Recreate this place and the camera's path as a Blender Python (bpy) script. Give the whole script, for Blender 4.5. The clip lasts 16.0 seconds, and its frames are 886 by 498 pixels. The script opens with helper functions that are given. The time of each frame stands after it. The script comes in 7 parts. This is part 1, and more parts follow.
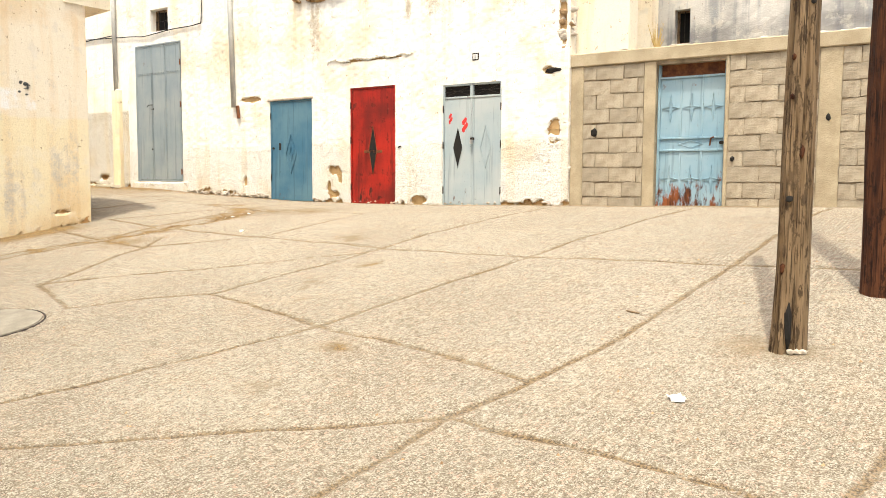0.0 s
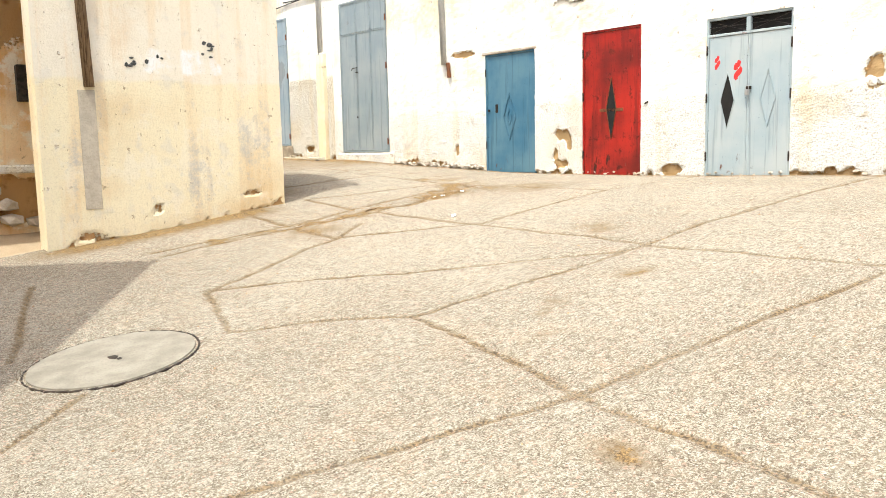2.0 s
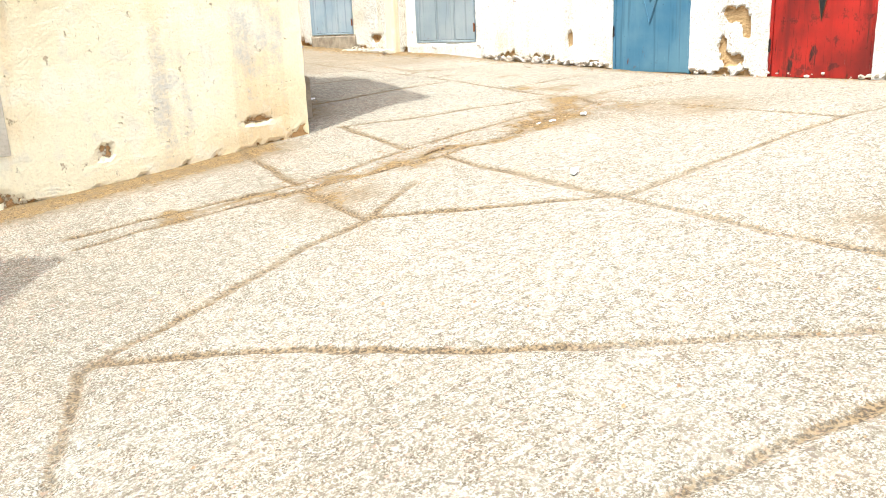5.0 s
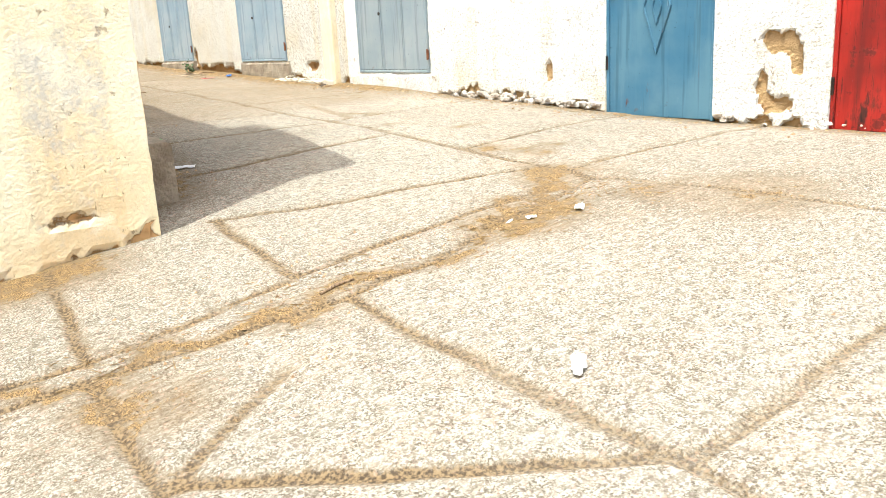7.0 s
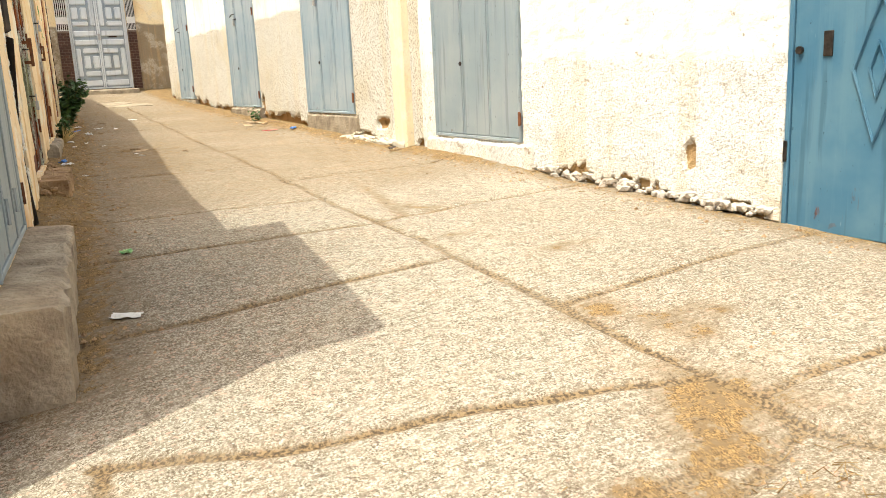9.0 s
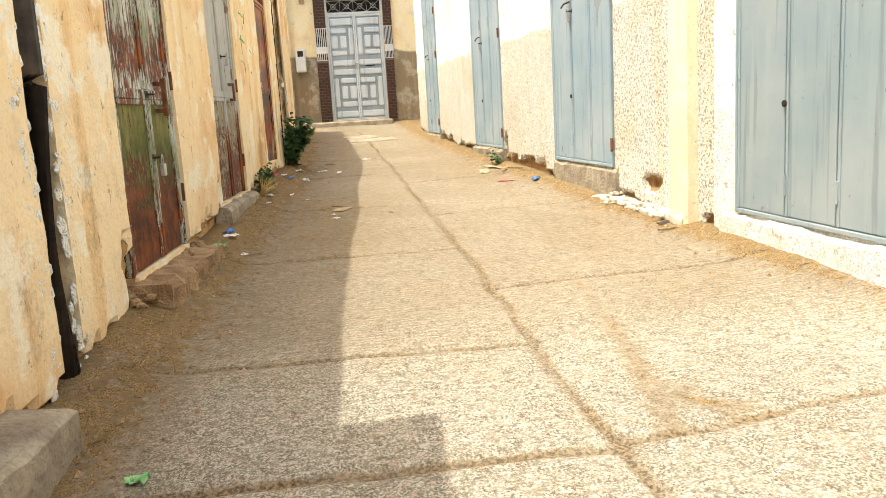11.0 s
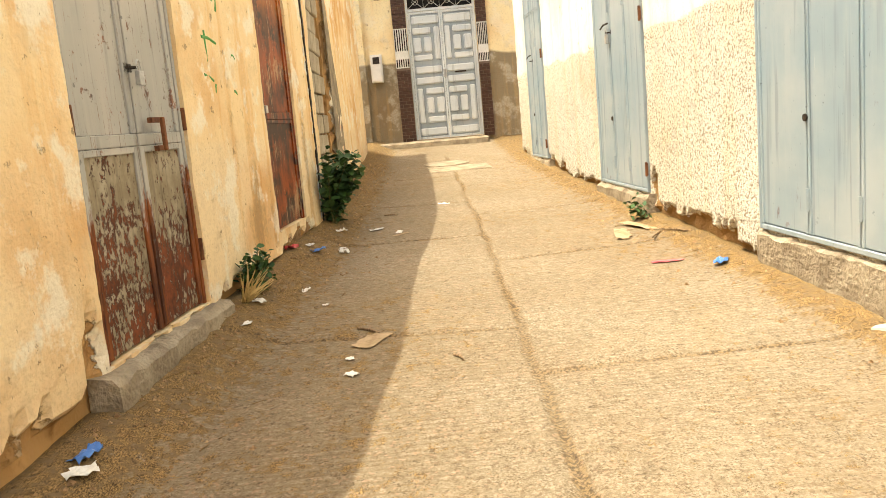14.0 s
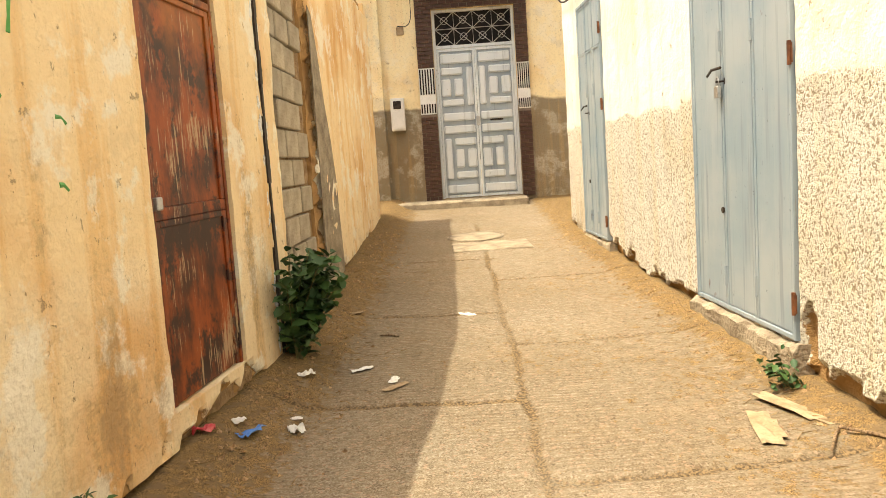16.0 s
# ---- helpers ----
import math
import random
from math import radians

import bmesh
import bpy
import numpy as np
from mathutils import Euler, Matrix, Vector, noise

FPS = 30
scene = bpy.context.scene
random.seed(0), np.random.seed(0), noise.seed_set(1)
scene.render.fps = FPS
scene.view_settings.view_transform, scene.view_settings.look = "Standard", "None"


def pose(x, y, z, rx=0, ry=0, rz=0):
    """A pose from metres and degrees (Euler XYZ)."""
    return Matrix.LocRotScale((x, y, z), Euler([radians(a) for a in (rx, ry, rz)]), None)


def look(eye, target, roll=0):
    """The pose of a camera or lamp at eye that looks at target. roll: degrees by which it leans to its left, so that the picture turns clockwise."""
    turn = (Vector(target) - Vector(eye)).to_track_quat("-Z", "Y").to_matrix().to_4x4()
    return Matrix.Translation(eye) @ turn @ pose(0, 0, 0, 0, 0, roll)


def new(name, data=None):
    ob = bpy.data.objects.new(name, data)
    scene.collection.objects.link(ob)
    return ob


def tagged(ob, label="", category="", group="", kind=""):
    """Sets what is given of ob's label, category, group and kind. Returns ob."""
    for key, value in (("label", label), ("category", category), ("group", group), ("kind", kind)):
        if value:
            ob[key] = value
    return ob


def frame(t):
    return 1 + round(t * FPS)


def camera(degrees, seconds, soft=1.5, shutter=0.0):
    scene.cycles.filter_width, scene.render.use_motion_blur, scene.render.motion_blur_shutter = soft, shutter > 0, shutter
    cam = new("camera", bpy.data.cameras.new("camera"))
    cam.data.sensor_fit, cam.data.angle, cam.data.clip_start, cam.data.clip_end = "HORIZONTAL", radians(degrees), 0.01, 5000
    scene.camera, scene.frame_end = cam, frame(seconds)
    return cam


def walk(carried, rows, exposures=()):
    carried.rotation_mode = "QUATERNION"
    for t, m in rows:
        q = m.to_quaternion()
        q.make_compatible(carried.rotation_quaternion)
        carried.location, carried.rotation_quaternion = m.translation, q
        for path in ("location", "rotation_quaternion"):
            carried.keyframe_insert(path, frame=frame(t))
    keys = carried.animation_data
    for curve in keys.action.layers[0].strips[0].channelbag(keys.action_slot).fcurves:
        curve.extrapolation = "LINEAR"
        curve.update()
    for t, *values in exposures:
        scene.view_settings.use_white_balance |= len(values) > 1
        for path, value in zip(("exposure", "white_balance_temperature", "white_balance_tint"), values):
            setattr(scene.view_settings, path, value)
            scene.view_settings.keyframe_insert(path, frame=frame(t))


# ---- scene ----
cam = camera(57.4, 16.0, soft=0.8)
PATH = [
    (0, (-0.081, 0.013, 1.264), (-1.249, 1.628, 1.099), 0.3),
    (0.5, (-0.58, 0.431, 1.235), (-1.857, 1.957, 1.028), -0.0),
    (1, (-1.058, 0.825, 1.267), (-2.429, 2.265, 1.046), -0.5),
    (1.5, (-1.559, 1.219, 1.319), (-3.015, 2.575, 1.112), -0.7),
    (2, (-2.047, 1.658, 1.327), (-3.581, 2.917, 1.076), -1.2),
    (2.5, (-2.566, 2.005, 1.289), (-4.148, 3.163, 0.897), -2.9),
    (3, (-3.011, 2.396, 1.222), (-4.624, 3.475, 0.738), -3.7),
    (3.5, (-3.486, 2.791, 1.255), (-5.114, 3.837, 0.747), -3.0),
    (3.7, (-3.72, 2.938, 1.279), (-5.345, 3.983, 0.765), -2.7),
    (5.8, (-5.748, 4.656, 1.518), (-7.385, 5.676, 0.989), -2.6),
    (6, (-5.958, 4.824, 1.503), (-7.594, 5.846, 0.975), -2.7),
    (6.5, (-6.433, 5.191, 1.57), (-8.061, 6.235, 1.06), -2.9),
    (7, (-6.9, 5.559, 1.621), (-8.505, 6.64, 1.117), -3.1),
    (7.5, (-7.364, 5.905, 1.669), (-8.945, 7.03, 1.184), -2.8),
    (8, (-7.802, 6.304, 1.688), (-9.408, 7.406, 1.232), -2.3),
    (8.5, (-8.276, 6.648, 1.758), (-9.951, 7.651, 1.325), -2.2),
    (8.7, (-8.467, 6.77, 1.813), (-10.172, 7.724, 1.386), -2.4),
    (10.8, (-10.987, 8.033, 1.97), (-12.921, 8.376, 1.594), -3.4),
    (11, (-11.245, 8.079, 2.027), (-13.198, 8.343, 1.684), -3.3),
    (11.5, (-11.849, 8.181, 2.162), (-13.835, 8.265, 1.938), -2.9),
    (12, (-12.489, 8.295, 2.263), (-14.489, 8.285, 2.214), -1.2),
    (12.5, (-13.064, 8.342, 2.278), (-15.063, 8.319, 2.27), -1.1),
    (13, (-13.65, 8.442, 2.21), (-15.641, 8.435, 2.017), -3.8),
    (13.5, (-14.298, 8.48, 2.205), (-16.276, 8.492, 1.907), -4.9),
    (14, (-14.94, 8.583, 2.221), (-16.915, 8.587, 1.907), -5.1),
    (14.5, (-15.563, 8.667, 2.265), (-17.536, 8.646, 1.938), -5.3),
    (15, (-16.224, 8.711, 2.298), (-18.199, 8.683, 1.985), -5.0),
    (15.5, (-16.939, 8.756, 2.474), (-18.922, 8.709, 2.214), -4.6),
    (16, (-17.575, 8.718, 2.519), (-19.562, 8.648, 2.301), -3.8),
]
EXPOSURES = ((0.0, 0.93, 6550, 4), (0.5, 0.97, 6250, 3), (1.0, 1.0, 6150, 2), (2.0, 1.06, 6000, 3), (3.0, 1.32, 5700, 2), (3.6, 1.38, 5500, 2), (6.5, 1.34, 5600, 1), (7.5, 1.28, 5800, 1), (8.5, 1.2, 6400, 2), (11.0, 1.36, 6400, 0), (11.5, 1.42, 6450, 0), (12.5, 1.3, 7250, 3), (13.5, 1.38, 7400, 2), (14.5, 1.42, 7600, 2), (16.0, 1.22, 7650, 4))
walk(cam, [(t, look(eye, target, roll)) for t, eye, target, roll in PATH], EXPOSURES)

# ---- light ----
SUN_EL, SUN_AZ = 70.0, 157.7          # degrees; azimuth clockwise from +y
world = bpy.data.worlds.new("sky")
scene.world = world
world.use_nodes = True
wn = world.node_tree
sky = wn.nodes.new("ShaderNodeTexSky")
sky.sky_type, sky.sun_disc = "NISHITA", False
sky.sun_elevation, sky.sun_rotation = radians(SUN_EL), radians(SUN_AZ)
sky.air_density, sky.dust_density = 1.0, 8.0
wn.links.new(sky.outputs["Color"], wn.nodes["Background"].inputs["Color"])
wn.nodes["Background"].inputs["Strength"].default_value = 0.15
sun_data = bpy.data.lights.new("sun", "SUN")
sun_data.energy, sun_data.angle, sun_data.color = 2.1, radians(0.55), (1.0, 0.94, 0.84)
sun = new("sun", sun_data)
sx, sy = math.sin(radians(SUN_AZ)) * math.cos(radians(SUN_EL)), math.cos(radians(SUN_AZ)) * math.cos(radians(SUN_EL))
sun.matrix_basis = look((sx * 40, sy * 40, math.sin(radians(SUN_EL)) * 40), (0, 0, 0))


# ---- ground heights ----
def poly_plaza(x, y):
    u, v = (x + 6) / 6, (y - 6) / 6
    return (0.3662 - 0.0439 * u + 0.9103 * v + 0.1409 * u * u + 0.0775 * u * v - 0.0306 * v * v
            - 0.1234 * u * u * v + 0.1069 * u * v * v - 0.329 * v ** 3 - 0.0474 * u ** 3)


def poly_alley(x, y):
    u, v = (x + 20) / 10, (y - 9) / 2
    return 1.1599 - 0.4003 * u + 0.1234 * u * u + 0.0182 * v + 0.0364 * u * v


def ground_z(x, y):
    x, y = np.asarray(x, float), np.clip(np.asarray(y, float), -1, 13)
    w = np.clip((x + 14.5) / 3, 0, 1)
    w = w * w * (3 - 2 * w)
    return w * poly_plaza(np.clip(x, -13, 5), y) + (1 - w) * poly_alley(np.clip(x, -34, -10), np.clip(y, 5, 12))


# ---- noise on arrays ----
def hash2(i, j, s):
    h = np.sin(i * 127.1 + j * 311.7 + s * 74.7) * 43758.5453
    return h - np.floor(h)


def vnoise(x, y, s=0):
    x, y = np.asarray(x, float), np.asarray(y, float)
    i, j = np.floor(x), np.floor(y)
    a, b = x - i, y - j
    a, b = a * a * (3 - 2 * a), b * b * (3 - 2 * b)
    p, q = hash2(i, j, s), hash2(i + 1, j, s)
    r, t = hash2(i, j + 1, s), hash2(i + 1, j + 1, s)
    return (p * (1 - a) + q * a) * (1 - b) + (r * (1 - a) + t * a) * b


def fbm(x, y, s=0, n=4):
    out, k, tot = 0, 1.0, 0
    for o in range(n):
        out = out + k * vnoise(np.asarray(x) * 2 ** o, np.asarray(y) * 2 ** o, s + o * 3)
        tot += k
        k *= 0.55
    return out / tot


def step01(a, b, v):
    t = np.clip((v - a) / (b - a), 0, 1)
    return t * t * (3 - 2 * t)


# ---- materials ----
class Mat:
    """A node material under construction."""

    def __init__(self, name, rough=0.9, metal=0.0, spec=0.3):
        self.m = bpy.data.materials.new(name)
        self.m.use_nodes = True
        self.t = self.m.node_tree
        self.b = self.t.nodes["Principled BSDF"]
        self.b.inputs["Roughness"].default_value = rough
        self.b.inputs["Metallic"].default_value = metal
        self.b.inputs["Specular IOR Level"].default_value = spec
        self.co = self.t.nodes.new("ShaderNodeTexCoord").outputs["Object"]

    def node(self, kind, **ins):
        n = self.t.nodes.new(kind)
        for k, v in ins.items():
            self.put(n.inputs[k.replace("_", " ")], v)
        return n

    def put(self, sock, v):
        if hasattr(v, "is_linked"):
            self.t.links.new(v, sock)
        elif isinstance(v, tuple) and len(v) == 3 and sock.type == "RGBA":
            sock.default_value = (*v, 1)
        else:
            sock.default_value = v

    def scaled(self, s):
        n = self.t.nodes.new("ShaderNodeMapping")
        self.t.links.new(self.co, n.inputs["Vector"])
        n.inputs["Scale"].default_value = s
        return n.outputs["Vector"]

    def noise(self, scale, detail=4.0, vec=None, dist=0.0, rough=0.55):
        n = self.node("ShaderNodeTexNoise", Vector=vec or self.co, Scale=scale, Detail=detail, Distortion=dist, Roughness=rough)
        return n.outputs["Fac"]

    def voronoi(self, scale, vec=None, feature="F1", out="Distance"):
        n = self.node("ShaderNodeTexVoronoi", Vector=vec or self.co, Scale=scale)
        n.feature = feature
        return n.outputs[out]

    def ramp(self, fac, a, b):
        n = self.node("ShaderNodeMapRange", Value=fac, From_Min=a, From_Max=b)
        n.interpolation_type = "SMOOTHSTEP"
        return n.outputs["Result"]

    def mix(self, fac, a, b, blend="MIX"):
        n = self.t.nodes.new("ShaderNodeMix")
        n.data_type, n.blend_type = "RGBA", blend
        self.put(n.inputs[0], fac), self.put(n.inputs[6], a), self.put(n.inputs[7], b)
        return n.outputs[2]

    def math(self, op, a, b=0.0):
        n = self.t.nodes.new("ShaderNodeMath")
        n.operation = op
        self.put(n.inputs[0], a), self.put(n.inputs[1], b)
        return n.outputs[0]

    def attr(self, name):
        n = self.t.nodes.new("ShaderNodeAttribute")
        n.attribute_name = name
        return n.outputs["Fac"]

    def axis(self, k):
        n = self.node("ShaderNodeSeparateXYZ", Vector=self.co)
        return n.outputs[k]

    def chance(self):
        return self.t.nodes.new("ShaderNodeObjectInfo").outputs["Random"]

    def done(self, colour, height=None, strength=0.4, dist=0.01, rough=None):
        self.put(self.b.inputs["Base Color"], colour)
        if height is not None:
            bump = self.node("ShaderNodeBump", Strength=strength, Distance=dist, Height=height)
            self.t.links.new(bump.outputs["Normal"], self.b.inputs["Normal"])
        if rough is not None:
            self.put(self.b.inputs["Roughness"], rough)
        return self.m


def plaster(name, top, low, split, rough_low=True, stain=(0.62, 0.42, 0.2), stain_amount=0.5, streak=0.4, blotch=(0.5, 0.48, 0.45), patina=0.35, pale=(0.84, 0.79, 0.68), pit_strength=0.5, grime=(0.36, 0.29, 0.19), earths=((0.20, 0.10, 0.04), (0.50, 0.30, 0.13))):
    """Lime-washed plaster: smooth above split (z), rough-cast below, with streaks and stains; bare earth where dmg is high, water stains where soot is."""
    k = Mat(name, 0.93, spec=0.15)
    z = k.axis("Z")
    wob = k.math("MULTIPLY", k.math("SUBTRACT", k.noise(1.1, 4), 0.5), 0.35)
    below = k.ramp(k.math("ADD", z, wob), split + 0.03, split - 0.03)
    big, mid, fine = k.noise(0.7, 5), k.noise(4.0, 5), k.noise(45.0, 3)
    col = k.mix(below, top, low)
    runs = k.noise(1.0, 5, k.scaled((5.0, 5.0, 0.35)))
    col = k.mix(k.math("MULTIPLY", k.ramp(runs, 0.50, 0.64), streak), col, stain)
    col = k.mix(k.math("MULTIPLY", k.ramp(big, 0.48, 0.66), stain_amount), col, stain, "MULTIPLY")
    col = k.mix(k.math("MULTIPLY", k.ramp(mid, 0.56, 0.66), 0.28), col, blotch)
    chips = k.math("MULTIPLY", k.ramp(k.noise(9.0, 6, rough=0.72), 0.625, 0.65), 0.7)
    col = k.mix(chips, col, (0.36, 0.25, 0.15))
    col = k.mix(k.math("MULTIPLY", k.ramp(k.noise(2.3, 6, rough=0.65), 0.52, 0.60), patina), col, pale)
    flecks = k.ramp(k.noise(1.0, 5, k.scaled((30.0, 30.0, 9.0)), rough=0.72), 0.645, 0.67)
    col = k.mix(k.math("MULTIPLY", flecks, 0.65), col, (0.22, 0.14, 0.08))
    col = k.mix(k.math("MULTIPLY", k.ramp(k.noise(26.0, 6, rough=0.8), 0.5, 0.62), 0.22), col, tuple(0.7 * c for c in low))
    soot = k.attr("soot")
    dabs = k.math("ADD", k.math("MULTIPLY", k.math("SUBTRACT", runs, 0.5), 1.6), k.math("MULTIPLY", k.math("SUBTRACT", k.noise(7.0, 7, rough=0.75), 0.5), 1.6))
    col = k.mix(k.math("MULTIPLY", k.ramp(k.math("ADD", soot, k.math("ADD", dabs, k.math("SUBTRACT", k.noise(30.0, 5, rough=0.75), 0.5))), 0.25, 0.85), 0.75), col, grime)
    col = k.mix(k.ramp(k.math("SUBTRACT", k.math("MULTIPLY", dabs, 0.4), soot), 0.4, 0.6), col, (0.85, 0.84, 0.81))
    # rough-cast pits: lower in the bump, browned to imitate the shade inside
    pits = k.math("ADD", k.math("MULTIPLY", k.noise(52.0, 3, dist=0.8, rough=0.6), 0.85), k.math("MULTIPLY", k.noise(140.0, 2, rough=0.7), 0.2))
    col = k.mix(k.math("MULTIPLY", below, k.math("MULTIPLY", k.ramp(pits, 0.54, 0.595), pit_strength if rough_low else 0.08)), col, (0.31, 0.22, 0.12))
    d = k.ramp(k.math("ADD", k.attr("dmg"), k.math("MULTIPLY", k.math("SUBTRACT", k.noise(17.0, 7, rough=0.7), 0.5), 1.1)), 0.44, 0.54)
    earth = k.mix(k.ramp(k.noise(11.0, 5), 0.35, 0.65), *earths)
    earth = k.mix(k.ramp(k.voronoi(7.0), 0.15, 0.5), earth, tuple(0.9 * c for c in earths[1]))
    col = k.mix(d, col, earth)
    h = k.math("ADD", k.math("MULTIPLY", fine, 0.35), k.math("MULTIPLY", mid, 0.5))
    h = k.math("SUBTRACT", h, k.math("MULTIPLY", below, k.math("MULTIPLY", k.math("SUBTRACT", pits, 0.5), 3.0 * pit_strength + 0.3 if rough_low else 0.15)))
    h = k.math("SUBTRACT", h, k.math("MULTIPLY", chips, 0.5))
    h = k.math("SUBTRACT", h, k.math("MULTIPLY", d, 0.8))
    return k.done(col, h, 0.9, 0.02)


M_WHITE = plaster("white_limewash", (0.84, 0.82, 0.76), (0.85, 0.835, 0.79), 1.9, stain=(0.80, 0.62, 0.34), stain_amount=0.5, streak=0.25, pit_strength=0.4, patina=0.18, earths=((0.21, 0.105, 0.04), (0.52, 0.35, 0.17)))
M_ROUGHCAST = plaster("cream_roughcast", (0.85, 0.83, 0.76), (0.86, 0.83, 0.74), 2.8, stain=(0.82, 0.66, 0.36), stain_amount=0.4, streak=0.28, pit_strength=0.8)
M_OCHRE = plaster("ochre_plaster", (0.84, 0.66, 0.40), (0.84, 0.68, 0.44), 2.2, False, stain=(0.74, 0.43, 0.15), stain_amount=0.6, streak=0.5, blotch=(0.60, 0.47, 0.30), patina=0.85, pale=(0.86, 0.80, 0.66), grime=(0.40, 0.28, 0.15))
M_CREAM = plaster("cream_plaster", (0.83, 0.76, 0.62), (0.84, 0.75, 0.53), 2.15, False, stain=(0.75, 0.53, 0.26), stain_amount=0.4, streak=0.3, blotch=(0.58, 0.56, 0.52), grime=(0.50, 0.48, 0.44))
M_HOUSE = plaster("yellow_house_plaster", (0.84, 0.72, 0.46), (0.30, 0.255, 0.18), 3.44, True, stain=(0.76, 0.52, 0.24), stain_amount=0.4, streak=0.3)
M_GREYWALL = plaster("grey_weathered_plaster", (0.62, 0.60, 0.56), (0.55, 0.53, 0.50), 4.0, False, stain=(0.32, 0.33, 0.35), stain_amount=0.7, streak=0.8)
M_SLABPAINT = plaster("cream_painted_slab", (0.80, 0.72, 0.56), (0.80, 0.72, 0.56), 0.0, False, stain_amount=0.3, streak=0.15)


def concrete_ground():
    k = Mat("brushed_concrete_with_dirt", 0.95, spec=0.12)
    # dirt holds real dirt plus the cable shadow painted across the lane
    jd, dirt = k.attr("jd"), k.attr("dirt")
    big, mid = k.noise(0.55, 4), k.noise(3.2, 5)
    grain = k.noise(105.0, 4, rough=0.75)
    grain2 = k.noise(260.0, 2)
    cell = k.node("ShaderNodeSeparateColor", Color=k.voronoi(80.0, out="Color"))
    pv, pw = cell.outputs[0], cell.outputs[1]
    clean = k.ramp(dirt, 0.6, 0.1)
    col = k.mix(k.ramp(big, 0.35, 0.7), (0.215, 0.185, 0.137), (0.285, 0.252, 0.195))
    col = k.mix(k.math("MULTIPLY", k.ramp(mid, 0.45, 0.75), 0.4), col, (0.35, 0.265, 0.175))
    col = k.mix(k.math("MULTIPLY", k.ramp(k.noise(1.7, 6, rough=0.7), 0.52, 0.68), 0.55), col, (0.20, 0.158, 0.11))
    worn = k.ramp(k.noise(14.0, 5, rough=0.7), 0.35, 0.6)
    col = k.mix(k.math("MULTIPLY", k.ramp(grain, 0.5, 0.58), k.math("ADD", k.math("MULTIPLY", clean, 0.5), 0.2)), col, (0.53, 0.487, 0.405))
    col = k.mix(k.math("MULTIPLY", k.math("MULTIPLY", k.ramp(grain, 0.48, 0.43), worn), 0.85), col, (0.075, 0.056, 0.036))
    coarse = k.noise(1.0, 7, k.scaled((34.0, 20.0, 20.0)), rough=0.8)
    col = k.mix(k.math("MULTIPLY", k.ramp(coarse, 0.5, 0.40), 0.5), col, (0.115, 0.088, 0.058))
    col = k.mix(k.math("MULTIPLY", k.ramp(coarse, 0.54, 0.62), 0.35), col, (0.55, 0.505, 0.42))
    col = k.mix(k.math("MULTIPLY", k.ramp(pv, 0.90, 0.94), 0.6), col, (0.14, 0.10, 0.075))
    col = k.mix(k.math("MULTIPLY", k.ramp(pw, 0.90, 0.94), 0.5), col, (0.50, 0.33, 0.25))
    ridge = k.node("ShaderNodeTexWave", Vector=k.scaled((1.0, 0.12, 1.0)), Scale=7.5, Distortion=3.5, Detail=4.0, Detail_Scale=2.0)
    ridges = ridge.outputs["Fac"]
    brushed = k.ramp(k.noise(0.9, 4), 0.4, 0.6)
    col = k.mix(k.math("MULTIPLY", k.ramp(ridges, 0.4, 0.08), k.math("ADD", k.math("MULTIPLY", brushed, k.math("SUBTRACT", 0.42, k.math("MULTIPLY", clean, 0.26))), 0.06)), col, (0.13, 0.092, 0.055))
    wob = k.math("MULTIPLY", k.math("SUBTRACT", k.noise(6.0, 4), 0.5), 0.035)
    wob = k.math("ADD", wob, k.math("MULTIPLY", k.math("SUBTRACT", k.noise(38.0, 5, rough=0.75), 0.5), 0.06))
    seam = k.math("MULTIPLY", k.ramp(k.math("ADD", jd, wob), 0.036, 0.015), k.math("ADD", k.math("MULTIPLY", k.ramp(k.noise(0.8, 3), 0.38, 0.6), 0.35), 0.65))
    soil = k.mix(k.ramp(k.noise(70.0, 4), 0.38, 0.62), (0.055, 0.038, 0.022), (0.24, 0.165, 0.085))
    dn = k.math("ADD", dirt, k.math("MULTIPLY", k.math("SUBTRACT", k.noise(11.0, 9, rough=0.8), 0.5), 1.5))
    straw = k.mix(k.ramp(k.noise(95.0, 5, k.scaled((1.0, 2.2, 1.0)), rough=0.8), 0.42, 0.6), (0.06, 0.034, 0.013), (0.40, 0.255, 0.10))
    straw = k.mix(k.ramp(k.noise(13.0, 6, rough=0.75), 0.46, 0.6), straw, (0.17, 0.115, 0.058))
    col = k.mix(k.math("MULTIPLY", k.math("MINIMUM", dirt, 0.5), 0.8), col, (0.19, 0.13, 0.068))
    col = k.mix(k.math("MULTIPLY", k.ramp(dn, 0.55, 0.66), 0.85), col, straw)
    bits = k.ramp(k.noise(34.0, 7, rough=0.8), 0.565, 0.62)
    col = k.mix(k.math("MULTIPLY", bits, k.math("MINIMUM", k.math("MULTIPLY", dirt, 1.3), 0.85)), col, (0.05, 0.033, 0.018))
    col = k.mix(k.math("MULTIPLY", seam, 0.9), col, soil)
    h = k.math("ADD", k.math("MULTIPLY", grain, 0.6), k.math("MULTIPLY", grain2, 0.25))
    h = k.math("ADD", h, k.math("MULTIPLY", ridges, 0.22))
    return k.done(col, h, 0.75, 0.012)


M_GROUND = concrete_ground()


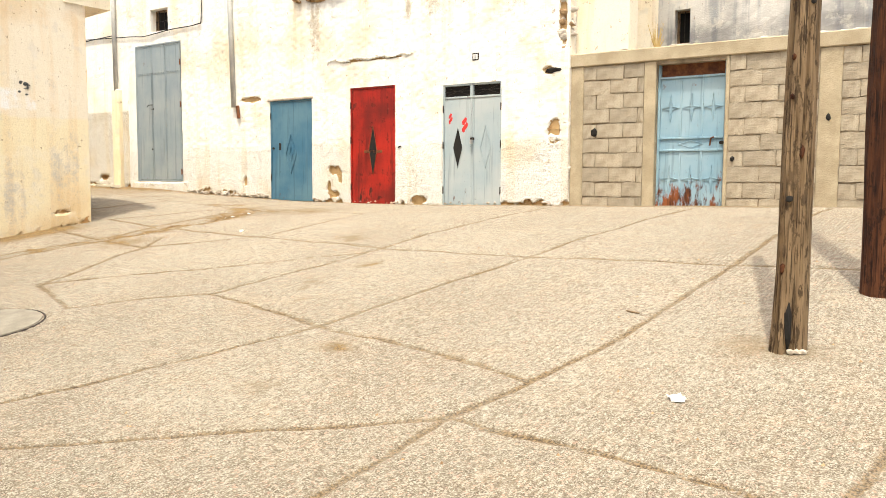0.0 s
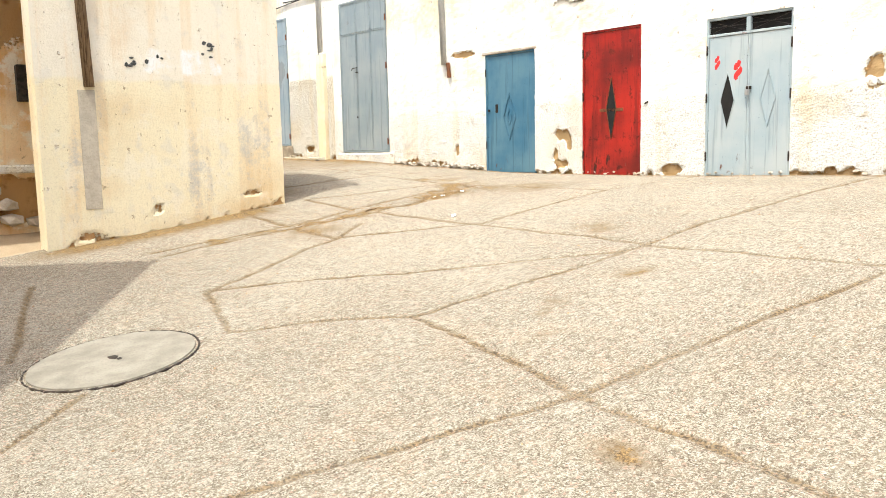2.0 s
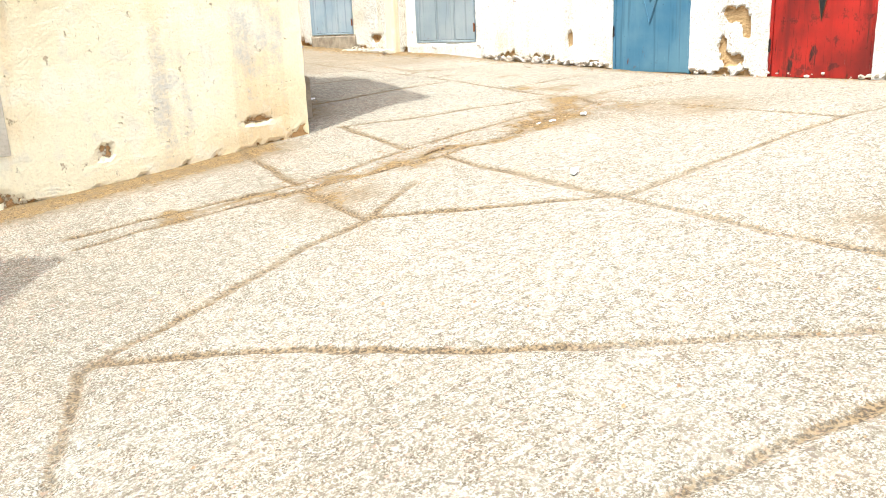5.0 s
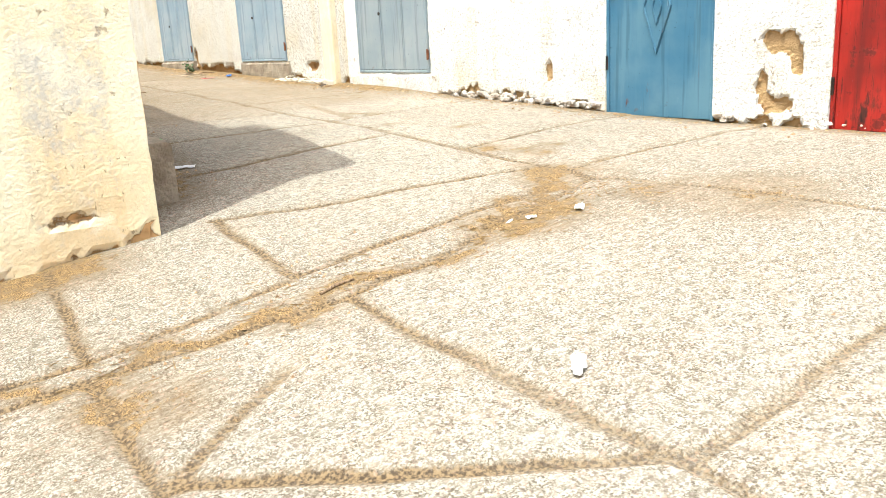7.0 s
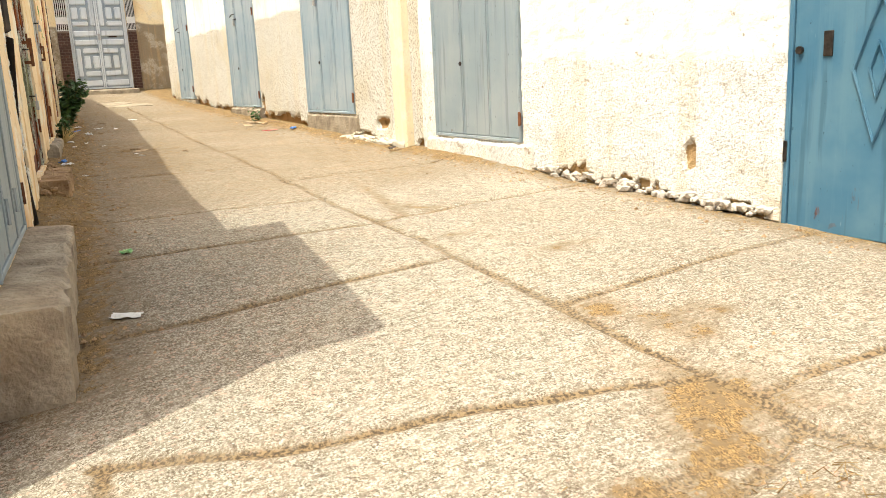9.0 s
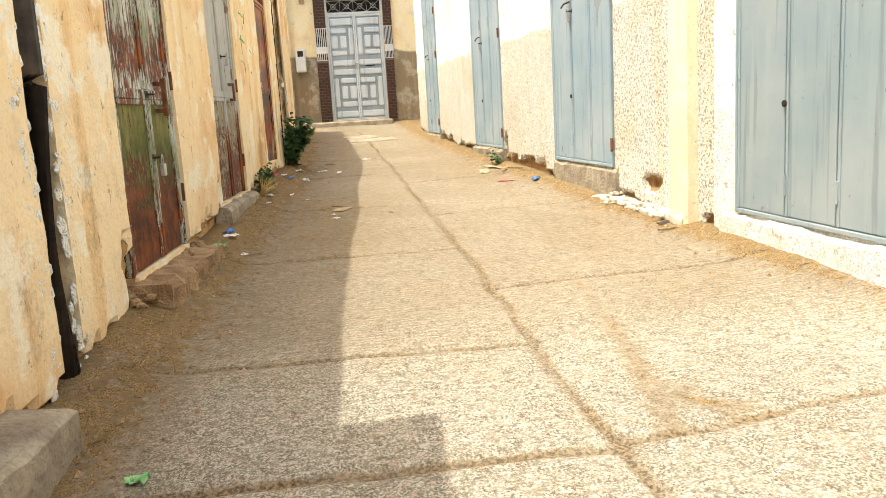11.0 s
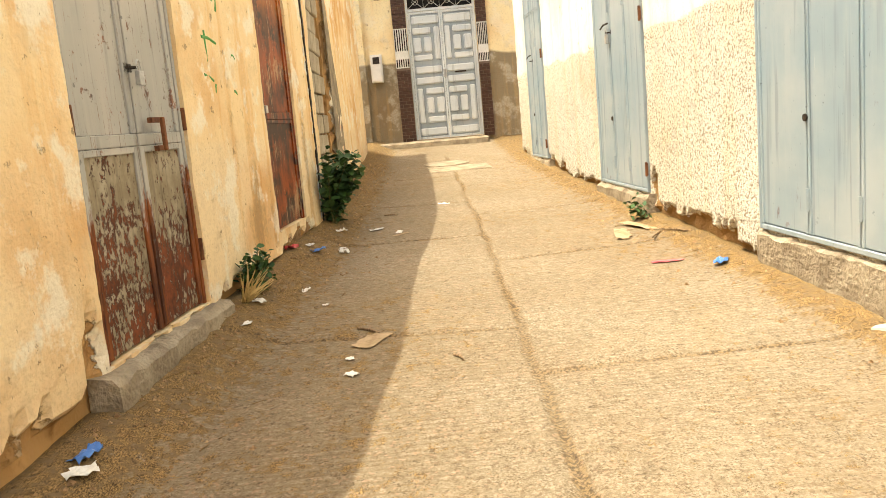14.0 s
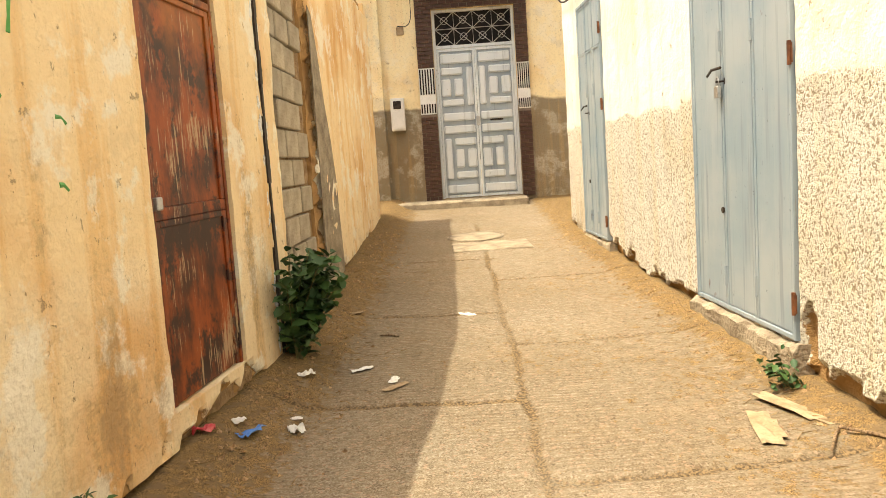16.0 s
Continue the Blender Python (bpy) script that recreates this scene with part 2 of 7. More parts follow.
def simple(name, c1, c2, scale=8.0, rough=0.9, metal=0.0, bump=0.3, dist=0.006, fine=70.0, spec=0.3, vary=0.0):
    k = Mat(name, rough, metal, spec)
    n = k.noise(scale, 5)
    col = k.mix(k.ramp(n, 0.3, 0.7), c1, c2)
    col = k.mix(k.math("MULTIPLY", k.ramp(k.noise(fine, 3), 0.45, 0.7), 0.3), col, tuple(0.6 * c for c in c1))
    if vary:
        col = k.mix(k.math("MULTIPLY", k.chance(), vary), col, tuple(0.45 * c for c in c2))
    return k.done(col, k.math("ADD", k.noise(fine, 3), n), bump, dist)


def painted(name, paint, worn, rust=0.3, low_rust=0.4, height=2.0, rough=0.5, streak=0.5, spot=1.0, rusts=((0.05, 0.017, 0.008), (0.25, 0.075, 0.022)), scrape=0.0):
    """Painted sheet steel, in the door's own coordinates (z from its sill): faded, scratched and rusted towards the sill."""
    k = Mat(name, rough, 0.0, 0.4)
    z = k.axis("Z")
    col = k.mix(k.ramp(k.noise(1.6, 5), 0.35, 0.7), paint, worn)
    runs = k.noise(1.0, 6, k.scaled((9.0, 9.0, 0.6)), rough=0.65)
    col = k.mix(k.math("MULTIPLY", k.ramp(runs, 0.5, 0.68), streak), col, worn)
    col = k.mix(k.math("MULTIPLY", k.ramp(k.noise(1.0, 4, k.scaled((14.0, 14.0, 0.8))), 0.55, 0.68), 0.45), col, tuple(0.5 * c for c in paint))
    rustcol = k.mix(k.ramp(k.noise(1.0, 6, k.scaled((11.0, 11.0, 2.0)), rough=0.7), 0.38, 0.62), *rusts)
    spots = k.ramp(k.noise(5.0, 7, rough=0.72), 0.66 - 0.2 * rust, 0.70 - 0.2 * rust)
    drips = k.ramp(k.noise(1.0, 7, k.scaled((48.0, 48.0, 2.0)), rough=0.78), 0.64 - 0.16 * rust, 0.69 - 0.16 * rust)
    low = k.math("MULTIPLY", k.ramp(z, 0.6 * height, 0.0), low_rust)
    rmask = k.math("MULTIPLY", k.math("MAXIMUM", k.math("MULTIPLY", spots, spot), drips), min(1.0, 0.25 + rust * 1.5))
    rmask = k.math("MAXIMUM", rmask, k.ramp(k.math("ADD", k.math("MULTIPLY", k.noise(4.0, 7, k.scaled((1.8, 1.8, 0.6)), rough=0.72), 0.9), k.math("MULTIPLY", low, 0.5)), 0.62, 0.72))
    col = k.mix(rmask, col, rustcol)
    scr = k.ramp(k.noise(1.0, 3, k.scaled((60.0, 60.0, 5.0))), 0.70, 0.74)
    col = k.mix(k.math("MULTIPLY", scr, 0.15), col, (0.7, 0.7, 0.68))
    nicks = k.ramp(k.noise(1.0, 4, k.scaled((34.0, 34.0, 22.0)), rough=0.7), 0.655, 0.685)
    col = k.mix(k.math("MULTIPLY", nicks, 0.7), col, tuple(0.3 * c for c in paint))
    if scrape:
        col = k.mix(k.ramp(k.noise(2.6, 6, rough=0.6), 0.44, 0.58), col, k.mix(k.ramp(k.noise(4.5, 5, rough=0.65), 0.45, 0.6), *rusts))
        bare = k.ramp(k.math("ADD", k.noise(1.0, 7, k.scaled((38.0, 38.0, 3.0)), rough=0.75), k.math("MULTIPLY", k.noise(2.2, 2), 0.5)), 0.82, 0.89)
        col = k.mix(k.math("MULTIPLY", bare, scrape), col, (0.42, 0.30, 0.20))
    r = k.math("ADD", rough, k.math("MULTIPLY", rmask, 0.35))
    return k.done(col, k.math("ADD", k.noise(4.0, 3), k.math("MULTIPLY", rmask, 0.5)), 0.25, 0.006, r)


def wood(name, a, b, dark):
    k = Mat(name, 0.85, spec=0.2)
    g = k.noise(1.0, 6, k.scaled((26.0, 26.0, 1.1)), dist=0.6)
    fine = k.noise(1.0, 5, k.scaled((90.0, 90.0, 3.0)))
    col = k.mix(k.ramp(g, 0.35, 0.65), a, b)
    col = k.mix(k.math("MULTIPLY", k.ramp(fine, 0.5, 0.62), 0.85), col, dark)
    col = k.mix(k.math("MULTIPLY", k.ramp(k.noise(2.0, 4), 0.55, 0.75), 0.5), col, tuple(0.5 * c for c in a))
    col = k.mix(k.math("MULTIPLY", k.ramp(k.noise(1.0, 6, k.scaled((20.0, 20.0, 6.0)), rough=0.75), 0.53, 0.6), 0.75), col, dark)
    col = k.mix(k.math("MULTIPLY", k.ramp(k.noise(3.0, 5), 0.5, 0.62), 0.5), col, tuple(0.5 * (p + q) for p, q in zip(a, b)))
    return k.done(col, k.math("ADD", g, fine), 0.9, 0.02)


def peeling(name, paints, rusts, cover, fade, height, stretch=2.2, edge=(0.035, 0.014, 0.008)):
    """Old paint over rusted sheet: cover is the share still painted at the top, fade the share lost towards the sill."""
    k = Mat(name, 0.72, 0.0, 0.3)
    z = k.axis("Z")
    rust = k.mix(k.ramp(k.noise(6.0, 7, rough=0.75), 0.36, 0.62), *rusts)
    rust = k.mix(k.math("MULTIPLY", k.ramp(k.noise(1.0, 5, k.scaled((40.0, 40.0, 3.0)), rough=0.7), 0.5, 0.68), 0.6), rust, edge)
    paint = k.mix(k.ramp(k.noise(2.4, 6, rough=0.7), 0.38, 0.6), *paints)
    paint = k.mix(k.math("MULTIPLY", k.ramp(k.noise(1.0, 5, k.scaled((22.0, 22.0, 1.5))), 0.5, 0.66), 0.5), paint, tuple(0.5 * c for c in paints[0]))
    n = k.math("ADD", k.math("MULTIPLY", k.noise(1.0, 8, k.scaled((26.0, 26.0, 26.0 / stretch)), rough=0.8), 0.66), k.math("MULTIPLY", k.noise(2.2, 4), 0.34))
    have = k.math("SUBTRACT", cover, k.math("MULTIPLY", k.ramp(z, height, 0.0), fade))
    lost = k.math("SUBTRACT", n, k.math("ADD", k.math("MULTIPLY", have, 0.3), 0.35))
    col = k.mix(k.ramp(lost, -0.012, 0.0), paint, edge)
    col = k.mix(k.ramp(lost, 0.004, 0.03), col, rust)
    return k.done(col, k.math("SUBTRACT", k.noise(5.0, 4), k.ramp(lost, -0.01, 0.01)), 0.5, 0.004, 0.7)


def satin_rust(name):
    """Red-brown primer gone to rust, scratched pale."""
    k = Mat(name, 0.5, 0.0, 0.4)
    col = k.mix(k.ramp(k.noise(2.6, 6, k.scaled((1.6, 1.6, 0.8)), rough=0.65), 0.36, 0.64), (0.035, 0.007, 0.0035), (0.30, 0.060, 0.010))
    col = k.mix(k.ramp(k.noise(3.5, 7, rough=0.72), 0.49, 0.58), col, (0.028, 0.008, 0.005))
    hot = k.math("MULTIPLY", k.ramp(k.axis("Z"), 1.3, 2.0), k.ramp(k.noise(3.0, 5), 0.4, 0.6))
    col = k.mix(k.math("MULTIPLY", hot, 0.7), col, (0.46, 0.14, 0.02))
    scratch = k.ramp(k.math("ADD", k.noise(1.0, 7, k.scaled((44.0, 44.0, 3.5)), rough=0.75), k.math("MULTIPLY", k.noise(2.1, 2), 0.6)), 0.89, 0.95)
    col = k.mix(k.math("MULTIPLY", scratch, 0.8), col, (0.50, 0.36, 0.22))
    return k.done(col, k.noise(9.0, 6), 0.3, 0.004, 0.5)


M_BLOCK = simple("hollow_concrete_block", (0.33, 0.275, 0.195), (0.50, 0.43, 0.325), 5.0, bump=0.9, dist=0.012, fine=45.0, vary=0.4)
M_MORTAR = simple("block_mortar", (0.46, 0.40, 0.31), (0.58, 0.52, 0.41), 9.0, bump=0.6)
# joint mortar, its colour darkened to carry part of the recess shade
M_BLOCKJOINT = simple("shade_darkened_block_joint", (0.17, 0.125, 0.08), (0.46, 0.385, 0.28), 3.5, bump=0.9, dist=0.015)
M_BEAM = simple("sandy_cement_beam", (0.36, 0.295, 0.195), (0.50, 0.42, 0.29), 3.0, bump=0.6, dist=0.012)
M_CEMENT = simple("grey_cement", (0.22, 0.175, 0.125), (0.40, 0.335, 0.245), 5.0, bump=0.9, dist=0.02, fine=38.0)
M_STONE = simple("rubble_stone", (0.45, 0.37, 0.28), (0.68, 0.62, 0.54), 5.0, bump=0.8, dist=0.02, vary=0.3)
M_EARTH = simple("brown_earth_mortar", (0.24, 0.14, 0.07), (0.46, 0.31, 0.17), 9.0, bump=0.9, dist=0.03)
M_GREYDOOR = painted("grey_blue_painted_steel", (0.235, 0.288, 0.31), (0.31, 0.345, 0.352), 0.08, 0.05, 2.8, 0.5, 0.5)
M_GREYDOOR2 = painted("pale_blue_grey_steel", (0.24, 0.315, 0.365), (0.34, 0.39, 0.415), 0.08, 0.1, 2.8, 0.5, 0.45)
M_BLUE = painted("worn_blue_painted_steel", (0.05, 0.145, 0.23), (0.11, 0.215, 0.28), 0.08, 0.12, 1.9, 0.45, 0.6)
M_RED = painted("faded_red_painted_steel", (0.40, 0.016, 0.008), (0.13, 0.008, 0.005), 0.45, 0.3, 2.0, 0.5, 0.85, 0.7, rusts=((0.018, 0.006, 0.004), (0.10, 0.02, 0.010)))
M_PALE = painted("pale_grey_painted_steel", (0.33, 0.40, 0.43), (0.43, 0.47, 0.47), 0.12, 0.15, 2.0, 0.5, 0.5)
M_SKYDOOR = painted("sky_blue_painted_steel", (0.22, 0.36, 0.45), (0.33, 0.45, 0.51), 0.18, 0.5, 1.6, 0.5, 0.5)
# darker copy of the door paint: groove shade put into the colour
M_HOUSEDOOR_GROOVE = painted("groove_shade_grey_steel", (0.30, 0.36, 0.41), (0.38, 0.43, 0.47), 0.02, 0.05, 2.5, 0.4, 0.2)
M_HOUSEDOOR = painted("white_grey_painted_steel", (0.60, 0.66, 0.70), (0.68, 0.72, 0.74), 0.02, 0.05, 2.5, 0.4, 0.2)
M_RUSTDOOR = peeling("pale_paint_peeling_to_rust", ((0.25, 0.26, 0.165), (0.56, 0.56, 0.49)), ((0.05, 0.015, 0.006), (0.28, 0.075, 0.017)), 0.57, 0.1, 2.0, 6.0)
M_OLIVEDOOR = peeling("olive_paint_peeling_to_rust", ((0.075, 0.08, 0.013), (0.20, 0.18, 0.05)), ((0.04, 0.012, 0.005), (0.20, 0.052, 0.012)), 0.78, 0.6, 1.05, 2.0)
M_GREYRUST = painted("grey_steel_rusting_below", (0.36, 0.36, 0.34), (0.46, 0.44, 0.40), 0.35, 0.9, 1.9, 0.6, 0.5)
M_LOWRUST = peeling("grey_paint_peeling_to_rust_red", ((0.25, 0.205, 0.135), (0.40, 0.35, 0.26)), ((0.07, 0.018, 0.008), (0.22, 0.055, 0.018)), 0.62, 0.2, 0.9, 1.5)
M_BROWNDOOR = satin_rust("red_brown_rusted_steel")
M_OVERPAINT = painted("grey_overpaint", (0.20, 0.235, 0.25), (0.25, 0.28, 0.29), 0.0, 0.0)
M_RUST = simple("bare_rust", (0.09, 0.035, 0.018), (0.22, 0.085, 0.035), 14.0, 0.85, 0.0, 0.5)
M_DARKIRON = simple("dark_iron", (0.02, 0.018, 0.016), (0.06, 0.045, 0.035), 20.0, 0.6, 0.5, 0.2)
M_STEEL = simple("worn_steel", (0.42, 0.42, 0.42), (0.55, 0.55, 0.54), 20.0, 0.4, 0.8, 0.2)
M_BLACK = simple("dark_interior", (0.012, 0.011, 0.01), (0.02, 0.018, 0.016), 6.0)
M_PIPE = simple("grey_plastic_pipe", (0.42, 0.42, 0.40), (0.55, 0.54, 0.50), 4.0, 0.6, 0.0, 0.1)
M_BLACKPIPE = simple("black_drain_pipe", (0.018, 0.014, 0.011), (0.06, 0.04, 0.028), 8.0, 0.7, 0.0, 0.4)
M_CABLE = simple("black_cable", (0.02, 0.018, 0.016), (0.035, 0.03, 0.026), 10.0, 0.6)
M_POLE = wood("weathered_pole_wood", (0.115, 0.072, 0.036), (0.29, 0.205, 0.12), (0.022, 0.013, 0.008))
M_DARKPOLE = wood("tarred_pole_wood", (0.045, 0.016, 0.008), (0.12, 0.046, 0.02), (0.012, 0.006, 0.004))
M_WOOD = wood("old_wood", (0.24, 0.16, 0.09), (0.36, 0.25, 0.15), (0.08, 0.05, 0.03))
M_BRICK = simple("dark_glazed_brick", (0.055, 0.028, 0.02), (0.10, 0.05, 0.035), 12.0, 0.45, 0.0, 0.3, vary=0.5)
M_JOINT = simple("pale_brick_joint", (0.16, 0.12, 0.09), (0.22, 0.17, 0.13), 10.0)
M_TILE = simple("red_roof_tile", (0.42, 0.085, 0.03), (0.58, 0.16, 0.06), 9.0, 0.75, 0.0, 0.3, vary=0.35)
M_PAPER = simple("dirty_white_paper", (0.70, 0.68, 0.64), (0.80, 0.79, 0.76), 12.0, 0.8)
M_CARD = simple("brown_cardboard", (0.27, 0.19, 0.11), (0.40, 0.30, 0.19), 12.0, 0.9)
M_PLASTIC = simple("white_plastic_box", (0.66, 0.66, 0.64), (0.75, 0.74, 0.72), 6.0, 0.4)
M_BLUEPLASTIC = simple("blue_plastic", (0.05, 0.16, 0.5), (0.1, 0.25, 0.6), 10.0, 0.4)
M_REDPAPER = simple("red_wrapper", (0.55, 0.03, 0.05), (0.7, 0.2, 0.2), 20.0, 0.5)
M_GREENPAPER = simple("green_wrapper", (0.10, 0.35, 0.10), (0.55, 0.62, 0.35), 20.0, 0.5)
M_MARK = simple("faded_black_paint", (0.05, 0.05, 0.05), (0.12, 0.12, 0.11), 30.0)
M_REDMARK = simple("red_paint_daub", (0.55, 0.03, 0.03), (0.62, 0.05, 0.04), 20.0)
M_YELLOWMARK = simple("faded_yellow_paint", (0.62, 0.40, 0.05), (0.70, 0.48, 0.12), 20.0)
M_STRAW = simple("trodden_straw", (0.16, 0.10, 0.04), (0.34, 0.22, 0.09), 30.0)
M_DRYGRASS = simple("dry_grass", (0.50, 0.36, 0.14), (0.62, 0.47, 0.22), 10.0)


def leaf_mat():
    k = Mat("weed_leaves", 0.55, spec=0.35)
    n = k.node("ShaderNodeNewGeometry").outputs["Random Per Island"]
    col = k.mix(n, (0.018, 0.055, 0.014), (0.065, 0.135, 0.035))
    return k.done(col, k.noise(60.0), 0.2, 0.003)


M_LEAF = leaf_mat()
M_STEM = simple("plant_stem", (0.10, 0.11, 0.04), (0.18, 0.15, 0.07), 20.0)


# ---- mesh helpers ----
def mesh_from(bm, name, mat, smooth=False):
    me = bpy.data.meshes.new(name)
    bm.normal_update()
    bm.to_mesh(me)
    bm.free()
    me.materials.append(mat)
    if smooth:
        me.shade_smooth()
    return me


def part(name, bm, mat, parent=None, label="", smooth=False):
    """Links a bmesh as ONE mesh object under a thing or a part."""
    ob = new(name, mesh_from(bm, name, mat, smooth))
    if parent is not None:
        ob.parent = parent
    if label:
        ob["label"] = label
    return ob


def thing(name, m, label, category, group="", kind=""):
    ob = new(name)
    ob.empty_display_size = 0.1
    ob.matrix_basis = m
    return tagged(ob, label, category, group, kind)


def box(bm, x0, x1, y0, y1, z0, z1, bevel=0.0, turn=None):
    r = bmesh.ops.create_cube(bm, size=1.0)
    m = Matrix.LocRotScale(((x0 + x1) / 2, (y0 + y1) / 2, (z0 + z1) / 2), None, (abs(x1 - x0), abs(y1 - y0), abs(z1 - z0)))
    vs = r["verts"]
    bmesh.ops.transform(bm, matrix=turn @ m if turn else m, verts=vs)
    if bevel:
        es = list({e for v in vs for e in v.link_edges})
        bmesh.ops.bevel(bm, geom=es, offset=bevel, segments=1, affect="EDGES", profile=0.5)
    return bm


def boxes(*rows, bevel=0.0):
    bm = bmesh.new()
    for r in rows:
        box(bm, *r, bevel=bevel)
    return bm


def tube(bm, pts, radii, sides=8, cap=True):
    """A tube along points; one radius or a radius a point."""
    pts = [Vector(p) for p in pts]
    if not isinstance(radii, (list, tuple)):
        radii = [radii] * len(pts)
    rings = []
    for i, p in enumerate(pts):
        d = (pts[min(i + 1, len(pts) - 1)] - pts[max(i - 1, 0)]).normalized()
        q = d.to_track_quat("Z", "Y")
        rings.append([bm.verts.new(p + q @ Vector((math.cos(a) * radii[i], math.sin(a) * radii[i], 0)))
                      for a in [2 * math.pi * k / sides for k in range(sides)]])
    for a, b in zip(rings, rings[1:]):
        for k in range(sides):
            bm.faces.new((a[k], a[(k + 1) % sides], b[(k + 1) % sides], b[k]))
    if cap:
        bm.faces.new(rings[0][::-1]), bm.faces.new(rings[-1])
    return bm


def rock(bm, c, size, seed, flat=0.7):
    r = bmesh.ops.create_icosphere(bm, subdivisions=1, radius=1.0)
    rng = random.Random(seed)
    for v in r["verts"]:
        k = rng.uniform(0.7, 1.15)
        v.co = Vector((c[0] + v.co.x * size[0] * k, c[1] + v.co.y * size[1] * k, c[2] + v.co.z * size[2] * k * flat))


# ---- plan ----
def side(p0, p1):
    """A wall line seen from its open side: p0 at the viewer's left, p1 at the right."""
    p0, p1 = Vector((*p0, 0)), Vector((*p1, 0))
    d = p1 - p0
    return {"p0": p0, "p1": p1, "len": d.length, "ang": math.degrees(math.atan2(d.y, d.x)), "d": d.normalized()}


FACADE = side((-16.5, 10.70), (-5.72, 10.99))       # white house front on the square
ALLEY_R = side((-28.0, 10.03), (-16.5, 10.70))      # rough-cast front along the lane
BLOCKS = side((-5.72, 11.06), (3.2, 11.30))         # block wall
LANE_A = side((-11.42, 6.72), (-22.5, 7.50))        # ochre front, seen from the lane
LANE_B = side((-22.5, 7.50), (-29.0, 7.47))
CORNER = side((-11.42, 3.86), (-11.42, 6.72))       # cream end wall of the corner house
HOUSE = side((-31.3, 3.0), (-31.3, 13.5))           # house that closes the lane


def along(s, x=None, y=None):
    """Distance along the wall line at world x (or y)."""
    if x is not None:
        return (x - s["p0"].x) / s["d"].x
    return (y - s["p0"].y) / s["d"].y


def on_wall(s, u, z, out=0.0):
    """The pose of a thing on a wall: local x along it, local -y towards the open side."""
    p = s["p0"] + s["d"] * u
    return Matrix.Translation((p.x, p.y, z)) @ pose(0, 0, 0, 0, 0, s["ang"]) @ Matrix.Translation((0, -out, 0))


def base_z(s, u):
    x = s["p0"].x + s["d"].x * u
    y = s["p0"].y + s["d"].y * u
    return ground_z(x, y)


def wall(name, s, z0, z1, openings, mat, label, thick=0.3, cell=0.07, dmg=None, relief=0.006, top=None, u0=0.0, u1=None, depth=0.06, category="wall", soot=None):
    """A wall with openings through it; dmg(u, z) gives 0..1, where plaster has come off and the surface lies deeper."""
    u1 = s["len"] if u1 is None else u1

    def lines(a, b, marks):
        v = list(np.arange(a, b, cell)) + [b]
        v = [k for k in v if all(abs(k - m) > cell * 0.45 for m in marks)] + [m for m in marks if a <= m <= b]
        return np.array(sorted(set([round(float(k), 4) for k in v + [a, b]])))

    us = lines(u0, u1, [o[k] for o in openings for k in (0, 1)])
    zs = lines(z0, z1, [o[k] for o in openings for k in (2, 3)])
    nu, nz = len(us), len(zs)
    U, Z = np.meshgrid(us, zs, indexing="ij")
    D = np.clip(dmg(U, Z), 0, 1) if dmg else np.zeros_like(U)
    Y = (fbm(U * 2.5, Z * 2.5, 5) - 0.5) * 4 * relief + (vnoise(U * 17, Z * 17, 9) - 0.5) * 2 * relief
    Y = Y + step01(0.4, 0.6, D) * depth + D * (vnoise(U * 11, Z * 11, 2) - 0.5) * 0.03
    ZZ = Z.copy()
    if top is not None:
        ZZ[:, -1] += top(us)
    verts = np.stack([U, Y, ZZ], -1).reshape(-1, 3).tolist()
    datt = D.reshape(-1).tolist()
    S = soot(U, Z).reshape(-1) if soot else np.zeros(U.size)
    uc, zc = (us[1:] + us[:-1]) / 2, (zs[1:] + zs[:-1]) / 2
    solid = np.ones((nu - 1, nz - 1), bool)
    for a, b, c, d in openings:
        solid &= ~(((uc > a) & (uc < b))[:, None] & ((zc > c) & (zc < d))[None, :])
    faces, backs = [], {}

    def at(i, j):
        return i * nz + j

    def behind(i, j):
        key = (i, j)
        if key not in backs:
            backs[key] = len(verts)
            verts.append([float(us[i]), thick, verts[at(i, j)][2]])
            datt.append(0.0)
        return backs[key]

    def ok(i, j):
        return 0 <= i < nu - 1 and 0 <= j < nz - 1 and solid[i, j]

    for i in range(nu - 1):
        for j in range(nz - 1):
            if not solid[i, j]:
                continue
            a, b, c, d = at(i, j), at(i + 1, j), at(i + 1, j + 1), at(i, j + 1)
            faces.append((a, b, c, d))
            if not ok(i - 1, j):
                faces.append((behind(i, j), a, d, behind(i, j + 1)))
            if not ok(i + 1, j):
                faces.append((b, behind(i + 1, j), behind(i + 1, j + 1), c))
            if not ok(i, j - 1):
                faces.append((behind(i, j), behind(i + 1, j), b, a))
            if not ok(i, j + 1):
                faces.append((d, c, behind(i + 1, j + 1), behind(i, j + 1)))
    ub = sorted({u0, u1, *[min(max(o[k], u0), u1) for o in openings for k in (0, 1)]})
    zb = sorted({z0, z1, *[min(max(o[k], z0), z1) for o in openings for k in (2, 3)]})
    for a, b in zip(ub, ub[1:]):
        for c, d in zip(zb, zb[1:]):
            if any(o[0] < (a + b) / 2 < o[1] and o[2] < (c + d) / 2 < o[3] for o in openings):
                continue
            n = len(verts)
            verts += [[a, thick, c], [a, thick, d], [b, thick, d], [b, thick, c]]
            datt += [0.0] * 4
            faces.append((n, n + 1, n + 2, n + 3))
    me = bpy.data.meshes.new(name)
    me.from_pydata(verts, [], faces)
    me.attributes.new("dmg", "FLOAT", "POINT").data.foreach_set("value", datt)
    me.attributes.new("soot", "FLOAT", "POINT").data.foreach_set("value", S.tolist() + [0.0] * (len(verts) - S.size))
    me.materials.append(mat)
    ob = new(name, me)
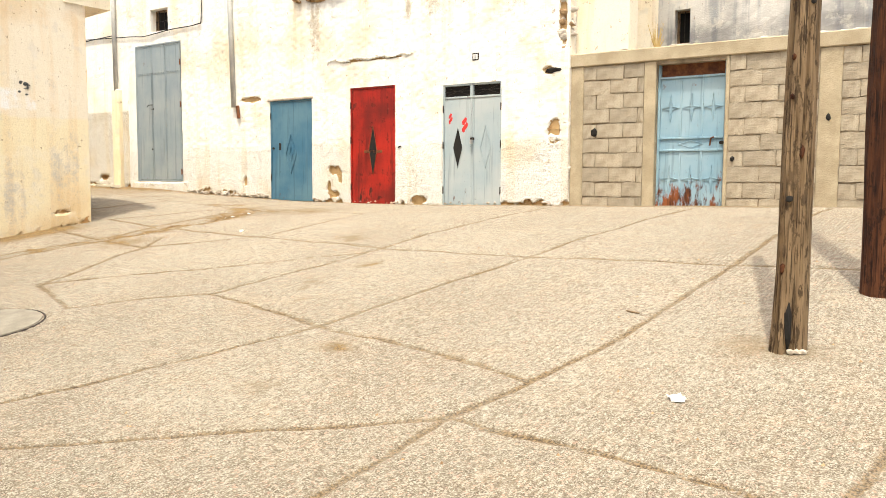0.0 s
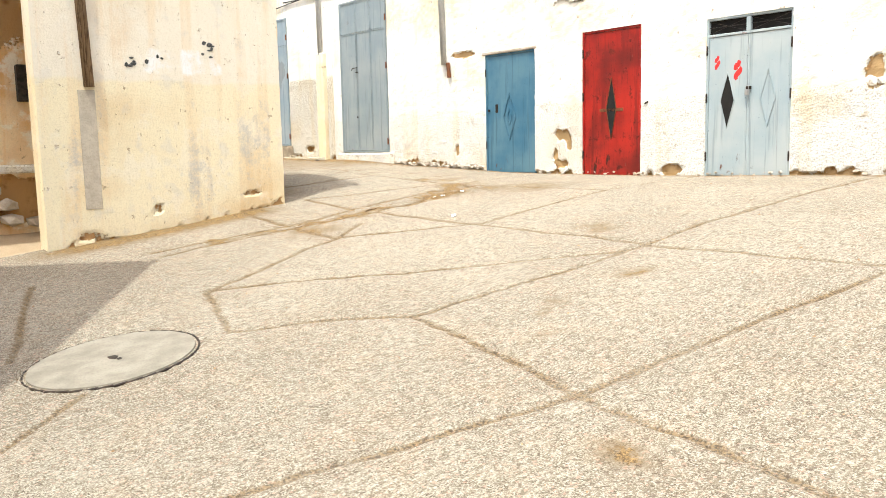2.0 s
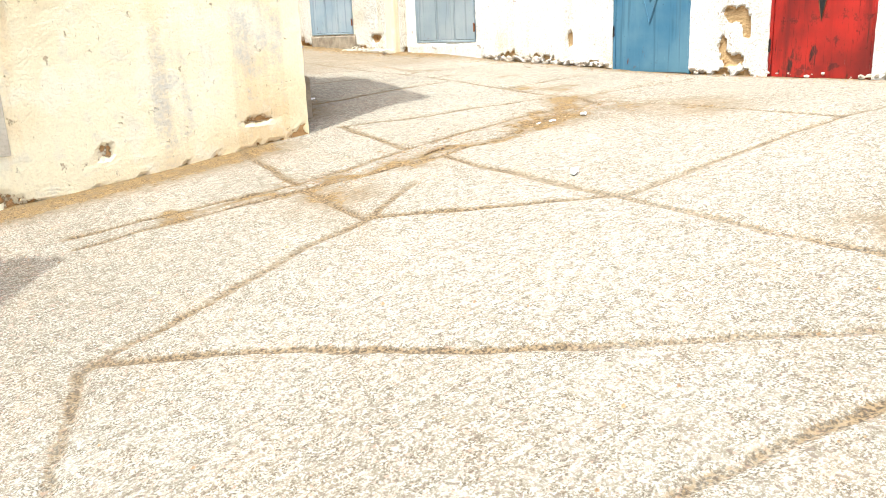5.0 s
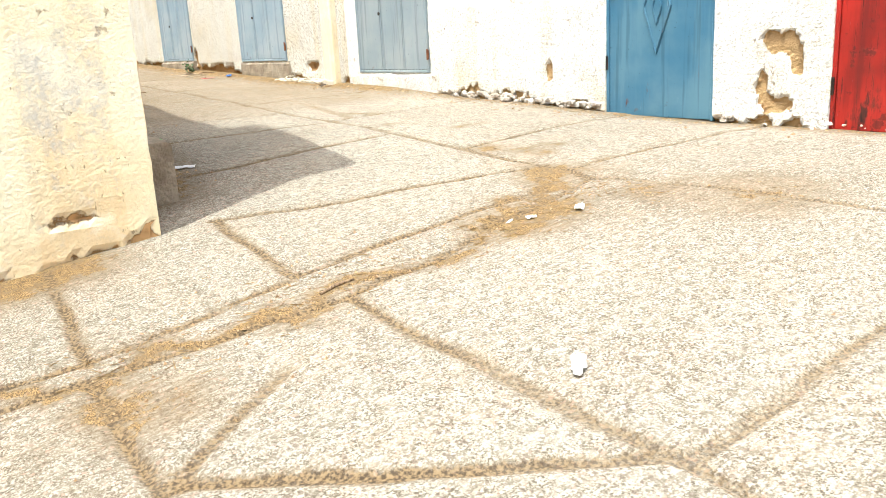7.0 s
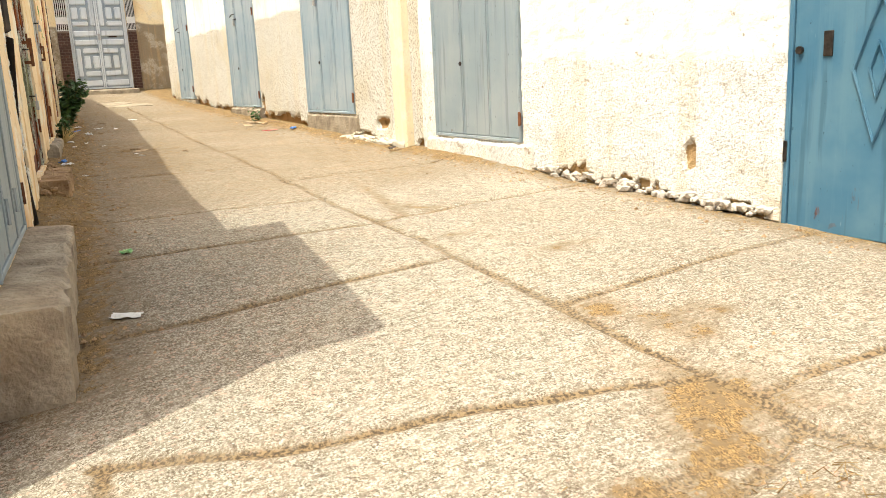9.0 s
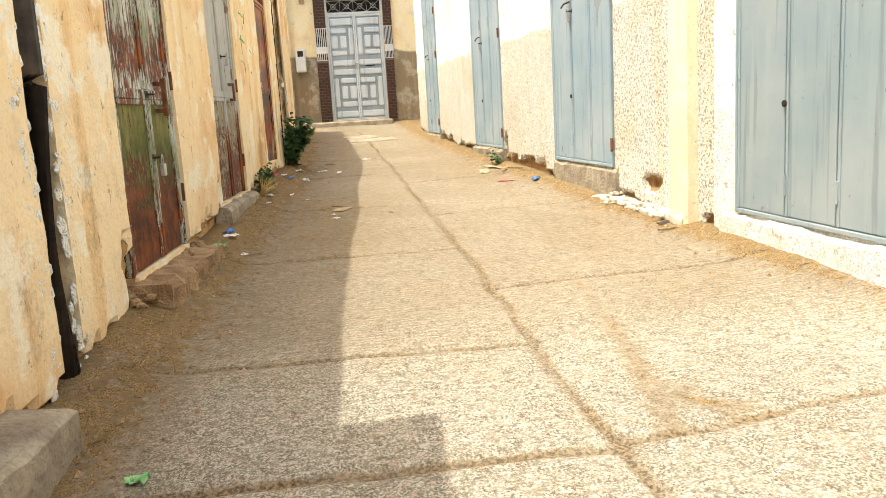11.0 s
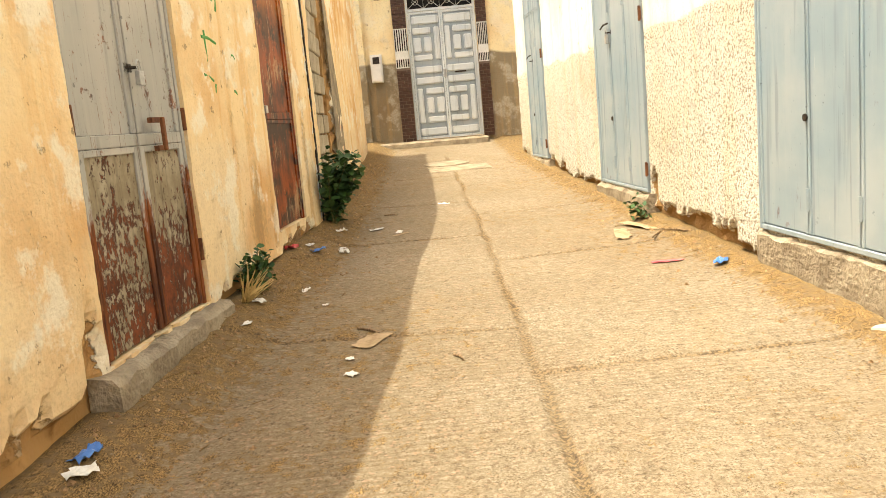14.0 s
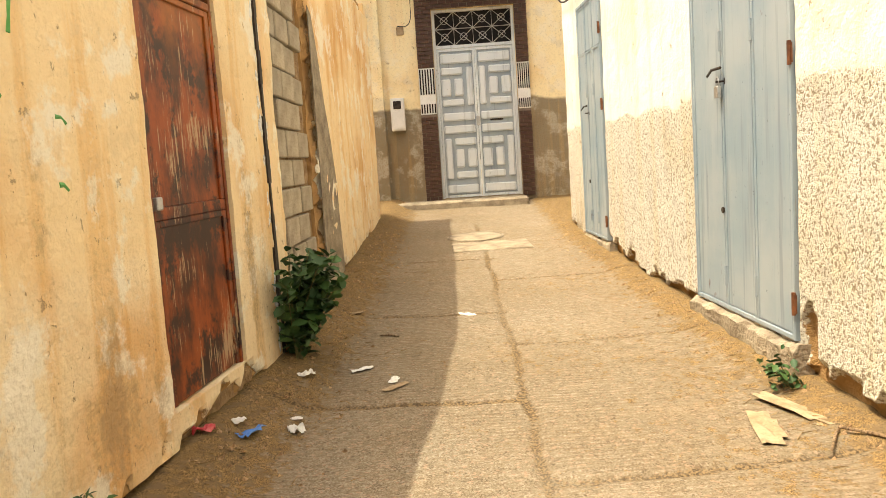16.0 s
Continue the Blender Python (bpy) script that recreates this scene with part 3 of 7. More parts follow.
    ob.matrix_basis = Matrix.Translation(s["p0"]) @ pose(0, 0, 0, 0, 0, s["ang"])
    return tagged(ob, label, category, kind="structure")


def blob(U, Z, u, z, ru, rz, s=1):
    """A ragged patch of lost plaster, about 1 inside and 0 outside."""
    r = np.sqrt(((U - u) / ru) ** 2 + ((Z - z) / rz) ** 2)
    return np.clip(1.5 - r + (fbm(U * 5, Z * 5, s) - 0.5) * 1.2, 0, 1)


def base_loss(s, h0, amp, seed, freq=1.3):
    """Plaster lost along the foot of a wall."""
    def f(U, Z):
        g = base_z(s, U)
        edge = h0 + amp * (fbm(U * freq, U * 0 + seed, seed) - 0.45) * 2
        return step01(edge + 0.08, edge - 0.08, Z - g + (fbm(U * 9, Z * 9, seed) - 0.5) * 0.24)
    return f


# ---- structure: walls ----
def span(s, xa, xb, z0, z1):
    a, b = along(s, xa), along(s, xb)
    return (min(a, b), max(a, b), z0, z1)


O_GREY = span(FACADE, -16.2, -14.66, 1.25, 4.19)
O_BLUE = span(FACADE, -12.03, -10.93, 0.80, 2.79)
O_RED = span(FACADE, -10.0, -8.98, 0.80, 2.92)
O_PALE = span(FACADE, -8.0, -6.88, 0.78, 2.85)
O_WIN = span(FACADE, -15.66, -15.06, 4.45, 4.92)
foot_f = base_loss(FACADE, 0.0, 0.12, 3)


def loss_facade(U, Z):
    x = FACADE["p0"].x + U * FACADE["d"].x
    d = foot_f(U, Z) * step01(-14.75, -14.4, x)
    d = np.maximum(d, base_loss(FACADE, 0.04, 0.16, 12, 2.4)(U, Z) * step01(-14.7, -14.5, x) * step01(-12.0, -12.4, x))
    # hole beside the blue door: bare earth in a hook round a fallen plaster piece
    g, n = base_z(FACADE, U), (fbm(U * 9, Z * 9, 4) - 0.5) * 0.5
    for cz, rx, rz, mid, half, thick in ((0.40, 0.17, 0.24, 0.95, 1.15, 0.30), (0.28, 0.15, 0.17, -2.3, 1.45, 0.26)):
        r = np.hypot((x + 10.40) / rx, (Z - g - cz) / rz)
        ang = np.arctan2(Z - g - cz, x + 10.40)
        off = np.abs(np.arctan2(np.sin(ang - mid), np.cos(ang - mid)))
        d = np.maximum(d, step01(thick + 0.12, thick - 0.12, np.abs(r - 0.85) + n) * step01(half + 0.25, half - 0.1, off))
    d = np.maximum(d, blob(U, Z, along(FACADE, -8.5), 0.95, 0.2, 0.07, 6))
    d = np.maximum(d, blob(U, Z, along(FACADE, -5.83), 3.7, 0.07, 0.32, 8))
    d = np.maximum(d, 0.9 * blob(U, Z, along(FACADE, -5.97), 2.03, 0.12, 0.18, 9))
    d = np.maximum(d, blob(U, Z, along(FACADE, -5.85), 4.7, 0.09, 0.5, 10))
    d = np.maximum(d, 0.8 * blob(U, Z, along(FACADE, -6.05), 2.95, 0.10, 0.06, 17))
    d = np.maximum(d, 0.7 * blob(U, Z, along(FACADE, -12.75), 1.25, 0.06, 0.12, 11))
    d = np.maximum(d, 0.8 * blob(U, Z, along(FACADE, -12.6), 2.85, 0.35, 0.05, 14))
    d = np.maximum(d, 0.8 * blob(U, Z, along(FACADE, -9.5), 3.4, 0.9, 0.018, 15))
    return np.maximum(d, 0.9 * blob(U, Z, along(FACADE, -10.7), 4.62, 0.5, 0.1, 16))


def stains_facade(U, Z):
    x = FACADE["p0"].x + U * FACADE["d"].x
    d = 0 * U
    for xc, w, z0, k in ((-10.85, 0.16, 3.4, 0.65), (-10.4, 0.12, 3.6, 0.5), (-8.72, 0.09, 3.8, 1.0), (-8.2, 0.2, 4.0, 0.9), (-7.4, 0.3, 4.1, 0.75), (-9.6, 0.3, 4.2, 0.5), (-6.6, 0.25, 3.8, 0.7)):
        d = np.maximum(d, k * np.exp(-((x - xc) / w) ** 2) * step01(z0 - 0.3, z0 + 0.5, Z))
    for xc, w, zc, hz, k in ((-10.4, 0.5, 1.15, 0.35, 0.22), (-8.45, 0.3, 1.2, 0.4, 0.25), (-13.2, 0.5, 1.35, 0.25, 0.2), (-6.1, 0.4, 1.3, 0.5, 0.2)):
        d = np.maximum(d, k * np.exp(-((x - xc) / w) ** 2 - ((Z - zc) / hz) ** 2))
    return d


wall("wall_white_front", FACADE, 0.3, 6.2, [O_GREY, O_BLUE, O_RED, O_PALE, O_WIN], M_WHITE,
     "white limewashed house front with flaking plaster and stains", dmg=loss_facade, cell=0.03, relief=0.005, depth=0.035, soot=stains_facade)

O_R1 = span(ALLEY_R, -19.72, -18.17, 1.42, 4.18)
O_R2 = span(ALLEY_R, -23.25, -21.75, 1.46, 4.15)
O_R3 = span(ALLEY_R, -27.05, -25.92, 1.58, 4.12)
O_RW1 = span(ALLEY_R, -22.8, -22.3, 4.41, 4.88)
O_RW2 = span(ALLEY_R, -26.48, -26.08, 4.33, 4.80)
O_RW3 = span(ALLEY_R, -27.7, -26.5, 5.55, 6.5)
foot_r = base_loss(ALLEY_R, 0.05, 0.15, 21, 1.1)


def loss_lane_r(U, Z):
    x = ALLEY_R["p0"].x + U * ALLEY_R["d"].x
    d = foot_r(U, Z)
    d = np.maximum(d, blob(U, Z, along(ALLEY_R, -21.66), 1.48, 0.07, 0.2, 23))
    d = np.maximum(d, blob(U, Z, along(ALLEY_R, -17.45), 1.33, 0.14, 0.06, 24))
    d = np.maximum(d, base_loss(ALLEY_R, 0.13, 0.14, 30, 2.4)(U, Z) * step01(-21.8, -21.5, x) * step01(-19.6, -19.9, x))
    return d


wall("wall_roughcast_front", ALLEY_R, 0.6, 6.8, [O_R1, O_R2, O_R3, O_RW1, O_RW2, O_RW3], M_ROUGHCAST,
     "cream rough-cast lane front, smooth white above", dmg=loss_lane_r, relief=0.004, cell=0.05)

O_L0 = span(LANE_A, -13.8, -12.35, 1.12, 3.2)
O_L1 = span(LANE_A, -16.9, -15.68, 1.22, 3.52)
O_L2 = span(LANE_A, -19.36, -18.15, 1.34, 3.50)
O_L3 = span(LANE_A, -21.88, -20.95, 1.50, 3.66)
O_DRAIN = span(LANE_A, -14.86, -14.62, 0.3, 4.2)
foot_l = base_loss(LANE_A, 0.12, 0.2, 41, 1.0)


def loss_lane_l(U, Z):
    x = LANE_A["p0"].x + U * LANE_A["d"].x
    d = foot_l(U, Z)
    d = np.maximum(d, base_loss(LANE_A, 0.20, 0.12, 44, 1.6)(U, Z) * step01(-18.2, -17.9, x) * step01(-16.8, -17.0, x))
    d = np.maximum(d, blob(U, Z, along(LANE_A, -15.6), 1.15, 0.09, 0.25, 45))
    d = np.maximum(d, 0.75 * blob(U, Z, along(LANE_A, -18.05), 1.35, 0.07, 0.35, 46))
    return np.maximum(d, 0.8 * step01(4.32, 4.5, Z + (fbm(U * 1.5, U * 0, 47) - 0.5) * 0.3))


def stains_lane_l(U, Z):
    x = LANE_A["p0"].x + U * LANE_A["d"].x
    d = 0 * U
    for xc, w, zc, hz, k in ((-20.5, 0.5, 1.65, 0.3, 0.55), (-19.7, 0.3, 1.75, 0.35, 0.5), (-20.2, 0.15, 2.3, 0.5, 0.3), (-17.6, 0.5, 1.5, 0.25, 0.3), (-15.2, 0.3, 1.6, 0.5, 0.3),
                             (-22.15, 0.2, 2.0, 0.6, 0.45), (-14.4, 0.3, 1.4, 0.4, 0.4), (-17.3, 0.12, 3.2, 0.7, 0.25), (-20.7, 0.1, 3.3, 0.8, 0.25)):
        d = np.maximum(d, k * np.exp(-((x - xc) / w) ** 2 - ((Z - zc) / hz) ** 2))
    return d - 0.55 * np.exp(-((x + 19.95) / 0.16) ** 2 - ((Z - 2.05) / 0.2) ** 2)


wall("wall_ochre_lane_front", LANE_A, 0.3, 4.47, [O_L0, O_L1, O_L2, O_L3, O_DRAIN], M_OCHRE,
     "ochre plaster lane front, streaked and worn at the foot", dmg=loss_lane_l, relief=0.004, cell=0.05, soot=stains_lane_l,
     top=lambda u: (fbm(u * 1.2, u * 0, 48) - 0.5) * 0.18)

O_BRICKS = span(LANE_B, -24.28, -22.9, 1.0, 3.95)


def loss_lane_b(U, Z):
    x = LANE_B["p0"].x + U * LANE_B["d"].x
    d = base_loss(LANE_B, 0.08, 0.12, 51)(U, Z)
    near = np.minimum(abs(x + 24.28), abs(x + 22.9))
    d = np.maximum(d, step01(0.16, 0.04, near + (fbm(U * 4, Z * 4, 52) - 0.5) * 0.25) * step01(4.1, 3.9, Z) * (x < -23.5))
    return np.maximum(d, 0.85 * step01(4.5, 4.66, Z + (fbm(U * 1.5, U * 0, 53) - 0.5) * 0.3))


wall("wall_ochre_lane_end", LANE_B, 0.6, 4.68, [O_BRICKS], M_OCHRE, "ochre plaster wall stretch with a broken-out patch",
     dmg=loss_lane_b, top=lambda u: (fbm(u * 1.5, u * 0, 54) - 0.5) * 0.2)

O_CW = (along(CORNER, y=4.98), along(CORNER, y=5.38), 3.22, 3.85)


def loss_corner(U, Z):
    g = base_z(CORNER, U)
    d = base_loss(CORNER, -0.06, 0.10, 61, 1.0)(U, Z)
    d = np.maximum(d, 0.6 * blob(U, Z, 2.42, 0.80, 0.15, 0.06, 62))
    d = np.maximum(d, 0.62 * blob(U, Z, 1.22, 0.68, 0.07, 0.07, 63))
    return np.maximum(d, 0.8 * blob(U, Z, 0.5, 0.42, 0.22, 0.04, 64))


def stains_corner(U, Z):
    d = 0.45 * np.exp(-((U - 1.6) / 0.7) ** 2 - ((Z - 1.05) / 0.45) ** 2)
    d = np.maximum(d, 0.38 * np.exp(-((U - 2.4) / 0.4) ** 2 - ((Z - 1.5) / 0.5) ** 2))
    d = np.maximum(d, 0.4 * np.exp(-((U - 2.3) / 0.25) ** 2 - ((Z - 2.5) / 0.2) ** 2))
    d = np.maximum(d, 0.3 * np.exp(-((U - 0.3) / 0.3) ** 2 - ((Z - 1.3) / 0.25) ** 2))
    return d - 0.5 * step01(2.1, 2.26, Z) * step01(2.66, 2.46, Z) * step01(0.7, 1.2, U) * step01(2.7, 2.1, U)


wall("wall_cream_corner_end", CORNER, -0.2, 5.2, [O_CW], M_CREAM, "cream plaster end wall of the corner house, stained",
     dmg=loss_corner, cell=0.05, relief=0.0015, depth=0.02, soot=stains_corner)

O_HD = (8.29 - 3.0, 9.65 - 3.0, 1.86, 5.0)
O_HW = (8.33 - 3.0, 9.51 - 3.0, 6.2, 6.8)
wall("wall_house_front", HOUSE, 1.0, 9.0, [O_HD, O_HW], M_HOUSE, "yellow plaster house front with a dark painted dado",
     cell=0.12, relief=0.0015)


# plain walls and roofs that close the place
def plain(name, rows, mat, label):
    bm = bmesh.new()
    for r in rows:
        box(bm, *r)
    return tagged(part(name, bm, mat), label, "wall", kind="structure")


def slab_poly(name, pts, z0, z1, mat, label, category="roof"):
    bm = bmesh.new()
    lo = [bm.verts.new((x, y, z0)) for x, y in pts]
    hi = [bm.verts.new((x, y, z1)) for x, y in pts]
    bm.faces.new(hi), bm.faces.new(lo[::-1])
    for i in range(len(pts)):
        j = (i + 1) % len(pts)
        bm.faces.new((lo[i], lo[j], hi[j], hi[i]))
    bmesh.ops.recalc_face_normals(bm, faces=bm.faces)
    return tagged(part(name, bm, mat), label, category, kind="structure")


# unseen roof slabs, added so that no light leaks in behind the fronts
slab_poly("roof_corner_house", [(-11.72, 3.9), (-11.72, 6.42), (-22.5, 7.18), (-28.7, 7.15), (-28.7, 2.2), (-11.72, 2.2)], 4.02, 4.2, M_CEMENT,
          "unseen flat roof slab added to keep light out of the corner house")
slab_poly("roof_white_house", [(-27.9, 10.36), (-16.5, 11.02), (-5.72, 11.32), (-5.72, 16.0), (-27.9, 16.0)], 5.9, 6.1, M_CEMENT,
          "unseen flat roof slab added to keep light out of the white house")
plain("wall_lane_end_return", [(-29.0, -28.7, 2.2, 7.46, 0.8, 4.68)], M_OCHRE, "ochre return wall at the end of the lane")
plain("wall_roughcast_return", [(-28.0, -27.7, 10.34, 16.0, 0.8, 6.8)], M_ROUGHCAST, "cream return wall of the rough-cast house")
# recessed house wall south of the cream end wall
RECESS = side((-12.6, -1.0), (-12.6, 4.25))


def loss_recess(U, Z):
    return np.maximum(0.9 * step01(1.2, 1.05, Z + (fbm(U * 3, Z * 3, 71) - 0.5) * 0.3) * step01(0.45, 0.62, Z),
                      0.7 * blob(U, Z, 4.9, 3.0, 0.5, 0.4, 72))


wall("wall_orange_recess", RECESS, -0.4, 5.0, [], M_OCHRE, "orange plaster wall with bare stones at its foot", dmg=loss_recess, cell=0.08)
plain("wall_corner_return", [(-12.6, -11.72, 4.25, 4.5, -0.3, 5.2)], M_CREAM, "cream return wall of the corner house")


def turned_house(name, corner, d1, l1, d2, l2, z0, z1, mat, label):
    c, a, b = Vector(corner), Vector(d1).normalized(), Vector(d2).normalized()
    pts = [c, c + a * l1, c + a * l1 + b * l2, c + b * l2]
    slab_poly(name, [(p.x, p.y) for p in pts], z0, z1, mat, label, "house")


turned_house("wall_south_house", (-8.83, 1.60), (0.79, -0.61), 9.0, (-0.69, -0.724), 3.6, -1.5, 9.0, M_CREAM, "plain cream house south of the square")
plain("wall_south_close", [(-1.0, 14.0, -8.0, -7.7, -1.5, 5.0)], M_CREAM, "plain cream wall closing the square to the south")
plain("wall_east_close", [(9.0, 9.3, -7.7, 16.0, -1.5, 5.0)], M_CREAM, "plain cream wall closing the square to the east")
plain("wall_lane_north_close", [(-31.3, -28.0, 15.7, 16.0, 0.5, 6.0)], M_ROUGHCAST, "plain wall closing the side lane to the north")
plain("wall_lane_south_close", [(-31.0, -28.9, 2.2, 2.5, 0.5, 6.0)], M_OCHRE, "plain wall closing the side lane to the south")

# weathered upper house set back over the block wall
SETBACK = side((-6.4, 14.4), (4.0, 14.6))
wall("wall_grey_setback", SETBACK, 2.5, 7.5, [(1.0, 1.28, 3.75, 4.35)], M_GREYWALL, "grey weathered upper wall set back over the yard", cell=0.12)
plain("wall_beige_setback", [(-6.9, -5.35, 13.2, 13.5, 2.5, 7.0)], M_SLABPAINT, "beige upper wall set back over the yard")
plain("wall_cream_upper_end", [(-5.72, -4.88, 11.2, 11.5, 3.12, 6.2)], M_CREAM, "cream upper wall end over the block wall")

# balcony slab at the corner of the corner house
slab_poly("balcony_slab", [(-11.40, 6.4), (-11.40, 7.12), (-13.55, 7.34), (-13.55, 6.5)], 3.80, 4.12, M_SLABPAINT, "cream painted concrete slab jutting over the lane", "balcony")

# ---- doors ----
def hinge(parent, x, z, y=-0.03, mat=None):
    bm = bmesh.new()
    tube(bm, [(x, y, z - 0.06), (x, y, z + 0.06)], 0.011, 6)
    box(bm, x - 0.014, x + 0.014, y + 0.004, y + 0.012, z - 0.05, z + 0.05)
    part("hinge", bm, mat or M_DARKIRON, parent, "dark iron hinge")


def padlock(parent, x, z, y=-0.05, s=1.0):
    bm = bmesh.new()
    box(bm, x - 0.022 * s, x + 0.022 * s, y - 0.012, y + 0.012, z - 0.055 * s, z, 0.003)
    body = part("padlock", bm, M_STEEL, parent, "small steel padlock")
    bm = bmesh.new()
    tube(bm, [(x - 0.015 * s, y, z)] + [(x - 0.015 * s * math.cos(a), y, z + 0.025 * s + 0.018 * s * math.sin(a)) for a in (0, 0.8, 1.57, 2.35, 3.14)] + [(x + 0.015 * s, y, z)], 0.004, 5)
    part("shackle", bm, M_STEEL, body)


def staple(parent, x, z, y=-0.03, r=0.022):
    bm = bmesh.new()
    tube(bm, [(x - r, y + 0.01, z)] + [(x - r * math.cos(a), y - r * 1.2 * math.sin(a), z) for a in (0.5, 1.1, 1.57, 2.1, 2.7)] + [(x + r, y + 0.01, z)], 0.006, 5)
    box(bm, x - r - 0.015, x + r + 0.015, y + 0.012, y + 0.018, z - 0.02, z + 0.02)
    part("hasp", bm, M_DARKIRON, parent, "dark iron hasp ring")


def steel_gate(s, o, mat, label, seams=(0.36, 0.68), split=0.79, lock=0.36, group="steel lane doors", padlocked=True):
    """A tall folded-sheet steel door of three leaves with welded cross seam."""
    w, h = o[1] - o[0], o[3] - o[2]
    t = thing("steel_door", on_wall(s, o[0], o[2], 0.012), label, "door", group)
    f = 0.035
    bm = boxes((0.012, f, -0.012, 0.05, 0, h), (w - f, w - 0.012, -0.012, 0.05, 0, h), (f, w - f, -0.012, 0.05, h - f, h), (f, w - f, -0.008, 0.05, 0, 0.03), bevel=0.004)
    part("door_frame", bm, mat, t)
    part("dark_gap", boxes((0.0, w, 0.052, 0.065, 0.0, h)), M_BLACK, t, "dark gap round the leaves")
    xs = [f] + [f + (w - 2 * f) * k for k in seams] + [w - f]
    for a, b in zip(xs, xs[1:]):
        a, b = a + 0.006, b - 0.006
        for z0, z1 in ((0.035, h * split - 0.004), (h * split + 0.004, h - f - 0.004)):
            bm = bmesh.new()
            box(bm, a, b, 0.0, 0.03, z0, z1, 0.004)
            for e in (a, b - 0.022):
                box(bm, e, e + 0.022, -0.009, 0.002, z0, z1, 0.003)
            box(bm, a + 0.022, b - 0.022, -0.007, 0.002, z1 - 0.022, z1, 0.002)
            part("door_leaf", bm, mat, t)
    for x in (xs[1] + 0.012, xs[2] + 0.012):
        for z in (0.22, h * 0.62):
            hinge(t, x, z, -0.016, mat)
    for z in (0.2, h * 0.55, h * 0.85):
        hinge(t, w - 0.01, z, -0.016, M_RUST)
    xl = f + (w - 2 * f) * lock
    bm = bmesh.new()
    tube(bm, [(xl - 0.10, -0.03, h * 0.56), (xl + 0.05, -0.03, h * 0.56)], 0.009, 6)
    tube(bm, [(xl - 0.10, -0.03, h * 0.56), (xl - 0.10, -0.06, h * 0.545)], 0.008, 6)
    part("bolt", bm, M_DARKIRON, t, "dark sliding bolt")
    staple(t, xl + 0.01, h * 0.53, -0.014)
    if padlocked:
        padlock(t, xl + 0.01, h * 0.52, -0.035, 1.3)
    bm = bmesh.new()
    tube(bm, [(xl, -0.012, h * 0.235), (xl, -0.022, h * 0.235)], 0.02, 8)
    part("keyhole_cover", bm, M_DARKIRON, t)
    return t


steel_gate(FACADE, O_GREY, M_GREYDOOR, "tall grey-blue sheet steel door, closed, in the white front", padlocked=False)
t = steel_gate(ALLEY_R, O_R1, M_GREYDOOR2, "tall blue-grey steel door with worn paint on a cement sill")
bm = bmesh.new()
rng = random.Random(17)
for x, z, rx, rz in ((0.66, 1.60, 0.12, 0.07), (0.78, 1.64, 0.14, 0.09), (0.9, 1.68, 0.15, 0.1), (1.0, 1.76, 0.16, 0.12), (1.1, 1.74, 0.18, 0.14), (1.2, 1.70, 0.18, 0.16), (1.3, 1.70, 0.16, 0.16), (1.36, 1.62, 0.12, 0.16), (1.26, 1.52, 0.10, 0.16), (1.24, 1.36, 0.03, 0.13)):
    rock(bm, (x, 0.0, z), (rx, 0.003, rz), int(x * 100), 1.0)
part("overpaint", bm, M_OVERPAINT, t, "darker grey overpainted patch")
bm = bmesh.new()
for k in range(5):
    rock(bm, (0.30 + 0.06 * k, 0.0, 1.88 - 0.03 * k), (0.02, 0.003, 0.012 + 0.02 * (k % 2)), 900 + k, 1.0)
part("chalk_writing", bm, M_PAPER, t, "pale scrawl, not legible")
steel_gate(ALLEY_R, O_R2, M_GREYDOOR2, "tall blue-grey steel door with a padlock on a cement sill")
steel_gate(ALLEY_R, O_R3, M_GREYDOOR2, "tall blue-grey steel door near the end of the lane", padlocked=False)
steel_gate(LANE_A, O_L0, M_GREYDOOR, "grey-blue sheet steel door above a cement step", split=0.9, padlocked=False)


def rod_shape(bm, pts, y, r=0.006, closed=True):
    """A bent rod through points (x, z), welded shut when closed."""
    pts = [(x, y, z) for x, z in pts]
    tube(bm, pts + [pts[0], pts[1]] if closed else pts, r, 5)


def lone_door(o, mat, label, kind):
    """A single or double sheet steel door with a welded lozenge, on the white front."""
    w, h = o[1] - o[0], o[3] - o[2]
    g = float(base_z(FACADE, (o[0] + o[1]) / 2)) - 0.012
    z0 = max(g, o[2])
    h = o[3] - z0
    t = thing(kind, on_wall(FACADE, o[0], z0, -0.02), label, "door", "doors of the white front")
    f = 0.03
    part("door_frame", boxes((0, f, -0.012, 0.06, 0, h), (w - f, w, -0.012, 0.06, 0, h), (f, w - f, -0.012, 0.06, h - f, h), bevel=0.004), mat, t)
    return t, w, h, f


def lozenge(parent, cx, cz, hw, hh, y, mat, name="lozenge", fill=None, r=0.007):
    bm = bmesh.new()
    rod_shape(bm, [(cx - hw, cz), (cx, cz + hh), (cx + hw, cz), (cx, cz - hh)], y, r)
    ob = part(name, bm, mat, parent)
    if fill:
        bm = bmesh.new()
        vs = [bm.verts.new((x, y + 0.004, z)) for x, z in ((cx - hw, cz), (cx, cz - hh), (cx + hw, cz), (cx, cz + hh))]
        f = bm.faces.new(vs)
        r2 = bmesh.ops.extrude_face_region(bm, geom=[f])
        bmesh.ops.translate(bm, vec=(0, -0.004, 0), verts=[v for v in r2["geom"] if isinstance(v, bmesh.types.BMVert)])
        part("lozenge_plate", bm, fill, ob, "dark rusted lozenge plate")


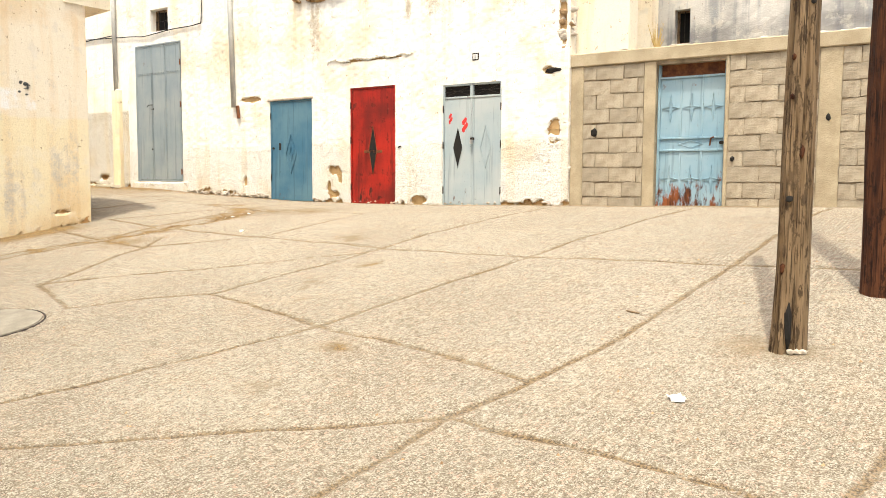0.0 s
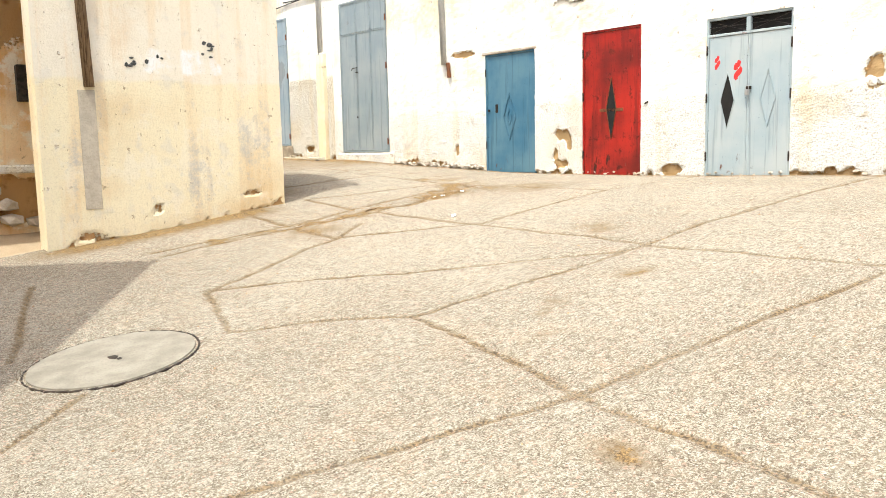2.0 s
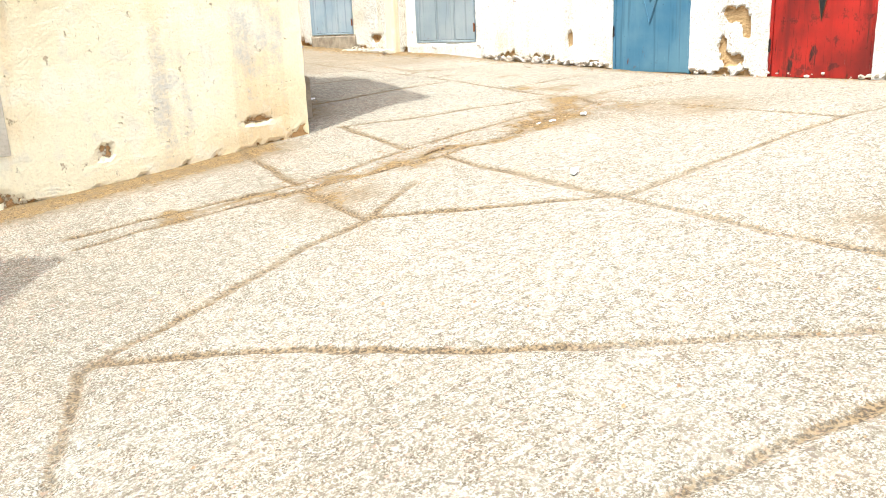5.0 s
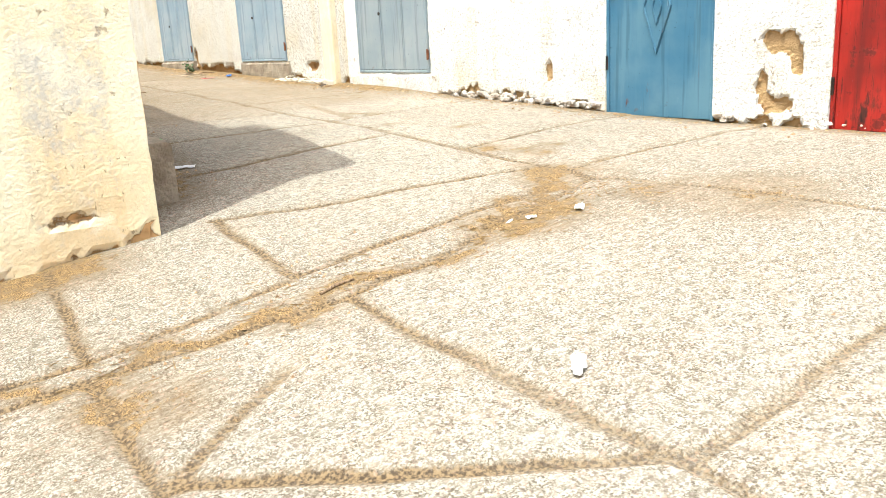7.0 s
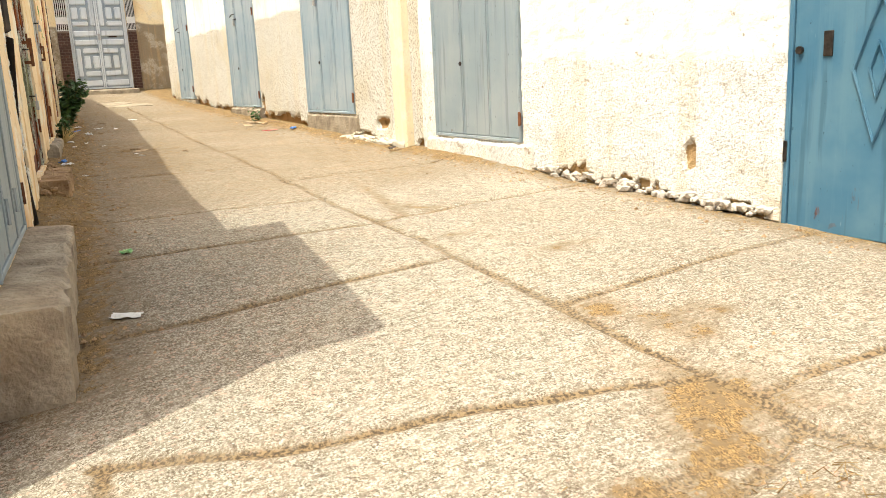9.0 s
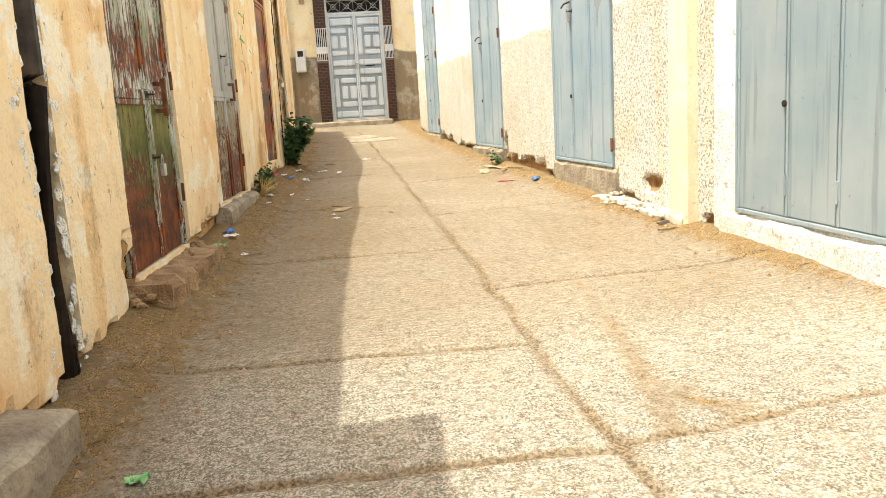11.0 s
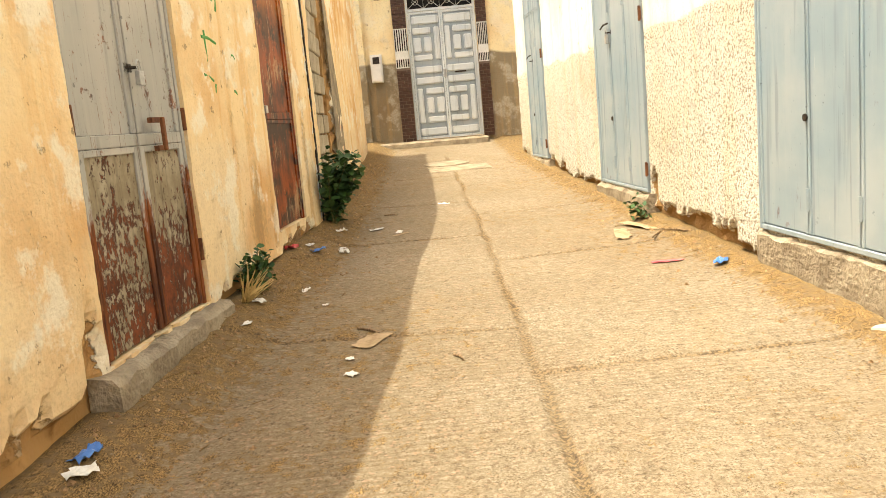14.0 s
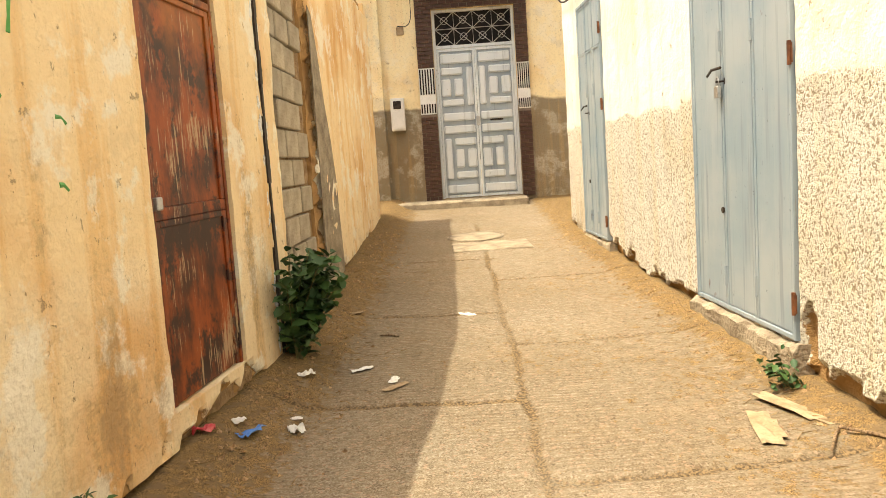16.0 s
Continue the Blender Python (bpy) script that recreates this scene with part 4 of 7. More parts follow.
# blue door
t, w, h, f = lone_door(O_BLUE, M_BLUE, "worn blue steel door with a welded lozenge", "blue_door")
part("door_leaf", boxes((f + 0.004, w - f - 0.004, 0.0, 0.03, 0.008, h - f - 0.004), bevel=0.004), M_BLUE, t)
lozenge(t, w * 0.49, h * 0.47, 0.135, 0.37, -0.008, M_BLUE, r=0.010)
lozenge(t, w * 0.49, h * 0.47, 0.045, 0.14, -0.008, M_BLUE, r=0.009)
part("handle_plate", boxes((w * 0.20, w * 0.25, -0.01, 0.002, h * 0.51, h * 0.58), bevel=0.003), M_DARKIRON, t, "dark handle plate")
bm = tube(bmesh.new(), [(0.075, 0.0, h * 0.53), (0.075, -0.02, h * 0.53)], 0.022, 8)
part("lock", bm, M_DARKIRON, t)
for z in (0.45, h * 0.85):
    hinge(t, 0.012, z, -0.016)
part("lintel", boxes((-0.06, w + 0.04, -0.035, 0.05, h, h + 0.05), bevel=0.012), M_STONE, t, "flaking plaster lintel")

# red door
t, w, h, f = lone_door(O_RED, M_RED, "faded red steel door, rusted, with a dark lozenge", "red_door")
part("door_leaf", boxes((f + 0.004, w - f - 0.004, 0.0, 0.03, 0.008, h - f - 0.004), bevel=0.004), M_RED, t)
lozenge(t, w * 0.5, h * 0.46, 0.085, 0.43, -0.006, M_RUST, fill=M_BLACK)
part("crossbar", boxes((w * 0.3, w * 0.7, -0.006, 0.002, h * 0.44, h * 0.462), bevel=0.002), M_RUST, t)
for z in (0.3, h * 0.55, h * 0.85):
    hinge(t, 0.012, z, -0.016)
bm = bmesh.new()
tube(bm, [(w + 0.07, -0.03, h * 0.48), (w + 0.12, -0.03, h * 0.49)], 0.012, 6)
part("wall_catch", bm, M_DARKIRON, t)

# pale double door
t, w, h, f = lone_door(O_PALE, M_PALE, "pale grey double steel door with barred transom and lozenges", "double_door")
zt = h - 0.20
part("transom_rail", boxes((f, w - f, -0.01, 0.04, zt - 0.03, zt), bevel=0.003), M_PALE, t)
part("transom_dark", boxes((f, w - f, 0.035, 0.045, zt, h - f)), M_BLACK, t, "dark transom opening")
mid = w * 0.5
part("transom_post", boxes((mid - 0.03, mid + 0.03, -0.01, 0.04, zt, h - f), bevel=0.003), M_PALE, t)
for a, b in ((f, mid - 0.03), (mid + 0.03, w - f)):
    bm = bmesh.new()
    zc, xc = (zt + h - f) / 2, (a + b) / 2
    rod_shape(bm, [(a, zt + 0.01), (xc, zc), (a, h - f - 0.01)], 0.01, 0.006, False)
    rod_shape(bm, [(b, zt + 0.01), (xc, zc), (b, h - f - 0.01)], 0.01, 0.006, False)
    rod_shape(bm, [(a, zc), (b, zc)], 0.01, 0.005, False)
    part("transom_grille", bm, M_DARKIRON, t, "dark iron transom grille")
for n, (a, b) in enumerate(((f + 0.004, mid - 0.002), (mid + 0.002, w - f - 0.004))):
    bm = boxes((a, b, 0.0, 0.03, 0.008, zt - 0.034), bevel=0.004)
    box(bm, (b - 0.03) if n == 0 else a, b if n == 0 else a + 0.03, -0.01, 0.002, 0.01, zt - 0.04, 0.003)
    leaf = part("door_leaf", bm, M_PALE, t)
    lozenge(t, (a + b) / 2, h * 0.48, 0.095, 0.34, -0.006, M_PALE, fill=M_BLACK if n == 0 else None)
bm = bmesh.new()
for x0, z0, ww, hh in ((0.13, 1.34, 0.06, 0.16), (0.40, 1.20, 0.09, 0.22)):
    for k in range(5):
        rock(bm, (x0 + (k % 3) * ww / 3, 0.0, z0 + hh * (0.15 + 0.17 * k)), (ww * 0.42, 0.003, hh * 0.24), 40 + k, 1.0)
part("red_daub", bm, M_REDMARK, t, "red paint daubs")
staple(t, mid + 0.02, h * 0.55)
padlock(t, mid + 0.02, h * 0.54, -0.05, 1.2)
for x in (0.012, w - 0.012):
    for z in (0.25, h * 0.5, h * 0.8):
        hinge(t, x, z, -0.016)

# sky-blue gate in the block wall
O_GATE = span(BLOCKS, -4.42, -3.46, 0.88, 2.92)
w, h = O_GATE[1] - O_GATE[0], O_GATE[3] - O_GATE[2]
t = thing("sky_blue_gate", on_wall(BLOCKS, O_GATE[0], O_GATE[2], -0.12), "sky-blue steel gate with welded four-point stars, rusty at the foot", "gate")
f = 0.035
leaf_h = h - 0.17
part("gate_frame", boxes((0, f, -0.02, 0.05, 0, h), (w - f, w, -0.02, 0.05, 0, h), (f, w - f, -0.02, 0.05, 0.01, 0.05), (f, w - f, -0.02, 0.05, leaf_h - 0.03, leaf_h),
                         (f, w - f, -0.02, 0.05, 0.83, 0.86), (f, w - f, -0.02, 0.05, 1.0, 1.03), bevel=0.004), M_SKYDOOR, t)
part("transom_fill", boxes((f, w - f, 0.03, 0.05, leaf_h, h)), M_RUST, t, "rusted transom fill")
part("middle_panel", boxes((f, w - f, 0.0, 0.03, 0.862, 0.998)), M_SKYDOOR, t)
lozenge(t, w / 2, 0.93, 0.17, 0.05, -0.004, M_SKYDOOR)
for z0, z1 in ((0.052, 0.828), (1.032, leaf_h - 0.032)):
    for k in range(3):
        a, b = f + (w - 2 * f) * k / 3, f + (w - 2 * f) * (k + 1) / 3
        bm = boxes((a + 0.003, b - 0.003, 0.0, 0.03, z0, z1), bevel=0.003)
        if k:
            box(bm, a - 0.012, a + 0.012, -0.014, 0.002, z0, z1, 0.003)
        part("gate_panel", bm, M_SKYDOOR, t)
        cx, cz = (a + b) / 2, (z0 + z1) / 2
        star = []
        for i in range(8):
            ang = i * math.pi / 4
            rx, rz = ((0.03, 0.03) if i % 2 else (0.12, 0.19))
            star.append((cx + rx * math.cos(ang), cz + rz * math.sin(ang)))
        bm = bmesh.new()
        rod_shape(bm, star, -0.006, 0.008)
        part("star", bm, M_SKYDOOR, t)
bm = bmesh.new()
tube(bm, [(w * 0.78, -0.03, 0.9), (w * 0.80, -0.05, 1.0), (w * 0.84, -0.04, 1.02)], 0.012, 6)
part("handle", bm, M_RUST, t)
staple(t, w - 0.05, 0.94)


# rusty lane doors
def lane_door(o, mat_top, mat_low, label, name, leaves=2, split=0.45, bar=0.5, transom=0.33, lowcut=0.0, lean=0.0):
    w, h = o[1] - o[0], o[3] - o[2]
    t = thing(name, on_wall(LANE_A, o[0], o[2], -0.03), label, "door", "old lane doors")
    f = 0.04
    hl = h - transom
    part("door_frame", boxes((0.014, f, -0.015, 0.06, 0, h), (w - f, w - 0.014, -0.015, 0.06, 0, h), (f, w - f, -0.015, 0.06, h - f, h), (f, w - f, -0.015, 0.06, hl - 0.02, hl + 0.02), bevel=0.005), mat_top, t)
    part("dark_gap", boxes((0.0, w, 0.062, 0.075, 0.0, h)), M_BLACK, t, "dark gap round the leaves")
    part("transom_dark", boxes((f, w - f, 0.05, 0.06, hl + 0.02, h - f)), M_BLACK, t, "dark transom opening")
    cuts = [f, f + (w - 2 * f) * split, w - f] if leaves == 2 else [f, w - f]
    for n, (a, b) in enumerate(zip(cuts, cuts[1:])):
        bm = bmesh.new()
        zc = hl + transom / 2
        nx = max(2, int((b - a) / 0.17))
        for k in range(nx):
            x0, x1 = a + (b - a) * k / nx, a + (b - a) * (k + 1) / nx
            xm = (x0 + x1) / 2
            ring = [(xm + 0.055 * math.cos(q), zc + 0.085 * math.sin(q)) for q in [i * math.pi / 4 for i in range(8)]]
            rod_shape(bm, ring, 0.012, 0.006)
            rod_shape(bm, [(x0, hl + 0.02), (x0, h - f)], 0.012, 0.007, False)
            rod_shape(bm, [(x0, zc), (xm - 0.055, zc)], 0.012, 0.006, False)
        part("transom_grille", bm, M_RUST, t, "rusted scroll-work transom grille")
        a, b = a + 0.009, b - 0.009
        e = 0.045
        for z0, z1, m in ((0.01, hl * bar - 0.03, mat_low), (hl * bar + 0.03, hl - 0.025, mat_top)):
            bm = boxes((a, b, 0.005, 0.03, z0, z1))
            part("door_leaf", bm, m, t)
            bm = boxes((a, a + e, -0.008, 0.007, z0, z1), (b - e, b, -0.008, 0.007, z0, z1), (a + e, b - e, -0.008, 0.007, z1 - 0.03, z1), bevel=0.003)
            part("leaf_border", bm, mat_top, t)
        part("cross_rail", boxes((a, b, -0.008, 0.03, hl * bar - 0.028, hl * bar + 0.028), bevel=0.004), mat_top, t)
    xm = cuts[1] if leaves == 2 else w - 0.12
    return t, w, h, hl, xm


t, w, h, hl, xm = lane_door(O_L1, M_RUSTDOOR, M_OLIVEDOOR, "double steel door with peeling paint, olive and rust below", "peeling_double_door", split=0.55)
bm = bmesh.new()
box(bm, xm + 0.18, xm + 0.21, -0.075, -0.05, hl * 0.5 - 0.13, hl * 0.5 + 0.1, 0.004)
box(bm, xm + 0.185, xm + 0.205, -0.055, 0.0, hl * 0.5 - 0.11, hl * 0.5 - 0.085)
box(bm, xm + 0.185, xm + 0.205, -0.055, 0.0, hl * 0.5 + 0.055, hl * 0.5 + 0.08)
part("handle", bm, M_RUST, t, "rusted upright handle")
for z in (hl * 0.86, hl * 0.5, hl * 0.31):
    staple(t, xm, z, -0.02, 0.026)
padlock(t, xm - 0.01, hl * 0.29, -0.06, 1.3)
for x in (0.01, w - 0.01):
    for z in (0.35, hl * 0.55, hl * 0.9):
        hinge(t, x, z, -0.022, M_RUST)
t, w, h, hl, xm = lane_door(O_L2, M_GREYRUST, M_LOWRUST, "double steel door, grey above and rust-red below", "grey_rust_double_door", split=0.52, bar=0.5)
bm = bmesh.new()
box(bm, xm + 0.175, xm + 0.20, -0.07, -0.05, hl * 0.5 - 0.06, hl * 0.5 + 0.1, 0.004)
box(bm, xm + 0.08, xm + 0.20, -0.055, -0.03, hl * 0.5 + 0.075, hl * 0.5 + 0.1)
box(bm, xm + 0.12, xm + 0.20, -0.055, -0.03, hl * 0.5 - 0.06, hl * 0.5 - 0.035)
part("handle", bm, M_RUST, t, "rusted bent handle")
staple(t, xm, hl * 0.68, -0.02, 0.026)
padlock(t, xm, hl * 0.67, -0.06, 1.2)
for z in (0.3, hl * 0.55):
    hinge(t, w - 0.01, z, -0.022, M_RUST), hinge(t, 0.01, z, -0.022, M_RUST)
t, w, h, hl, xm = lane_door(O_L3, M_BROWNDOOR, M_BROWNDOOR, "single red-brown rusted steel door with scratches", "rust_brown_door", leaves=1, bar=0.46, transom=0.28)
bm = boxes((0.045, 0.10, -0.03, 0.0, hl * 0.47, hl * 0.5), bevel=0.004)
part("handle", bm, M_STEEL, t, "small pale latch")


# ---- block wall ----
gz = 0.86
bw = plain("wall_block", [], M_BLOCKJOINT, "unplastered hollow concrete block wall with cement posts")
bw_me = bw.data
bm = bmesh.new()
L = BLOCKS["len"]
g0, g1 = O_GATE[0], O_GATE[1]
for a, b, z0, z1 in ((0.0, g0, 0.3, 3.0), (g1, L, 0.3, 3.0), (g0, g1, 0.3, O_GATE[2]), (g0, g1, O_GATE[3], 3.0)):
    box(bm, a, b, 0.014, 0.2, z0, z1)
bm.to_mesh(bw_me)
bm.free()
bw.matrix_basis = on_wall(BLOCKS, 0, 0)
posts = [(0.0, 0.20), (g0 - 0.17, g0), (g1, g1 + 0.05), (g1 + 1.16, g1 + 1.42), (g1 + 3.6, g1 + 3.9), (L - 0.3, L)]
for a, b in posts:
    part("cement_post", boxes((a, b, -0.006, 0.1, 0.4, 2.97), bevel=0.008), M_BEAM, bw, "plain cement post")
part("cement_beam", boxes((-0.04, L, -0.03, 0.22, 2.97, 3.16), bevel=0.012), M_BEAM, bw, "cement ring beam on top")

# ---- sills, steps, thresholds ----
def step_block(name, s, x0, x1, ztop, out, mat, label, drop=0.5, seed=0, wear=0.02):
    u0, u1 = sorted((along(s, x0), along(s, x1)))
    t = bmesh.new()
    n = max(4, int((u1 - u0) / 0.08))
    rng = random.Random(seed)
    prof = [(0.06, -drop), (-out, -drop), (-out, -0.025), (-out + 0.03, 0.0), (0.06, 0.0)]
    rows = []
    for i in range(n + 1):
        u = (u1 - u0) * i / n
        rows.append([t.verts.new((u, y + rng.uniform(-wear, wear) * (0.2 if k in (0, 4) else 0.7), z + (rng.uniform(-wear, wear * 0.3) if k in (2, 3) else 0))) for k, (y, z) in enumerate(prof)])
    for a, b in zip(rows, rows[1:]):
        for k in range(5):
            t.faces.new((a[k], a[(k + 1) % 5], b[(k + 1) % 5], b[k]))
    t.faces.new(rows[0]), t.faces.new(rows[-1][::-1])
    bmesh.ops.recalc_face_normals(t, faces=t.faces)
    ob = part(name, t, mat)
    ob.matrix_basis = on_wall(s, u0, ztop)
    return tagged(ob, label, "step", kind="structure")


step_block("door_sill", ALLEY_R, -19.75, -18.1, 1.41, 0.03, M_CEMENT, "rough grey cement sill under a steel door", 0.5, 1)
step_block("door_sill", ALLEY_R, -23.3, -21.72, 1.45, 0.05, M_CEMENT, "rough grey cement sill under a steel door", 0.5, 2)
step_block("door_sill", ALLEY_R, -27.1, -25.85, 1.57, 0.03, M_CEMENT, "rough grey cement sill under a steel door", 0.5, 3)
step_block("door_sill", FACADE, -16.35, -14.5, 1.24, 0.04, M_WHITE, "white cement sill under the tall steel door", 0.5, 4)
step_block("door_step", LANE_A, -14.1, -11.98, 1.09, 0.25, M_CEMENT, "worn grey cement doorstep at the corner house", 0.7, 5)
step_block("door_step", LANE_A, -17.0, -15.6, 1.2, 0.20, M_EARTH, "crumbling cement threshold under the peeling door", 0.5, 6, 0.04)
step_block("door_step", LANE_A, -19.5, -18.05, 1.33, 0.08, M_CEMENT, "grey cement threshold under the rust-red door", 0.5, 7)
step_block("door_step", LANE_A, -22.0, -20.85, 1.49, -0.045, M_EARTH, "broken stone threshold under the brown door", 0.6, 8, 0.03)
step_block("kerb_strip", ALLEY_R, -18.4, -16.75, 1.17, 0.13, M_MORTAR, "low whitewashed plinth along the wall foot", 0.4, 9, 0.03)


# ---- pavement ----
JOINTS_SQUARE = [
    [(-5.6, 1.2), (-5.14, 2.7), (-4.55, 4.52), (-4.13, 7.0), (-3.9, 8.7), (-3.7, 10.7)],
    [(-7.25, 4.0), (-6.88, 4.5), (-6.33, 4.9), (-4.55, 4.54), (-3.27, 4.32), (-2.4, 4.1)],
    [(-6.4, 0.5), (-4.45, 2.03), (-3.5, 2.76), (-2.5, 3.44), (-2.39, 4.1), (-2.28, 5.0), (-2.15, 7.0), (-2.05, 10.9)],
    [(-2.5, 3.46), (-1.8, 3.4), (-0.9, 3.24), (2.6, 2.7)],
    [(-2.6, 0.5), (-2.51, 3.46)],
    [(-0.75, 2.6), (-0.5, 3.9)],
    [(-6.33, 4.9), (-6.1, 6.2), (-6.03, 6.84), (-5.9, 8.9), (-5.8, 10.9)],
    [(-8.43, 4.4), (-7.95, 4.96), (-6.91, 5.93), (-6.03, 6.84)],
    [(-9.78, 7.02), (-8.1, 7.08), (-6.9, 7.1), (-5.9, 7.0), (-4.15, 7.06), (-2.15, 7.2), (2.8, 7.4)],
]
JOINTS_CORNER = [
    [(-8.1, 7.08), (-8.12, 8.8), (-8.0, 10.95)],
    [(-9.05, 6.03), (-8.92, 5.5), (-8.4, 4.35), (-7.25, 4.0)],
    [(-9.95, 6.0), (-9.05, 6.03), (-9.42, 6.58)],
    [(-9.06, 6.06), (-8.15, 7.08)],
    [(-10.4, 4.6), (-10.1, 6.0), (-10.2, 6.9), (-10.28, 7.5), (-10.3, 8.6)],
    [(-10.15, 4.6), (-9.93, 6.0), (-9.87, 6.6), (-9.8, 7.0), (-9.95, 7.6), (-10.1, 8.0), (-10.15, 8.5), (-10.3, 8.93)],
    [(-11.45, 7.03), (-10.22, 6.97)],
    [(-11.4, 6.1), (-10.06, 6.02)],
    [(-10.1, 8.93), (-9.3, 9.1), (-8.1, 9.1)],
    [(-11.45, 7.0), (-11.15, 7.58), (-10.91, 8.47), (-10.7, 8.94)],
    [(-10.5, 8.95), (-10.45, 10.85)],
    [(-10.06, 3.35), (-7.95, 2.75)],
    [(-6.4, 2.4), (-6.95, 2.95)],
]
JOINTS_LANE = [[(-10.1, 8.92), (-11.5, 8.95), (-13.5, 8.91), (-16.8, 8.96), (-22.9, 8.96), (-28.7, 8.8)],
               [(-11.6, 8.95), (-11.75, 10.8)], [(-12.45, 6.9), (-12.52, 8.92)], [(-13.6, 8.93), (-13.8, 10.7)], [(-13.57, 8.92), (-13.65, 7.0)]]
JOINTS_LANE += [[(x, 8.95), (x - 0.13, 7.1)] for x in (-14.68, -16.84, -19.07, -21.75, -23.75, -26.1)]
JOINTS_LANE += [[(x, 8.95), (x - 0.08, 10.6)] for x in (-15.64, -18.35, -20.76, -22.83, -25.0, -27.1)]
# course of an overhead cable's shadow, painted on the lane paving
CABLE_SHADOW = [[(-20.9, 10.1), (-19.7, 9.95), (-16.04, 9.49), (-14.47, 9.29), (-13.6, 9.12)]]
PATCHES = [(-10.0, 8.05, 0.30, 0.9), (-9.92, 7.6, 0.16, 0.8), (-10.02, 8.35, 0.22, 0.9), (-10.45, 8.85, 0.3, 0.85), (-9.75, 8.75, 0.3, 0.6), (-9.3, 9.05, 0.35, 0.6), (-9.9, 6.15, 0.2, 0.7),
           (-9.6, 6.03, 0.25, 0.75), (-9.85, 6.9, 0.15, 0.7), (-4.09, 4.18, 0.13, 0.75), (-5.51, 6.33, 0.12, 0.7), (-5.31, 5.05, 0.10, 0.55), (-5.53, 5.5, 0.09, 0.6),
           (-13.8, 9.35, 0.12, 0.8), (-12.87, 9.18, 0.12, 0.7), (-12.35, 9.44, 0.11, 0.7), (-11.14, 9.21, 0.15, 0.7)]
PATCHES += [(-10.94, 9.19, 0.12, 0.7), (-11.48, 9.04, 0.16, 0.75), (-6.83, 7.31, 0.15, 0.6), (-22.9, 9.7, 0.35, 0.5), (-20.4, 9.9, 0.3, 0.55), (-24.5, 9.4, 0.3, 0.45), (-23.8, 8.75, 0.2, 0.5),
            (-26.5, 8.4, 0.35, 0.5), (-27.4, 9.6, 0.3, 0.5), (-3.9, 3.3, 0.12, 0.4), (-1.3, 5.1, 0.3, 0.5)]


def line_distance(X, Y, polys, reach=0.4):
    D = np.full(X.shape, reach)
    for pts in polys:
        for (x0, y0), (x1, y1) in zip(pts, pts[1:]):
            m = (X > min(x0, x1) - reach) & (X < max(x0, x1) + reach) & (Y > min(y0, y1) - reach) & (Y < max(y0, y1) + reach)
            if not m.any():
                continue
            px, py = X[m], Y[m]
            dx, dy = x1 - x0, y1 - y0
            t = np.clip(((px - x0) * dx + (py - y0) * dy) / (dx * dx + dy * dy), 0, 1)
            D[m] = np.minimum(D[m], np.hypot(px - x0 - t * dx, py - y0 - t * dy))
    return D


MH = (-7.42, 3.26)
STEP = 0.04
gx, gy = np.arange(-31.4, 3.2, STEP), np.arange(0.0, 11.5, STEP)
GX, GY = np.meshgrid(gx, gy, indexing="ij")
warp = (fbm(GX * 1.4, GY * 1.4, 81) - 0.5) * 0.10
WX, WY = GX + warp, GY + (fbm(GX * 1.4, GY * 1.4, 82) - 0.5) * 0.10
JD = line_distance(WX, WY, JOINTS_SQUARE + JOINTS_CORNER + JOINTS_LANE)
ring = np.abs(np.hypot(GX - MH[0], GY - MH[1]) - 0.555)
inside_mh = np.hypot(GX - MH[0], GY - MH[1]) < 0.555
JD = np.where(inside_mh, 0.4, np.minimum(JD, np.abs(ring) + 0.008))
lane_south = np.interp(GX, [-29.0, -22.5, -11.42], [7.47, 7.50, 6.72])
lane_north = np.interp(GX, [-28.0, -16.5, -5.72, 3.2], [10.03, 10.70, 10.99, 11.30])
DIRT_AND_SHADOW = np.zeros_like(GX)
PX, PY = GX + (fbm(GX * 3.5, GY * 3.5, 85) - 0.5) * 0.55, GY + (fbm(GX * 3.5, GY * 3.5, 86) - 0.5) * 0.55
for px, py, pr, pk in PATCHES:
    DIRT_AND_SHADOW = np.maximum(DIRT_AND_SHADOW, pk * np.exp(-((PX - px) ** 2 + (PY - py) ** 2) / (pr * pr)))
gutter = line_distance(PX, PY, [[(-10.15, 5.2), (-9.93, 6.0), (-9.85, 6.8), (-9.95, 7.6), (-10.1, 8.1), (-10.35, 8.9)]])
DIRT_AND_SHADOW = np.maximum(DIRT_AND_SHADOW, 0.75 * step01(0.14, 0.02, gutter))
DIRT_AND_SHADOW = np.maximum(DIRT_AND_SHADOW, 0.6 * step01(0.055, 0.0, JD) * step01(-7.6, -8.6, GX) * step01(9.2, 8.6, GY))
edge_s, edge_n = WY - lane_south, lane_north - WY
in_lane = step01(-14.0, -15.5, GX)
DIRT_AND_SHADOW = np.maximum(DIRT_AND_SHADOW, in_lane * 0.85 * step01(0.62, 0.05, edge_s))
DIRT_AND_SHADOW = np.maximum(DIRT_AND_SHADOW, in_lane * 0.75 * step01(0.55, 0.1, edge_n))
DIRT_AND_SHADOW = np.maximum(DIRT_AND_SHADOW, 0.6 * step01(0.35, 0.02, edge_n))
DIRT_AND_SHADOW = np.maximum(DIRT_AND_SHADOW, 0.85 * step01(0.5, 0.0, np.abs(GX + 11.3)) * step01(6.75, 6.2, GY) * step01(3.2, 4.2, GY))
DIRT_AND_SHADOW = np.maximum(DIRT_AND_SHADOW, step01(-11.6, -12.2, GX) * 0.7 * step01(0.75, 0.25, edge_s))
